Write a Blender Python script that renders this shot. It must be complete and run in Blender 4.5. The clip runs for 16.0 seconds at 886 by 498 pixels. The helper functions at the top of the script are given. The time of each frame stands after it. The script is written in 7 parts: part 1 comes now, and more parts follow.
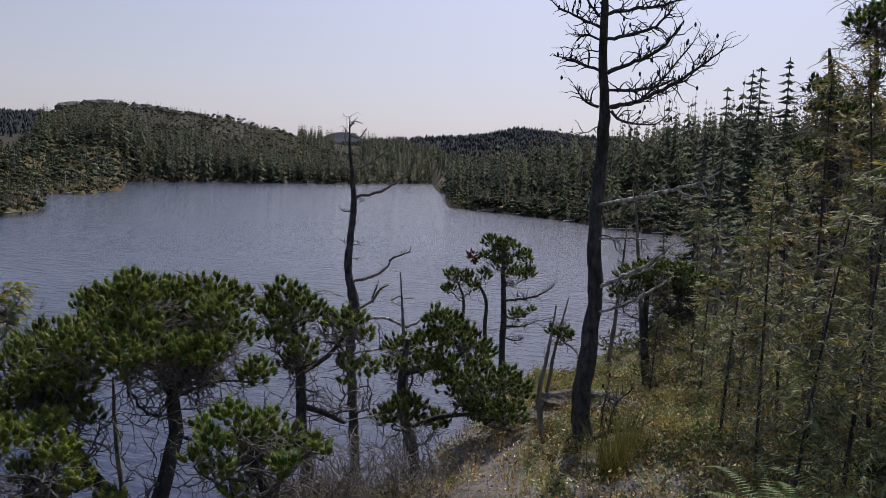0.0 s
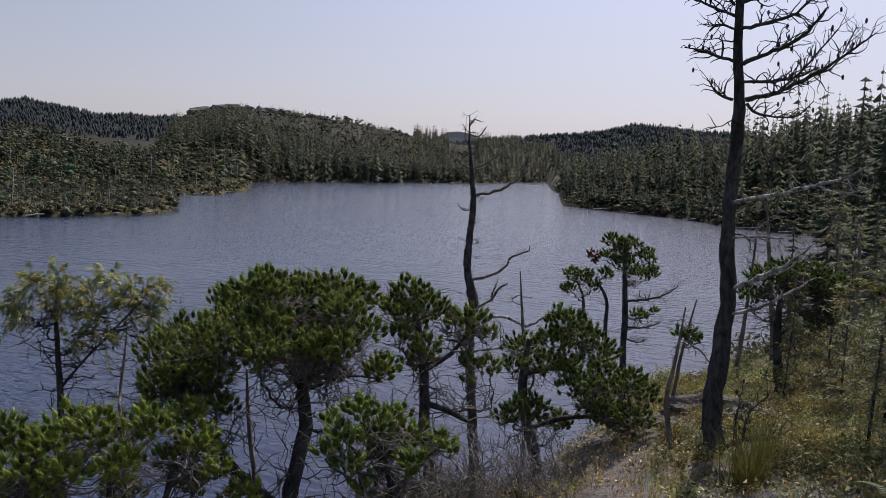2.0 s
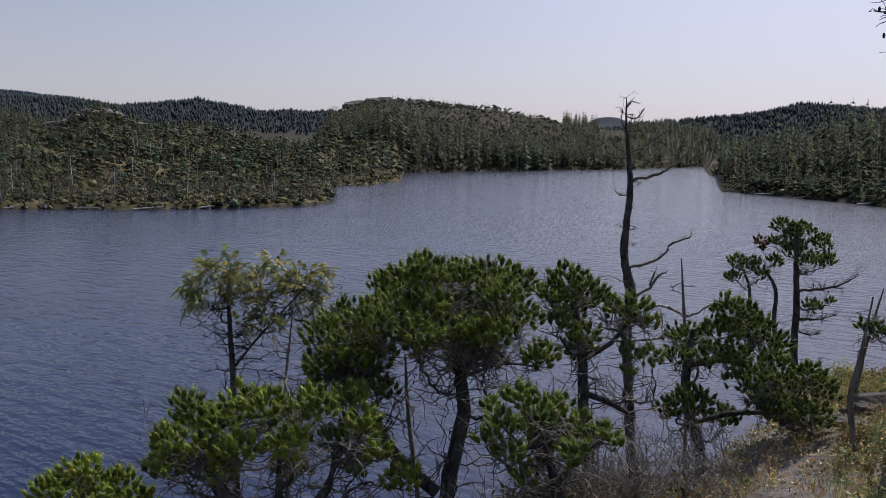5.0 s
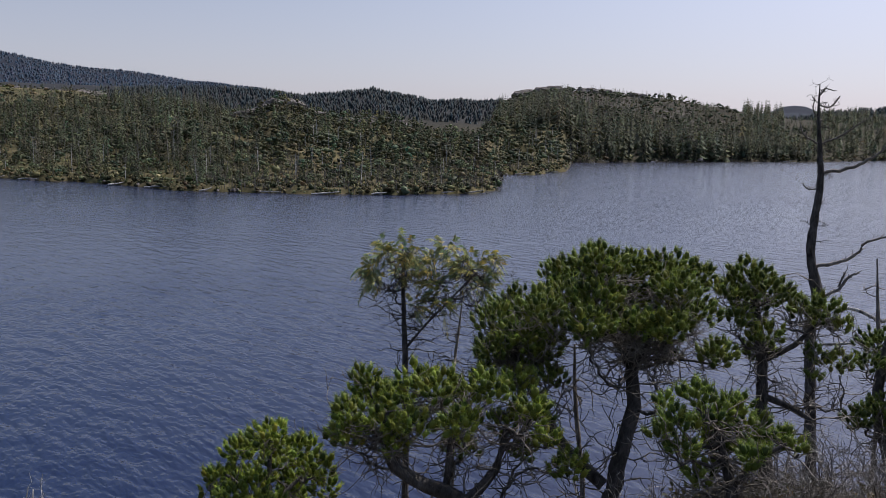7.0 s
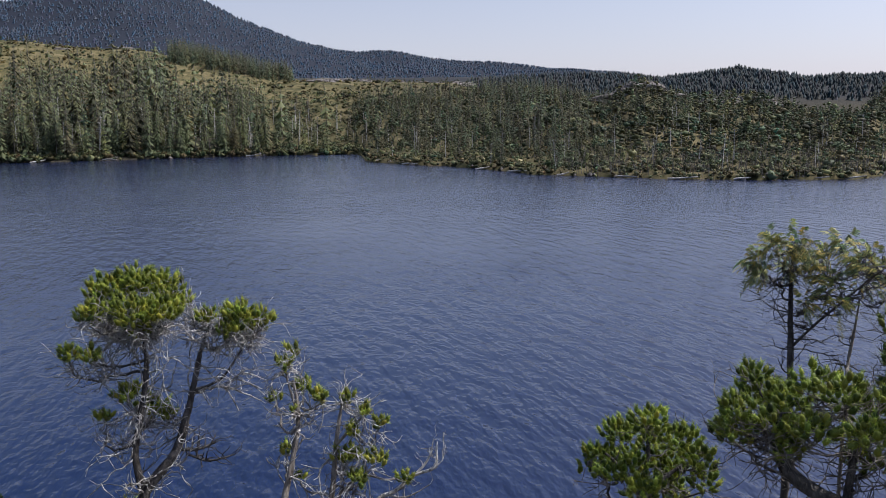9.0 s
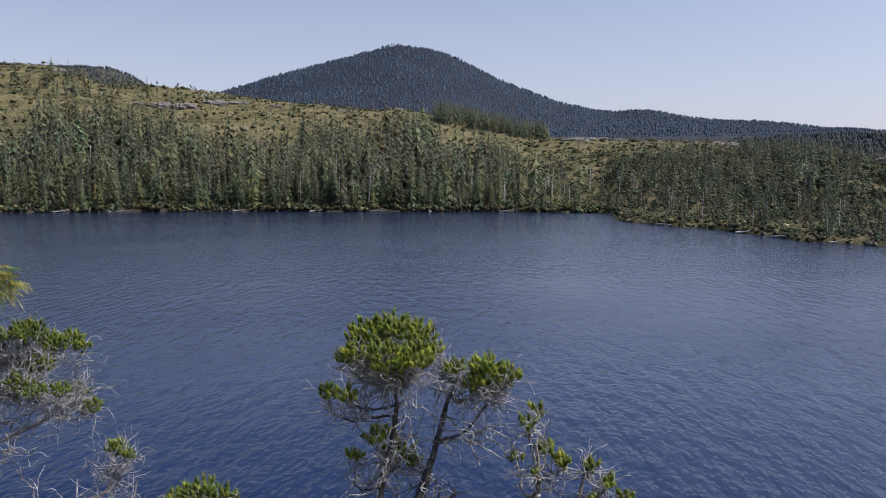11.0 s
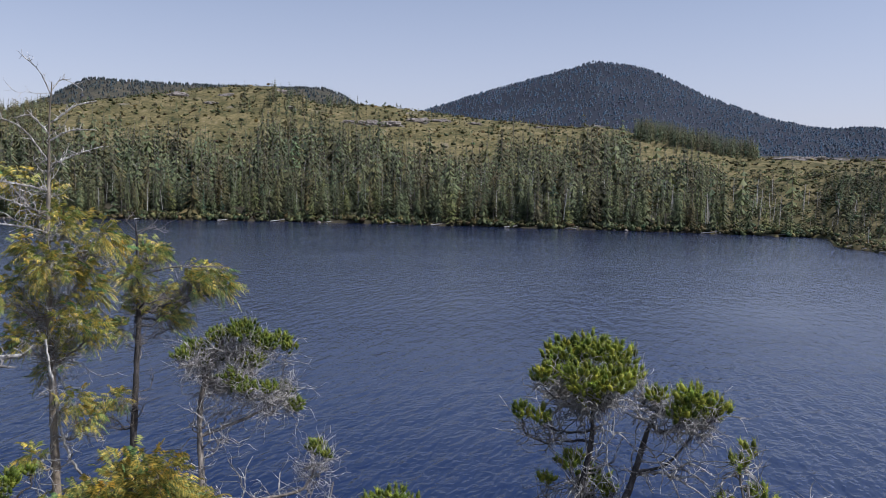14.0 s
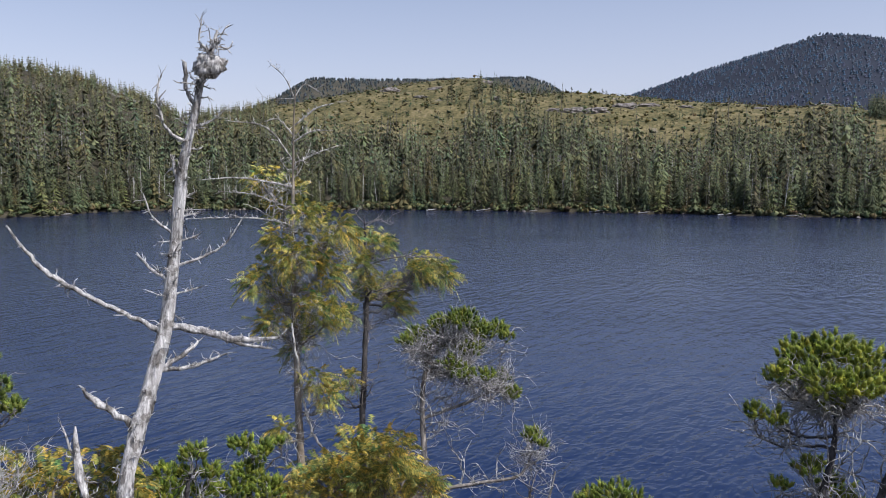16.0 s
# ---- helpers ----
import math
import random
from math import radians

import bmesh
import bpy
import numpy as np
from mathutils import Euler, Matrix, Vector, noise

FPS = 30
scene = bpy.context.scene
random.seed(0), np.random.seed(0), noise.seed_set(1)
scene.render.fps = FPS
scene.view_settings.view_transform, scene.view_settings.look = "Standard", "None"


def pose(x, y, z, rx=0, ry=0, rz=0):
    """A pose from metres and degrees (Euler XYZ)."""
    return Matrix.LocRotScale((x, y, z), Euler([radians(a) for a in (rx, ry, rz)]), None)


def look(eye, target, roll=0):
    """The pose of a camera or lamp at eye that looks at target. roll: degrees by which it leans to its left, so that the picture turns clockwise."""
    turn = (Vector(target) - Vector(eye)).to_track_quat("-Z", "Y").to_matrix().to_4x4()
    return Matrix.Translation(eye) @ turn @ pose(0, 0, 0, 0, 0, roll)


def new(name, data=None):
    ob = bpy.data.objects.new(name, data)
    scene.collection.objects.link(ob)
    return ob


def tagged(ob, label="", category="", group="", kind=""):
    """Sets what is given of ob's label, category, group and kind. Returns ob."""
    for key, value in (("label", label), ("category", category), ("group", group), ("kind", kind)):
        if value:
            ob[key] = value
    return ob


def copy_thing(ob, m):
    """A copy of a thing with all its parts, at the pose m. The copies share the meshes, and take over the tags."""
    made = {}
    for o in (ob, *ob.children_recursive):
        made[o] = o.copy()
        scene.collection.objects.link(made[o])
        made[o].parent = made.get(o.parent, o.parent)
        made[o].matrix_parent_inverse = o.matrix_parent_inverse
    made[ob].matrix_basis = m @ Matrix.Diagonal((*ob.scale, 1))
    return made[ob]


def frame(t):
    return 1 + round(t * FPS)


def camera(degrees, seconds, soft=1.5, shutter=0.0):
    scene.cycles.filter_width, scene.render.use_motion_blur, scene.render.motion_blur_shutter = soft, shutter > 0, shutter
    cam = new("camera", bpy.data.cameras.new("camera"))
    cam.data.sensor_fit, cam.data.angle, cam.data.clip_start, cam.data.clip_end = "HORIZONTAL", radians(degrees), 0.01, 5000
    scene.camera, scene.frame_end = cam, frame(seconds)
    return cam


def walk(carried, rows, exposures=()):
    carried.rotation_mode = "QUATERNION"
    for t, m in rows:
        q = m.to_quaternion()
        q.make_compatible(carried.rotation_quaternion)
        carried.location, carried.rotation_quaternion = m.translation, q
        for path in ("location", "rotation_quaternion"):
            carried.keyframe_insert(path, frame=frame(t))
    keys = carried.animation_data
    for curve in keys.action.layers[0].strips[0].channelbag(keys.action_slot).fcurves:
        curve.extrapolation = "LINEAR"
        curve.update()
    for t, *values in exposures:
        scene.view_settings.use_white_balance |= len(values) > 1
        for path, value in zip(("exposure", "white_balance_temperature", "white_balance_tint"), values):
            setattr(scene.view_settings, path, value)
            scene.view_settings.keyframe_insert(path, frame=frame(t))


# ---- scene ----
# seconds, x, y, z, pitch, roll, heading (degrees; heading counts anticlockwise from +y)
PATH = [
    (0.0, 0.008, 0.002, 12.002, -6.08, -2.84, -0.16),
    (0.5, -0.018, 0.025, 12.000, -6.16, -3.11, 0.69),
    (1.0, -0.040, 0.046, 12.002, -6.39, -2.93, 2.34),
    (1.5, -0.067, 0.061, 11.989, -6.42, -2.66, 5.15),
    (2.0, -0.082, 0.047, 11.990, -6.52, -2.20, 7.87),
    (2.5, -0.088, 0.068, 11.988, -6.67, -1.64, 9.94),
    (3.0, -0.091, 0.088, 11.983, -6.76, -1.27, 10.99),
    (3.2, -0.100, 0.085, 11.979, -6.87, -1.22, 11.41),
    (5.3, -0.187, 0.174, 11.948, -7.77, -0.70, 19.93),
    (5.5, -0.197, 0.194, 11.945, -7.90, -0.70, 21.15),
    (6.0, -0.208, 0.138, 11.946, -8.20, -0.58, 24.95),
    (6.5, -0.211, 0.104, 11.944, -8.38, -0.78, 27.21),
    (7.0, -0.216, 0.069, 11.948, -8.52, -0.96, 30.06),
    (7.5, -0.222, 0.047, 11.951, -8.87, -1.08, 33.71),
    (8.0, -0.243, -0.065, 11.968, -9.13, -0.44, 41.52),
    (8.5, -0.329, -0.163, 11.988, -9.55, 0.89, 51.21),
    (9.0, -0.347, -0.184, 11.986, -9.67, 0.76, 54.66),
    (9.5, -0.345, -0.135, 11.976, -9.85, -0.59, 60.59),
    (10.0, -0.327, -0.130, 11.984, -9.77, 0.02, 64.66),
    (10.2, -0.334, -0.169, 12.001, -8.70, 0.11, 66.16),
    (12.3, -0.750, -0.131, 11.934, -3.80, -1.51, 78.72),
    (12.5, -0.748, -0.129, 11.928, -3.79, -1.65, 79.04),
    (13.0, -0.729, -0.138, 11.936, -3.97, -1.59, 80.18),
    (13.5, -0.721, -0.151, 11.942, -4.27, -1.36, 83.92),
    (14.0, -0.705, -0.178, 11.950, -4.46, -1.11, 86.09),
    (14.5, -0.679, -0.219, 11.963, -4.66, -0.67, 88.84),
    (15.0, -0.640, -0.259, 11.967, -4.97, -0.40, 92.76),
    (15.5, -0.628, -0.302, 11.977, -5.09, -0.10, 96.72),
    (16.0, -0.635, -0.337, 11.986, -5.40, 0.02, 100.45),
]
cam = camera(57.48, 16.0, soft=0.4)
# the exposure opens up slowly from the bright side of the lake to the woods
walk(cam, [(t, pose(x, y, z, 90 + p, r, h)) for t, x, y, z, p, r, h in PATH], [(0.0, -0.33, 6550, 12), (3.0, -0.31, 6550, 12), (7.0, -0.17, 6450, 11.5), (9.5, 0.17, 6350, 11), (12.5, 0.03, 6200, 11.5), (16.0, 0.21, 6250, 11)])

SUN_HEADING, SUN_HEIGHT = -18.0, 54.0

# ---- sky and sun ----
world = bpy.data.worlds.new("sky")
world.use_nodes = True
scene.world = world
wn, wl = world.node_tree.nodes, world.node_tree.links
wn.clear()
sky = wn.new("ShaderNodeTexSky")
sky.sky_type = "NISHITA"
sky.sun_disc = False
sky.sun_elevation, sky.sun_rotation = radians(SUN_HEIGHT), radians(-SUN_HEADING)
sky.air_density, sky.dust_density, sky.ozone_density, sky.altitude = 1.0, 1.2, 1.8, 0.0
haze = wn.new("ShaderNodeMixRGB")
haze.inputs[2].default_value = (7.2, 6.8, 8.6, 1)
# thin haze, thickest near the horizon
wtc, wsep, wramp = wn.new("ShaderNodeTexCoord"), wn.new("ShaderNodeSeparateXYZ"), wn.new("ShaderNodeValToRGB")
wl.new(wtc.outputs["Generated"], wsep.inputs[0])
wl.new(wsep.outputs[2], wramp.inputs[0])
wramp.color_ramp.elements.new(0.5)
wramp.color_ramp.elements.new(0.6)
wramp.color_ramp.elements.new(0.7)
wramp.color_ramp.elements.new(0.8)
for stop, (at, v) in zip(wramp.color_ramp.elements, ((0.0, 0.55), (0.12, 0.4), (0.22, 0.26), (0.32, 0.08), (0.45, 0.0), (0.75, 0.0))):
    stop.position, stop.color = at, (v, v, v, 1)
# and brighter towards the sun
wdot, wpow, wadd = wn.new("ShaderNodeVectorMath"), wn.new("ShaderNodeMath"), wn.new("ShaderNodeMath")
wdot.operation, wpow.operation, wadd.operation = "DOT_PRODUCT", "POWER", "MULTIPLY_ADD"
wl.new(wtc.outputs["Generated"], wdot.inputs[0])
wdot.inputs[1].default_value = (-math.sin(radians(SUN_HEADING)) * math.cos(radians(SUN_HEIGHT)), math.cos(radians(SUN_HEADING)) * math.cos(radians(SUN_HEIGHT)), math.sin(radians(SUN_HEIGHT)))
wpow.use_clamp = wadd.use_clamp = True
wl.new(wdot.outputs["Value"], wpow.inputs[0])
wpow.inputs[1].default_value = 4.0
wl.new(wpow.outputs[0], wadd.inputs[0])
wadd.inputs[1].default_value = 0.75
wl.new(wramp.outputs[0], wadd.inputs[2])
wl.new(wadd.outputs[0], haze.inputs[0])
back = wn.new("ShaderNodeBackground")
back.inputs[1].default_value = 0.112
wout = wn.new("ShaderNodeOutputWorld")
wl.new(sky.outputs[0], haze.inputs[1])
# the bright ring of hazy sky round the sun
wring, wglow = wn.new("ShaderNodeMath"), wn.new("ShaderNodeVectorMath")
wring.operation, wglow.operation = "MULTIPLY_ADD", "SCALE"
wl.new(wpow.outputs[0], wring.inputs[0])
wring.inputs[1].default_value, wring.inputs[2].default_value = 1.1, 0.88
wl.new(haze.outputs[0], wglow.inputs[0])
wl.new(wring.outputs[0], wglow.inputs["Scale"])
wl.new(wglow.outputs[0], back.inputs[0])
wl.new(back.outputs[0], wout.inputs[0])

sun = new("sun", bpy.data.lights.new("sun", "SUN"))
sun.data.energy, sun.data.angle, sun.data.color = 4.2, radians(0.6), (1.0, 0.95, 0.87)
sh, se = radians(SUN_HEADING), radians(SUN_HEIGHT)
sun.matrix_world = look((-math.sin(sh) * math.cos(se) * 50, math.cos(sh) * math.cos(se) * 50, 60 + math.sin(se) * 50), (0, 0, 60))


# ---- materials ----
def material(name, rough=0.9, spec=0.2):
    m = bpy.data.materials.new(name)
    m.use_nodes = True
    b = m.node_tree.nodes["Principled BSDF"]
    b.inputs["Roughness"].default_value = rough
    b.inputs["Specular IOR Level"].default_value = spec
    return m, m.node_tree.nodes, m.node_tree.links, b


def ramp(n, stops):
    r = n.new("ShaderNodeValToRGB")
    while len(r.color_ramp.elements) < len(stops):
        r.color_ramp.elements.new(0.5)
    for e, (p, c) in zip(r.color_ramp.elements, stops):
        e.position, e.color = p, (*c, 1)
    return r


def noise_tex(n, l, scale, detail=4.0, rough=0.6, stretch=(1, 1, 1), coord="Object"):
    tc = n.new("ShaderNodeTexCoord")
    mp = n.new("ShaderNodeMapping")
    mp.inputs["Scale"].default_value = stretch
    t = n.new("ShaderNodeTexNoise")
    t.inputs["Scale"].default_value, t.inputs["Detail"].default_value, t.inputs["Roughness"].default_value = scale, detail, rough
    l.new(tc.outputs[coord], mp.inputs[0])
    l.new(mp.outputs[0], t.inputs["Vector"])
    return t


def mix(n, l, fac, a, b, how="MIX"):
    m = n.new("ShaderNodeMixRGB")
    m.blend_type = how
    for s, v in zip(m.inputs, (fac, a, b)):
        if isinstance(v, bpy.types.NodeSocket):
            l.new(v, s)
        else:
            s.default_value = v if s.name == "Fac" else (*v, 1)
    return m.outputs[0]


def bump(n, l, height, strength, distance, b):
    k = n.new("ShaderNodeBump")
    k.inputs["Strength"].default_value, k.inputs["Distance"].default_value = strength, distance
    l.new(height, k.inputs["Height"])
    l.new(k.outputs[0], b.inputs["Normal"])
    return k


def bark_material(name, dark, light, scale=14.0, strength=0.8, stretch=(1, 1, 0.25), patch=0.65):
    m, n, l, b = material(name, 0.92, 0.15)
    t = noise_tex(n, l, scale, 6, 0.7, stretch)
    big = noise_tex(n, l, scale * (0.15 if patch > 0.5 else 0.4), 4, 0.65)
    r = ramp(n, [(0.3, dark), (0.52, tuple((a + c) / 2 for a, c in zip(dark, light))), (0.72, light)])
    l.new(t.outputs[0], r.inputs[0])
    r2 = ramp(n, [(0.4 if patch < 0.5 else 0.35, (patch, patch * 0.96, patch * 0.92)), (0.52 if patch < 0.5 else 0.65, (1.1, 1.1, 1.1))])
    l.new(big.outputs[0], r2.inputs[0])
    l.new(mix(n, l, 1.0, r.outputs[0], r2.outputs[0], "MULTIPLY"), b.inputs["Base Color"])
    bump(n, l, t.outputs[0], strength, 0.035, b)
    return m


def leaf_material(name, colours, gloss=0.5, through_light=0.25, tint=True):
    """Foliage: colours from leaf to leaf, a shift from plant to plant, some light through the leaf."""
    m, n, l, b = material(name, gloss, 0.3)
    g = n.new("ShaderNodeNewGeometry")
    r = ramp(n, [(i / (len(colours) - 1), c) for i, c in enumerate(colours)])
    l.new(g.outputs["Random Per Island"], r.inputs[0])
    col = r.outputs[0]
    if tint:
        a = n.new("ShaderNodeAttribute")
        a.attribute_name = "tint"
        col = mix(n, l, 1.0, col, a.outputs["Color"], "MULTIPLY")
    l.new(col, b.inputs["Base Color"])
    if through_light:
        tr = n.new("ShaderNodeBsdfTranslucent")
        l.new(col, tr.inputs[0])
        mx = n.new("ShaderNodeMixShader")
        mx.inputs[0].default_value = through_light
        l.new(b.outputs[0], mx.inputs[1])
        l.new(tr.outputs[0], mx.inputs[2])
        l.new(mx.outputs[0], n["Material Output"].inputs[0])
    return m


BARK_DARK = bark_material("dark_pine_bark", (0.014, 0.013, 0.013), (0.17, 0.16, 0.158), 22, 1.0, (1, 1, 0.35))
BARK_GREY = bark_material("grey_twig_bark", (0.08, 0.07, 0.063), (0.4, 0.37, 0.34), 20)
BARK_CEDAR = bark_material("cedar_bark", (0.10, 0.085, 0.07), (0.42, 0.365, 0.30), 16, 0.8, (1, 1, 0.12))
DEADWOOD = bark_material("bleached_wood", (0.09, 0.083, 0.077), (0.86, 0.84, 0.82), 30, 1.0, (1, 1, 0.1), 0.45)
FAR_BARK = bark_material("far_bark", (0.07, 0.064, 0.058), (0.30, 0.28, 0.26), 3)
PINE_NEEDLES = leaf_material("pine_needles", [(0.06, 0.105, 0.022), (0.13, 0.195, 0.036), (0.225, 0.29, 0.054), (0.35, 0.385, 0.078)], 0.5, 0.25)
CEDAR_SPRAYS = leaf_material("cedar_sprays", [(0.065, 0.085, 0.04), (0.13, 0.15, 0.06), (0.25, 0.235, 0.09), (0.39, 0.325, 0.125)], 0.6, 0.3)
SHRUB_LEAVES = leaf_material("shrub_leaves", [(0.05, 0.062, 0.024), (0.09, 0.1, 0.036), (0.13, 0.128, 0.05), (0.18, 0.155, 0.075)], 0.65, 0.2)
FAR_NEEDLES = leaf_material("far_needles", [(0.062, 0.08, 0.045), (0.084, 0.104, 0.053), (0.108, 0.127, 0.061), (0.142, 0.153, 0.078)], 0.8, 0.12)
# needles of the far hills, haze painted in as a blue cast
HAZE_NEEDLES = leaf_material("haze_blue_needles", [(0.03, 0.043, 0.04), (0.042, 0.056, 0.048)], 0.9, 0.1)
DRY_GRASS = leaf_material("dry_grass", [(0.12, 0.13, 0.04), (0.22, 0.19, 0.07), (0.32, 0.26, 0.12)], 0.7, 0.3)
FERN_GREEN = leaf_material("fern_green", [(0.10, 0.16, 0.05), (0.17, 0.24, 0.08)], 0.6, 0.35, False)
HEMLOCK_SPRAYS = leaf_material("hemlock_sprays", [(0.06, 0.08, 0.035), (0.1, 0.125, 0.05), (0.155, 0.165, 0.07), (0.22, 0.2, 0.1)], 0.6, 0.3)
RED_NEEDLES = leaf_material("red_needles", [(0.12, 0.035, 0.015), (0.25, 0.085, 0.03)], 0.7, 0.2)


def ground_material():
    m, n, l, b = material("ground", 0.95, 0.12)
    a = n.new("ShaderNodeAttribute")
    a.attribute_name = "cover"                       # red: bare rock, green: open heath, blue: far woods in haze-blue colour
    sep = n.new("ShaderNodeSeparateColor")
    l.new(a.outputs["Color"], sep.inputs[0])
    big, fine, tiny = noise_tex(n, l, 0.09, 7, 0.7), noise_tex(n, l, 0.55, 6, 0.7), noise_tex(n, l, 9.0, 5, 0.7)
    floor = ramp(n, [(0.36, (0.02, 0.019, 0.013)), (0.5, (0.045, 0.041, 0.028)), (0.64, (0.11, 0.095, 0.07))])
    l.new(mix(n, l, 0.55, fine.outputs[0], tiny.outputs[0]), floor.inputs[0])
    heath = ramp(n, [(0.34, (0.02, 0.026, 0.012)), (0.44, (0.062, 0.062, 0.027)), (0.5, (0.115, 0.1, 0.046)), (0.57, (0.175, 0.145, 0.073)), (0.66, (0.25, 0.215, 0.15))])
    l.new(mix(n, l, 0.5, fine.outputs[0], big.outputs[0]), heath.inputs[0])
    rock = ramp(n, [(0.34, (0.05, 0.046, 0.043)), (0.44, (0.13, 0.12, 0.114)), (0.52, (0.2, 0.182, 0.172)), (0.62, (0.34, 0.315, 0.3))])
    speck = noise_tex(n, l, 38.0, 6, 0.75)
    l.new(mix(n, l, 0.45, mix(n, l, 0.4, tiny.outputs[0], fine.outputs[0]), speck.outputs[0]), rock.inputs[0])
    # ground of the far woods, distance haze put into its blue
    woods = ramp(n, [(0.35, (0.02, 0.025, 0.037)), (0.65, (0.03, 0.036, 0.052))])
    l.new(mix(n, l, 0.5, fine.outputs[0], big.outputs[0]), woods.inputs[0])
    c = mix(n, l, sep.outputs[1], floor.outputs[0], heath.outputs[0])
    edge = n.new("ShaderNodeMath")
    edge.operation = "MULTIPLY_ADD"
    l.new(fine.outputs[0], edge.inputs[0])
    edge.inputs[1].default_value = 2.4
    edge.inputs[2].default_value = -1.2
    add = n.new("ShaderNodeMath")
    add.operation = "MULTIPLY_ADD"
    add.use_clamp = True
    l.new(sep.outputs[0], add.inputs[0])
    add.inputs[1].default_value = 2.2
    sub = n.new("ShaderNodeMath")
    sub.operation = "SUBTRACT"
    l.new(edge.outputs[0], sub.inputs[0])
    sub.inputs[1].default_value = 0.6
    l.new(sub.outputs[0], add.inputs[2])
    c = mix(n, l, add.outputs[0], c, rock.outputs[0])
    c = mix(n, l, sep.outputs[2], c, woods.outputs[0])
    l.new(c, b.inputs["Base Color"])
    bump(n, l, mix(n, l, 0.4, fine.outputs[0], mix(n, l, 0.35, tiny.outputs[0], speck.outputs[0])), 0.9, 0.14, b)
    return m


def water_material():
    m, n, l, b = material("lake_water", 0.11, 0.6)
    b.inputs["IOR"].default_value = 1.333
    b.inputs["Base Color"].default_value = (0.0002, 0.0072, 0.043, 1)
    # the finest chop, too small to model, spreads the sky over the surface
    b.inputs["Coat Weight"].default_value, b.inputs["Coat Roughness"].default_value, b.inputs["Coat IOR"].default_value = 0.58, 0.42, 1.333
    tc = n.new("ShaderNodeTexCoord")
    total = None
    # ripples run across the wind; three sizes
    for scale, stretch, turn, w in ((1.25, (2.8, 1, 1), -18, 0.62), (3.6, (1.8, 1, 1), -30, 0.2), (0.15, (2, 1, 1), -10, 0.4)):
        mp = n.new("ShaderNodeMapping")
        mp.vector_type = "TEXTURE"
        mp.inputs["Rotation"].default_value = (0, 0, radians(turn))
        mp.inputs["Scale"].default_value = stretch
        t = n.new("ShaderNodeTexNoise")
        t.inputs["Scale"].default_value, t.inputs["Detail"].default_value, t.inputs["Roughness"].default_value = scale, 2.5, 0.5
        l.new(tc.outputs["Object"], mp.inputs[0])
        l.new(mp.outputs[0], t.inputs["Vector"])
        k = n.new("ShaderNodeMath")
        k.operation = "MULTIPLY_ADD"
        l.new(t.outputs[0], k.inputs[0])
        k.inputs[1].default_value = w
        if total:
            l.new(total, k.inputs[2])
        else:
            k.inputs[2].default_value = 0.0
        total = k.outputs[0]
    # gusts: rougher and calmer patches
    gust = noise_tex(n, l, 0.035, 3, 0.6, (1, 0.5, 1))
    force = ramp(n, [(0.35, (0.42, 0.42, 0.42)), (0.65, (0.75, 0.75, 0.75))])
    l.new(gust.outputs[0], force.inputs[0])
    k = bump(n, l, total, 0.55, 0.46, b)
    l.new(force.outputs[0], k.inputs["Strength"])
    return m


def rock_material():
    m, n, l, b = material("pale_rock", 0.9, 0.2)
    t, big = noise_tex(n, l, 2.2, 8, 0.7), noise_tex(n, l, 0.4, 4, 0.6)
    r = ramp(n, [(0.36, (0.08, 0.072, 0.067)), (0.48, (0.2, 0.178, 0.165)), (0.62, (0.4, 0.37, 0.35))])
    speck, lichen = noise_tex(n, l, 42.0, 6, 0.8), noise_tex(n, l, 7.0, 6, 0.7)
    l.new(mix(n, l, 0.45, mix(n, l, 0.45, t.outputs[0], big.outputs[0]), speck.outputs[0]), r.inputs[0])
    dark = ramp(n, [(0.4, (0.3, 0.3, 0.27)), (0.52, (1.0, 1.0, 1.0))])
    l.new(lichen.outputs[0], dark.inputs[0])
    l.new(mix(n, l, 1.0, r.outputs[0], dark.outputs[0], "MULTIPLY"), b.inputs["Base Color"])
    bump(n, l, mix(n, l, 0.5, t.outputs[0], mix(n, l, 0.5, lichen.outputs[0], speck.outputs[0])), 1.0, 0.16, b)
    return m


GROUND, WATER, ROCK = ground_material(), water_material(), rock_material()


# ---- mesh helpers ----
def mesh_object(name, verts, faces, mat, parent=None, tint=None, smooth=False):
    """One mesh object from arrays; faces all have the same number of corners."""
    verts, faces = np.asarray(verts, dtype=np.float32), np.asarray(faces, dtype=np.int32)
    me = bpy.data.meshes.new(name)
    k = faces.shape[1]
    me.vertices.add(len(verts))
    me.vertices.foreach_set("co", verts.ravel())
    me.loops.add(faces.size)
    me.loops.foreach_set("vertex_index", faces.ravel())
    me.polygons.add(len(faces))
    me.polygons.foreach_set("loop_start", np.arange(0, faces.size, k, dtype=np.int32))
    me.polygons.foreach_set("loop_total", np.full(len(faces), k, dtype=np.int32))
    if smooth:
        me.polygons.foreach_set("use_smooth", np.ones(len(faces), dtype=bool))
    if tint is not None:
        tint = np.asarray(tint, dtype=np.float32)
        if tint.ndim == 1:
            tint = np.tile(tint, (len(verts), 1))
        at = me.color_attributes.new("tint", "FLOAT_COLOR", "POINT")
        at.data.foreach_set("color", np.c_[tint, np.ones(len(tint), np.float32)].astype(np.float32).ravel())
    me.materials.append(mat)
    me.update()
    me.validate()
    ob = new(name, me)
    if parent is not None:
        ob.parent = parent
    return ob


def thing(name, x, y, z, label, category, group="", kind=""):
    e = new(name)
    e.location = (x, y, z)
    e.empty_display_size = 0.2
    return tagged(e, label, category, group, kind)


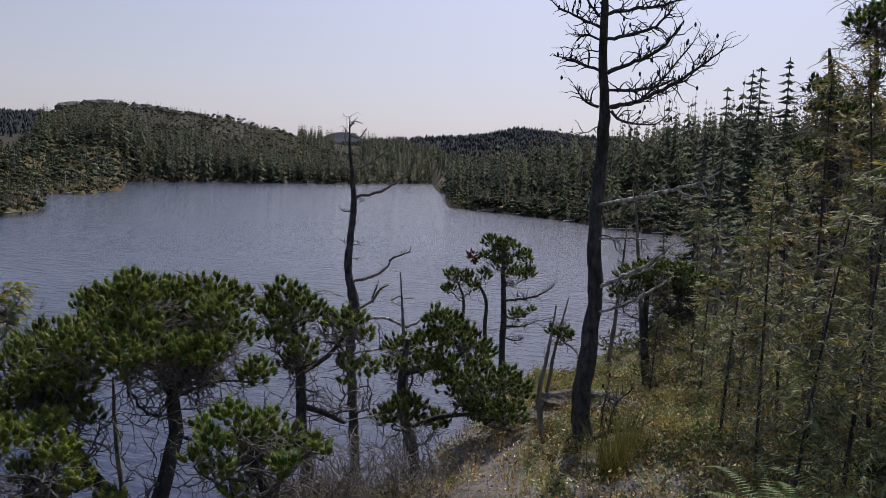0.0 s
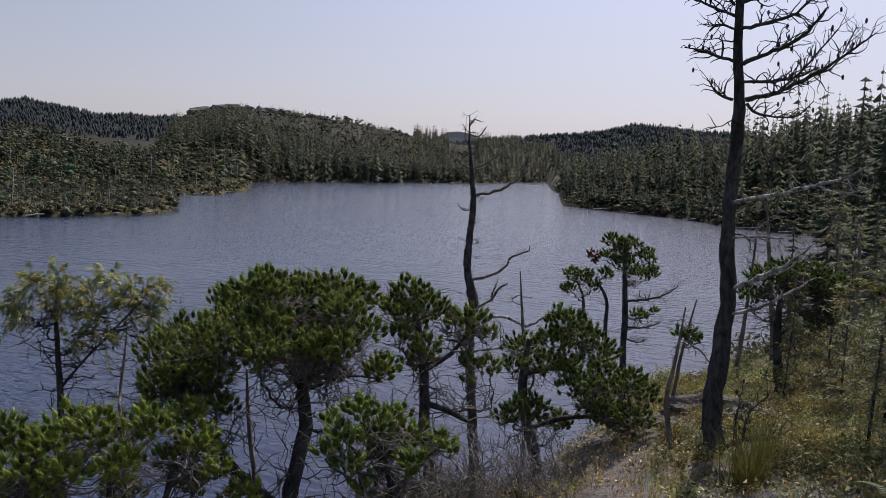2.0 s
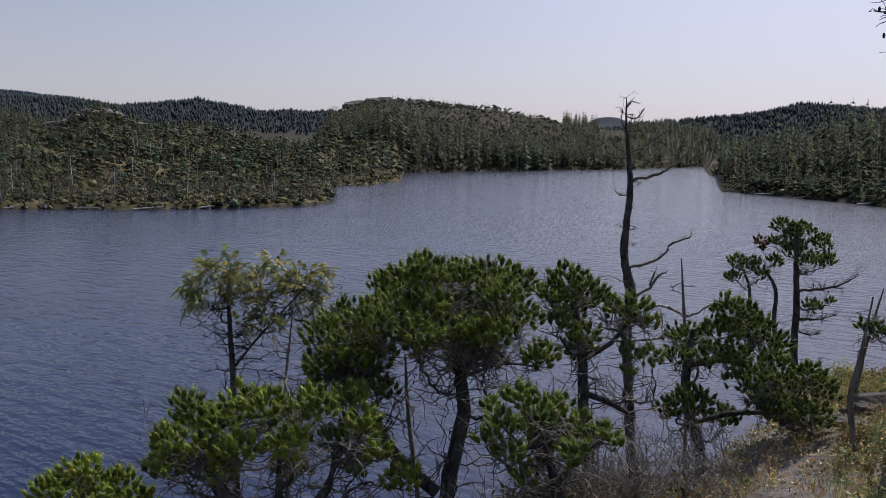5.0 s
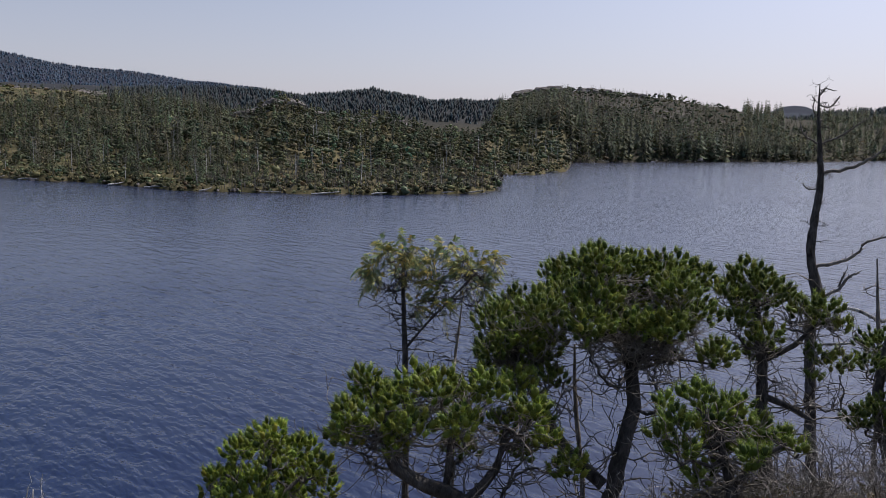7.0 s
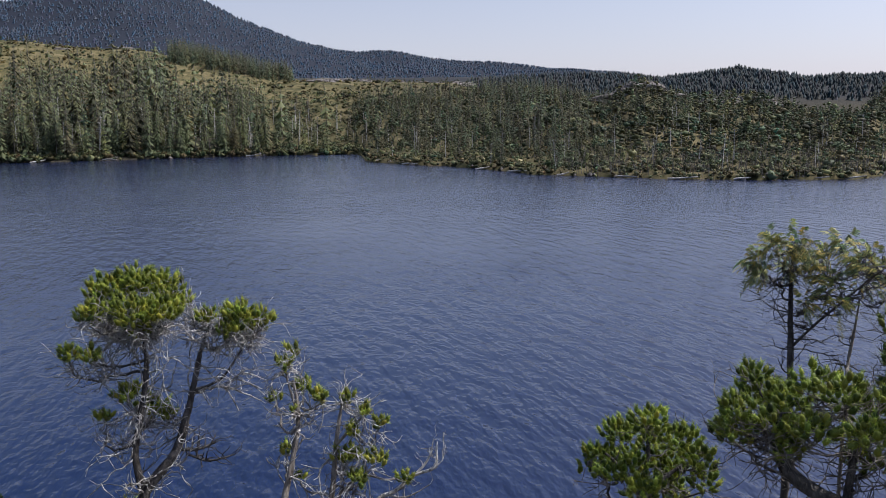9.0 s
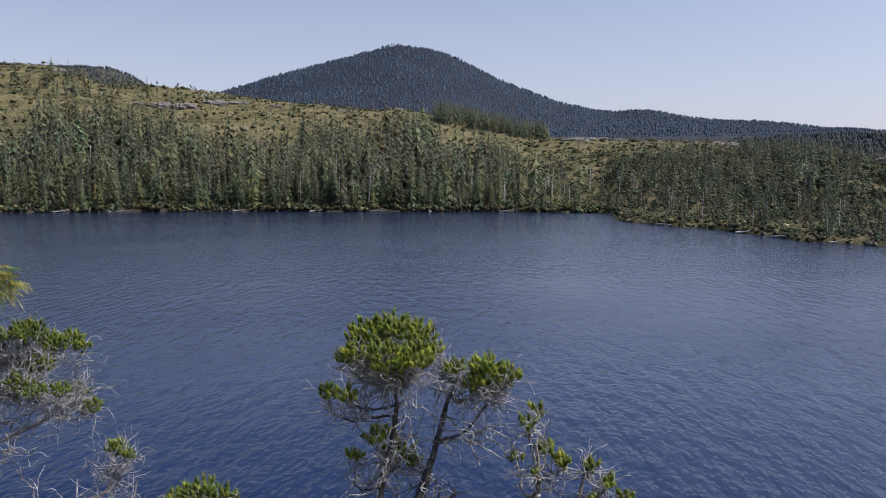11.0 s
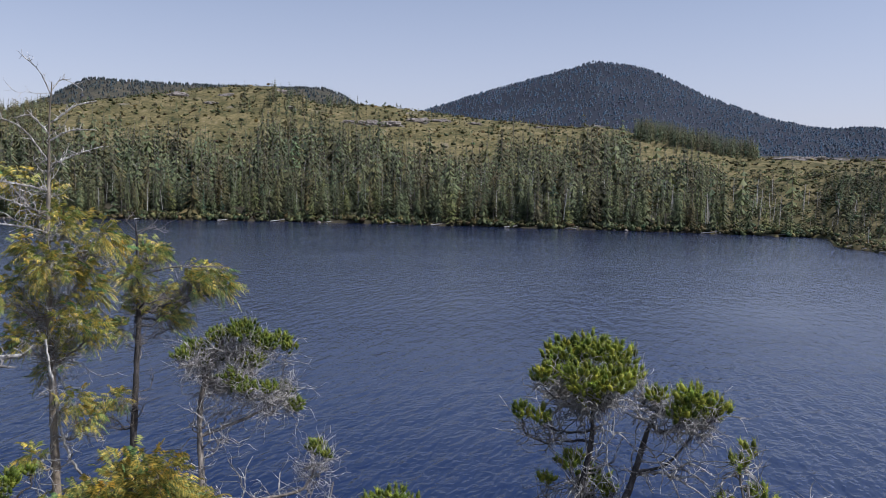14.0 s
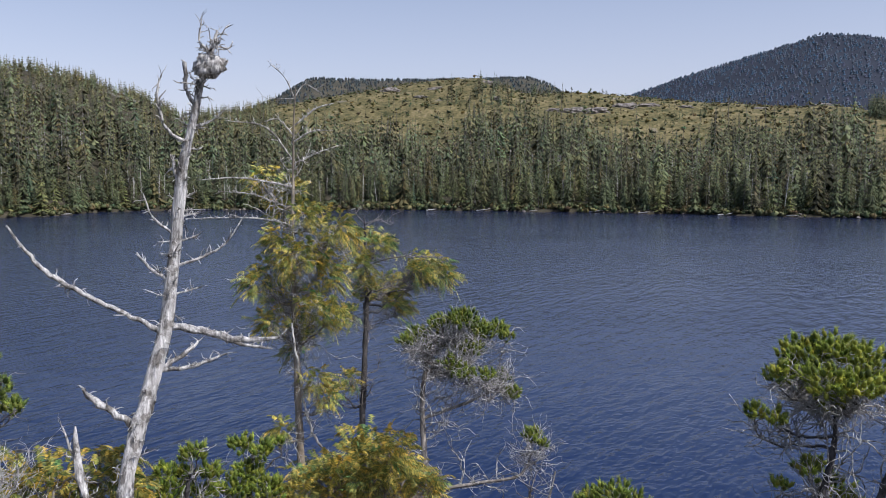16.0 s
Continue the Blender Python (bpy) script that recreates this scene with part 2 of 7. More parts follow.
# ---- lie of the land, as seen round the viewpoint: heading (degrees), distance, height ----
NEAR_SHORE = [(-180, 400), (-60, 400), (-34, 260), (-26, 120), (-20, 62), (-15, 40), (-8, 26), (0, 19), (10, 16), (25, 14), (110, 13), (128, 16), (138, 60), (150, 400), (180, 400)]
TERRACE = [(-180, 30, 10.3), (-40, 30, 9.2), (-28, 22, 8.7), (-15, 16, 8.5), (-8, 13, 8.5), (-2, 9, 8.7), (2, 6.9, 9.1), (8, 6.3, 9.25), (14, 5.5, 9.3), (20, 4.0, 9.6), (28, 2.8, 9.9), (110, 2.8, 9.9), (122, 3.5, 9.9), (135, 8, 9.9), (150, 30, 10.3), (180, 30, 10.3)]
FAR_SHORE = [(-180, 420), (-60, 420), (-40, 270), (-34, 255), (-18, 162), (-12, 171), (-8.7, 190), (-4.7, 204), (-0.8, 220), (-0.45, 318), (-0.05, 326), (0.2, 455), (5.8, 382), (11.2, 352), (13.2, 335), (15.1, 334), (18.7, 312),
             (21.0, 306), (21.4, 238), (23.9, 214), (25.8, 216), (26.05, 159), (27.8, 148), (29.2, 148.5), (33, 144), (37, 142.5), (42.6, 146), (48.2, 152), (50.5, 162), (54.75, 179.5), (56.1, 180), (59.7, 197), (60.2, 203), (60.5, 238),
             (68, 239), (79, 239), (91, 247), (106, 262), (119, 272), (123.5, 268), (126, 249), (130, 245), (150, 420), (180, 420)]
CREST = [(-180, 520, 30), (-60, 470, 32), (-34, 330, 22), (-20, 250, 19), (-16, 240, 16), (-12, 245, 12), (-8, 262, 10), (-4.4, 272, 8), (-0.6, 290, 3), (0.3, 560, 17), (9, 520, 21), (10.6, 500, 25), (13.6, 480, 28.5),
         (17.7, 460, 30.5), (20.5, 450, 31.5), (23.9, 450, 30.5), (25.4, 445, 27), (26.6, 300, 12), (27.5, 225, 6), (31, 235, 7.5), (34.3, 250, 12.6), (37.4, 260, 12), (41.2, 260, 17.2), (44, 270, 12), (48.5, 262, 15)]
CREST_2 = [(51, 330, 18), (53.7, 400, 24), (60, 405, 26), (64.3, 410, 26.5), (66, 430, 29), (70, 440, 37), (75.4, 450, 44.5), (79.3, 460, 46), (85, 470, 51), (90, 480, 57), (95, 485, 58), (98, 500, 69), (104, 500, 64),
           (109, 480, 54), (114, 450, 43), (118, 430, 37), (120.4, 425, 46), (123.8, 420, 53), (127, 420, 58), (135, 440, 58), (150, 560, 45), (180, 520, 30)]
MIDDLE = [(-180, 900, 43), (-30, 850, 39), (-9.8, 800, 40), (-7.5, 800, 43), (-5.1, 800, 45), (-2.8, 800, 37), (1.2, 800, 32), (4.7, 800, 28), (7.0, 800, 22), (9, 800, 23), (20, 800, 25), (26, 800, 35), (30.7, 800, 34),
          (35, 800, 44), (39.7, 800, 36), (43, 850, 44), (48.5, 900, 47), (53, 950, 49), (60, 950, 49), (70, 950, 51), (88, 950, 58), (90.5, 1000, 83), (93, 1000, 115), (94.5, 1000, 124), (98.8, 1000, 122), (105.9, 1000, 121),
          (109.6, 1000, 122), (112.4, 1000, 95), (116, 950, 63), (125, 900, 63), (180, 900, 43)]
DISTANT = [(-180, 2600, 60), (-10, 2600, 45), (5, 2600, 62), (6, 2600, 84), (7.3, 2600, 88), (8.5, 2600, 66), (14, 2600, 50), (38, 2600, 80), (43, 2600, 120), (46, 2600, 136), (53, 2600, 158), (57.7, 2600, 186), (60.8, 2600, 199), (64.3, 2600, 228),
           (68.7, 2600, 305), (71.2, 2600, 360), (73.3, 2600, 393), (75.8, 2600, 406), (78.3, 2600, 375), (81.4, 2600, 338), (85.3, 2600, 271), (87.3, 2600, 250), (92, 2600, 200), (112, 2600, 120), (180, 2600, 60)]


def table(rows, k, az):
    return np.interp(az, [r[0] for r in rows], [r[k] for r in rows])


def waves2(x, y, size, seed):
    """Soft unevenness with no grid to it."""
    rng = np.random.default_rng(seed)
    out = np.zeros_like(x)
    for _ in range(7):
        a, s, p = rng.uniform(0, 6.283), size * rng.uniform(0.5, 1.7), rng.uniform(0, 6.283)
        out += np.sin((x * np.cos(a) + y * np.sin(a)) * 6.283 / s + p + 1.3 * np.sin((x * np.sin(a) - y * np.cos(a)) * 4.1 / s + p * 2))
    return out / 4.0


def land(x, y):
    """Height of the ground above the lake."""
    x, y = np.asarray(x, dtype=float), np.asarray(y, dtype=float)
    r, az = np.maximum(np.hypot(x, y), 0.01), np.degrees(np.arctan2(-x, y))
    wob = 0.35 * waves2(x, y, 60, 3)
    s0, tr, tz = table(NEAR_SHORE, 1, az), table(TERRACE, 1, az), table(TERRACE, 2, az)
    s1 = table(FAR_SHORE, 1, az) + waves2(x, y, 14, 11) * np.clip(r / 200, 0, 1) * 1.6
    crest = CREST + CREST_2
    pts_r = [s1, table(crest, 1, az)]
    pts_z = [np.zeros_like(r), table(crest, 2, az)]
    mid_r, mid_z, far_r, far_z = table(MIDDLE, 1, az), table(MIDDLE, 2, az), table(DISTANT, 1, az), table(DISTANT, 2, az)
    pts_r += [(pts_r[1] * 0.6 + mid_r * 0.4), mid_r, mid_r * 0.6 + far_r * 0.4, far_r, np.full_like(r, 6000)]
    pts_z += [np.minimum(pts_z[1], mid_z) * 0.7, mid_z, np.minimum(mid_z, far_z) * 0.8, far_z, np.full_like(r, 20)]
    z = np.full_like(r, -3.0)
    for i in range(len(pts_r) - 1):
        u = (r - pts_r[i]) / np.maximum(pts_r[i + 1] - pts_r[i], 1)
        inside = (u >= 0) & (u < 1)
        if i == 0:
            v = 0.55 * np.clip(u, 0, 1) + 0.45 * (3 * np.clip(u, 0, 1) ** 2 - 2 * np.clip(u, 0, 1) ** 3)
        elif i == 4:
            v = np.clip(u, 0, 1) ** 1.1
        else:
            v = 3 * np.clip(u, 0, 1) ** 2 - 2 * np.clip(u, 0, 1) ** 3
        z = np.where(inside, pts_z[i] * (1 - v) + pts_z[i + 1] * v, z)
    past = r - s1
    rough = np.clip(past / 40, 0, 1)
    z = np.where(past > 0, z + 0.7 * np.clip(past / 2.5, 0, 1) + rough * (wob * 2.0 + 0.7 * waves2(x, y, 19, 5)) + np.clip((r - 1200) / 900, 0, 1) * 9 * waves2(x, y, 420, 8), np.maximum(-3.0, past * 0.25))
    # the bluff underfoot
    u = np.clip(r / np.maximum(tr, 0.1), 0, 1)
    top = 10.35 + (tz - 10.35) * u
    v = np.clip((r - tr) / np.maximum(s0 - tr, 0.5), 0, 1.0)
    drop = tz * (1 - v ** 1.15) - np.clip((r - s0) * 0.35, 0, 3)
    bluff = np.where(r < tr, top, drop) + np.clip(r / 6, 0, 1) * np.clip((s0 - r) / 5, 0, 1) * (0.16 * waves2(x, y, 4.2, 21) + 0.05 * waves2(x, y, 1.3, 22) + 0.05 * waves2(x, y, 0.6, 23))
    return np.where(r < s0 + 8, np.maximum(bluff, np.where(past > 0, z, -3.0)), np.where(past > 0, z, -3.0))


def land_at(x, y):
    return float(land(np.array([x]), np.array([y]))[0])


def build_ground():
    az = np.r_[np.arange(-180, -40, 4.0), np.arange(-40, 136, 0.7), np.arange(136, 180, 4.0)]
    rad = np.r_[0.0, np.geomspace(0.6, 4, 14), np.arange(4.2, 16, 0.25), np.geomspace(16.2, 30, 20), np.arange(32, 138, 12), np.arange(140, 270, 2.5), np.arange(271, 480, 5), np.arange(485, 1060, 16), np.geomspace(1080, 2350, 24), np.arange(2370, 2720, 16), np.geomspace(2750, 4800, 8)]
    A, R = np.meshgrid(np.radians(az), rad, indexing="ij")
    X, Y = -np.sin(A) * R, np.cos(A) * R
    Z = land(X, Y)
    na, nr = A.shape
    i = np.arange(na)[:, None] * nr + np.arange(nr - 1)[None]
    j = ((np.arange(na) + 1) % na)[:, None] * nr + np.arange(nr - 1)[None]
    faces = np.stack([i, i + 1, j + 1, j], -1).reshape(-1, 4)
    ob = mesh_object("ground", np.stack([X, Y, Z], -1).reshape(-1, 3), faces, GROUND, smooth=True)
    deg = np.degrees(A)
    heath = np.clip((R - 300) / 60, 0, 1) * ((deg > 62) & (deg < 116)) + ((deg > 21) & (deg < 69) & (R < 420)) * np.where(deg > 60, 0.85, 0.75) + (R < 40) * 0.4
    rock = np.clip(waves2(X, Y, 38, 31) - 0.5, 0, 1) * 0.8 * (R > 290)
    slab = ((deg > -24) & (deg < 7) & (R > 4) & (R < 13)) * np.clip(0.6 + 0.45 * waves2(X, Y, 2.6, 33) + 0.05 * np.maximum(deg + 3, -6) + 0.8 * np.exp(-((deg + 2.5) / 4.5) ** 2), 0, 1)
    steep = (R < 22) * np.clip((deg - 2) / 14, 0, 1) * np.clip((150 - deg) / 25, 0, 1) * np.clip((R - 1.0) / 2.5, 0, 1) * np.clip(0.5 + 0.4 * waves2(X, Y, 5, 34), 0, 1)
    bare = ((deg > 13) & (deg < 26) & (R > 415) & (R < 475)) * 0.35
    shore = np.exp(-((Z - 0.25) / 0.25) ** 2) * 0.1
    # painted haze blue sets in far out, full past 1100 m
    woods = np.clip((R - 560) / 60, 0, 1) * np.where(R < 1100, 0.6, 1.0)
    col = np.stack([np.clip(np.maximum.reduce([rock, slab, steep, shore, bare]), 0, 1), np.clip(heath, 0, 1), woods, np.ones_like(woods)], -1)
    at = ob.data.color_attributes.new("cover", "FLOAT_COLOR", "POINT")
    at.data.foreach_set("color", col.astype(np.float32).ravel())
    return tagged(ob, "hilly heath and rock shore falling to the lake", "ground", kind="structure")


build_ground()


def build_water():
    az = np.radians(np.arange(-180, 180, 3.0))
    rad = np.array([0.5, 40, 120, 300, 700])
    A, R = np.meshgrid(az, rad, indexing="ij")
    na, nr = A.shape
    i = np.arange(na)[:, None] * nr + np.arange(nr - 1)[None]
    j = ((np.arange(na) + 1) % na)[:, None] * nr + np.arange(nr - 1)[None]
    ob = mesh_object("water", np.stack([-np.sin(A) * R, np.cos(A) * R, 0 * A], -1).reshape(-1, 3), np.stack([i, i + 1, j + 1, j], -1).reshape(-1, 4), WATER, smooth=True)
    return tagged(ob, "dark blue lake with wind ripples", "water", kind="structure")


build_water()


# ---- limbs ----
def curve_points(pts, step=0.1):
    """A smooth line through the points (x, y, z, radius)."""
    p = np.array(pts, dtype=float)
    if len(p) < 2:
        return p
    q = np.vstack([2 * p[0] - p[1], p, 2 * p[-1] - p[-2]])
    out = []
    for i in range(1, len(q) - 2):
        a, b, c, d = q[i - 1], q[i], q[i + 1], q[i + 2]
        n = max(2, int(np.linalg.norm(c[:3] - b[:3]) / step))
        t = np.linspace(0, 1, n, endpoint=False)[:, None]
        out.append(0.5 * (2 * b + (c - a) * t + (2 * a - 5 * b + 4 * c - d) * t ** 2 + (3 * b - a - 3 * c + d) * t ** 3))
    out.append(p[-1:])
    r = np.vstack(out)
    r[:, 3] = np.maximum(r[:, 3], 0.0015)
    return r


def tube(pts, sides, rng=None, knobs=0.0):
    """Vertices and quads of a tapering limb along the points."""
    p = np.asarray(pts, dtype=float)
    n = len(p)
    d = np.gradient(p[:, :3], axis=0)
    d /= np.maximum(np.linalg.norm(d, axis=1), 1e-9)[:, None]
    ref = np.where(np.abs(d[:, 2:3]) > 0.9, np.array([[1.0, 0, 0]]), np.array([[0, 0, 1.0]]))
    u = np.cross(d, ref)
    u /= np.linalg.norm(u, axis=1)[:, None]
    w = np.cross(d, u)
    a = np.arange(sides) * 2 * np.pi / sides
    rad = p[:, 3][:, None] * np.ones((n, sides))
    if rng is not None and knobs:
        rad = rad * (1 + knobs * rng.normal(size=(n, sides)))
    v = p[:, None, :3] + rad[..., None] * (np.cos(a)[None, :, None] * u[:, None] + np.sin(a)[None, :, None] * w[:, None])
    i = (np.arange(n - 1)[:, None] * sides + np.arange(sides)[None])
    j = (np.arange(n - 1)[:, None] * sides + (np.arange(sides) + 1)[None] % sides)
    return v.reshape(-1, 3), np.stack([i, j, j + sides, i + sides], -1).reshape(-1, 4)


# ---- woods round the lake ----
def spire(rng, tiers, boughs, spread, droop, bare, ragged, trunk=0.009, fingers=0, blunt=0.8):
    """A conifer one metre high: a thin trunk under tiers of folded, drooping boughs; fingers give each bough side sprays. Returns vertices, triangles and the count of trunk triangles."""
    v, f = [], []
    bx, by = rng.uniform(-0.02, 0.02, 2)
    for k in range(4):
        a = k * 1.571
        v += [(trunk * math.cos(a), trunk * math.sin(a), -0.08), (bx + 0.002 * math.cos(a), by + 0.002 * math.sin(a), 0.99)]
    for k in range(4):
        a, b = 2 * k, 2 * ((k + 1) % 4)
        f += [(a, b, b + 1), (a, b + 1, a + 1)]
    lop = rng.uniform(0, 6.283)
    for w in range(tiers):
        h = bare + (1 - bare) * (w + rng.uniform(-0.3, 0.3)) / tiers
        reach = spread * max(0.02, 1 - h) ** blunt * (0.55 + 0.45 * min(1.0, (h - bare + 0.03) / 0.22)) * rng.uniform(0.75, 1.2) + 0.012
        turn, fewer = rng.uniform(0, 6.283), max(4, int(round(boughs * (0.6 + 0.4 * (1 - h)))))
        for k in range(fewer):
            if rng.random() < ragged:
                continue
            a = turn + 6.283 * (k + rng.uniform(-0.35, 0.35)) / fewer
            L = reach * rng.uniform(0.6, 1.2) * (1 + 0.2 * math.cos(a - lop))
            c, s = math.cos(a), math.sin(a)
            dz, wd = -droop * L * rng.uniform(0.6, 1.3), L * rng.uniform(0.2, 0.36) * (0.55 if fingers else 1.0) + 0.003
            x0, y0, i = bx * h, by * h, len(v)
            v += [(x0, y0, h + 0.012), (x0 + c * L * 0.55 - s * wd, y0 + s * L * 0.55 + c * wd, h + dz * 0.55 - wd * 0.5), (x0 + c * L, y0 + s * L, h + dz), (x0 + c * L * 0.55 + s * wd, y0 + s * L * 0.55 - c * wd, h + dz * 0.55 - wd * 0.5)]
            f += [(i, i + 1, i + 2), (i, i + 2, i + 3)]
            for q in range(fingers):
                t, side = (q + rng.uniform(0.2, 0.9)) / fingers, 1 if q % 2 else -1
                m, n = L * 0.42 * (1.1 - t * 0.7) * rng.uniform(0.6, 1.2), L * 0.05 + 0.001
                px, py, pz = x0 + c * L * t, y0 + s * L * t, h + dz * t
                ex, ey = c * 0.75 - s * side, s * 0.75 + c * side
                i = len(v)
                v += [(px + c * n, py + s * n, pz + 0.003), (px - c * n, py - s * n, pz + 0.003), (px + ex * m, py + ey * m, pz - m * rng.uniform(0.1, 0.6))]
                f.append((i, i + 1, i + 2))
    return np.array(v), np.array(f), 8


def bare_pole(rng, twigs):
    """A dead pole one metre high with broken side twigs."""
    v, f = [], []
    bx, by = rng.uniform(-0.04, 0.04, 2)
    for k in range(4):
        a = k * 1.571
        v += [(0.011 * math.cos(a), 0.011 * math.sin(a), -0.06), (bx + 0.004 * math.cos(a), by + 0.004 * math.sin(a), rng.uniform(0.93, 1.0))]
    for k in range(4):
        a, b = 2 * k, 2 * ((k + 1) % 4)
        f += [(a, b, b + 1), (a, b + 1, a + 1)]
    for _ in range(twigs):
        h, a, L = rng.uniform(0.3, 0.95), rng.uniform(0, 6.283), rng.uniform(0.03, 0.12)
        i = len(v)
        v += [(bx * h, by * h, h + 0.005), (bx * h, by * h, h - 0.006), (bx * h + L * math.cos(a), by * h + L * math.sin(a), h + L * rng.uniform(-0.3, 0.6))]
        f.append((i, i + 1, i + 2))
    return np.array(v), np.array(f), 8


PHI = 1.618
LUMP_V = np.array([(-1, PHI, 0), (1, PHI, 0), (-1, -PHI, 0), (1, -PHI, 0), (0, -1, PHI), (0, 1, PHI), (0, -1, -PHI), (0, 1, -PHI), (PHI, 0, -1), (PHI, 0, 1), (-PHI, 0, -1), (-PHI, 0, 1)]) / 1.902
LUMP_F = np.array([(0, 11, 5), (0, 5, 1), (0, 1, 7), (0, 7, 10), (0, 10, 11), (1, 5, 9), (5, 11, 4), (11, 10, 2), (10, 7, 6), (7, 1, 8), (3, 9, 4), (3, 4, 2), (3, 2, 6), (3, 6, 8), (3, 8, 9), (4, 9, 5), (2, 4, 11), (6, 2, 10), (8, 6, 7), (9, 8, 1)])


def lump(rng, v, f, c, r, flat=0.8):
    """Adds one ragged clump of foliage to the lists."""
    i = len(v)
    turn = np.linalg.qr(rng.normal(size=(3, 3)))[0]
    p = (LUMP_V @ turn) * rng.uniform(0.35, 1.25, (12, 1)) * r * np.array([1, 1, flat]) + np.asarray(c)
    v += [tuple(q) for q in p]
    f += [tuple(q) for q in LUMP_F + i]


def sprigs(rng, v, f, c, r, n):
    """Adds loose sprigs standing out of a clump."""
    for _ in range(n):
        d = rng.normal(size=3)
        d[2] = abs(d[2]) * 0.9 + 0.1
        d /= np.linalg.norm(d)
        p, q = np.asarray(c) + d * r * 0.6, np.cross(d, rng.normal(size=3))
        q *= r * rng.uniform(0.12, 0.26) / np.linalg.norm(q)
        i = len(v)
        v += [tuple(p + q), tuple(p - q), tuple(p + d * r * rng.uniform(0.5, 1.0) + np.array([0, 0, 0.15 * r]))]
        f.append((i, i + 1, i + 2))


def far_cone(rng, spread):
    """A spruce far off, one metre high: an uneven cone."""
    v, f = [], []
    for lev, rad in ((-0.05, 1.0), (0.4, 0.62)):
        for k in range(5):
            a, q = k * 1.2566 + lev * 2 + rng.uniform(-0.3, 0.3), spread * rad * rng.uniform(0.55, 1.25)
            v.append((q * math.cos(a), q * math.sin(a), lev + rng.uniform(-0.06, 0.06)))
    v.append((rng.uniform(-0.02, 0.02), rng.uniform(-0.02, 0.02), 1.0))
    for k in range(5):
        b = (k + 1) % 5
        f += [(k, b, b + 5), (k, b + 5, k + 5), (k + 5, b + 5, 10)]
    return np.array(v), np.array(f), 0


def scrub_pine(rng, clumps, leaves):
    """A low shore pine one metre high: bent stem, crown of uneven clumps with sky between them."""
    v, f = [], []
    bx, by = rng.uniform(-0.1, 0.1, 2)
    for k in range(3):
        a = k * 2.094
        v += [(0.02 * math.cos(a), 0.02 * math.sin(a), -0.06), (bx + 0.008 * math.cos(a), by + 0.008 * math.sin(a), 0.85)]
    for k in range(3):
        a, b = 2 * k, 2 * ((k + 1) % 3)
        f += [(a, b, b + 1), (a, b + 1, a + 1)]
    for k in range(clumps):
        h = 0.3 + 0.65 * (k + rng.uniform(0, 1)) / clumps
        a, q = rng.uniform(0, 6.283), rng.uniform(0.04, 0.24) * (1.3 - h)
        c, r = (bx * h + math.cos(a) * q, by * h + math.sin(a) * q, h), rng.uniform(0.06, 0.11)
        lump(rng, v, f, c, r, 0.65)
        sprigs(rng, v, f, c, r, leaves)
    return np.array(v), np.array(f), 6


def bush(rng, leaves):
    v, f = [], []
    c, r = (*rng.uniform(-0.1, 0.1, 2), rng.uniform(0.25, 0.4)), rng.uniform(0.4, 0.6)
    lump(rng, v, f, c, r, 0.9)
    sprigs(rng, v, f, c, r, leaves)
    return np.array(v), np.array(f), 0


def stone(rng):
    v, f = [(0, 0, 0.75)], []
    for lev, rad in ((0.5, 0.4), (-0.2, 0.62)):
        for k in range(6):
            a, q = k * 1.047 + lev + rng.uniform(-0.3, 0.3), rad * rng.uniform(0.7, 1.3)
            v.append((q * math.cos(a), q * math.sin(a), lev + rng.uniform(-0.15, 0.15)))
    for k in range(6):
        b = (k + 1) % 6
        f += [(0, 1 + k, 1 + b), (1 + k, 7 + k, 7 + b), (1 + k, 7 + b, 1 + b)]
    return np.array(v), np.array(f), 0


def mound(rng, lobes, leaves, stems):
    """A rounded bushy small tree one metre high: short stems under a lumpy, open crown."""
    v, f = [], []
    places = [(0.0, 0.0, 0.66, 0.26)] + [(0.34 * math.cos(a), 0.34 * math.sin(a), rng.uniform(0.25, 0.6), rng.uniform(0.15, 0.25)) for a in rng.uniform(0, 6.283, lobes - 1)]
    for k in range(stems):
        x, y, z, r = places[k % len(places)]
        i = len(v)
        v += [(x * 0.3 - 0.012, y * 0.3, -0.05), (x * 0.3 + 0.012, y * 0.3, -0.05), (x, y, z)]
        f.append((i, i + 1, i + 2))
    for x, y, z, r in places:
        lump(rng, v, f, (x, y, z), r, 0.85)
        sprigs(rng, v, f, (x, y, z), r, leaves)
    return np.array(v), np.array(f), stems


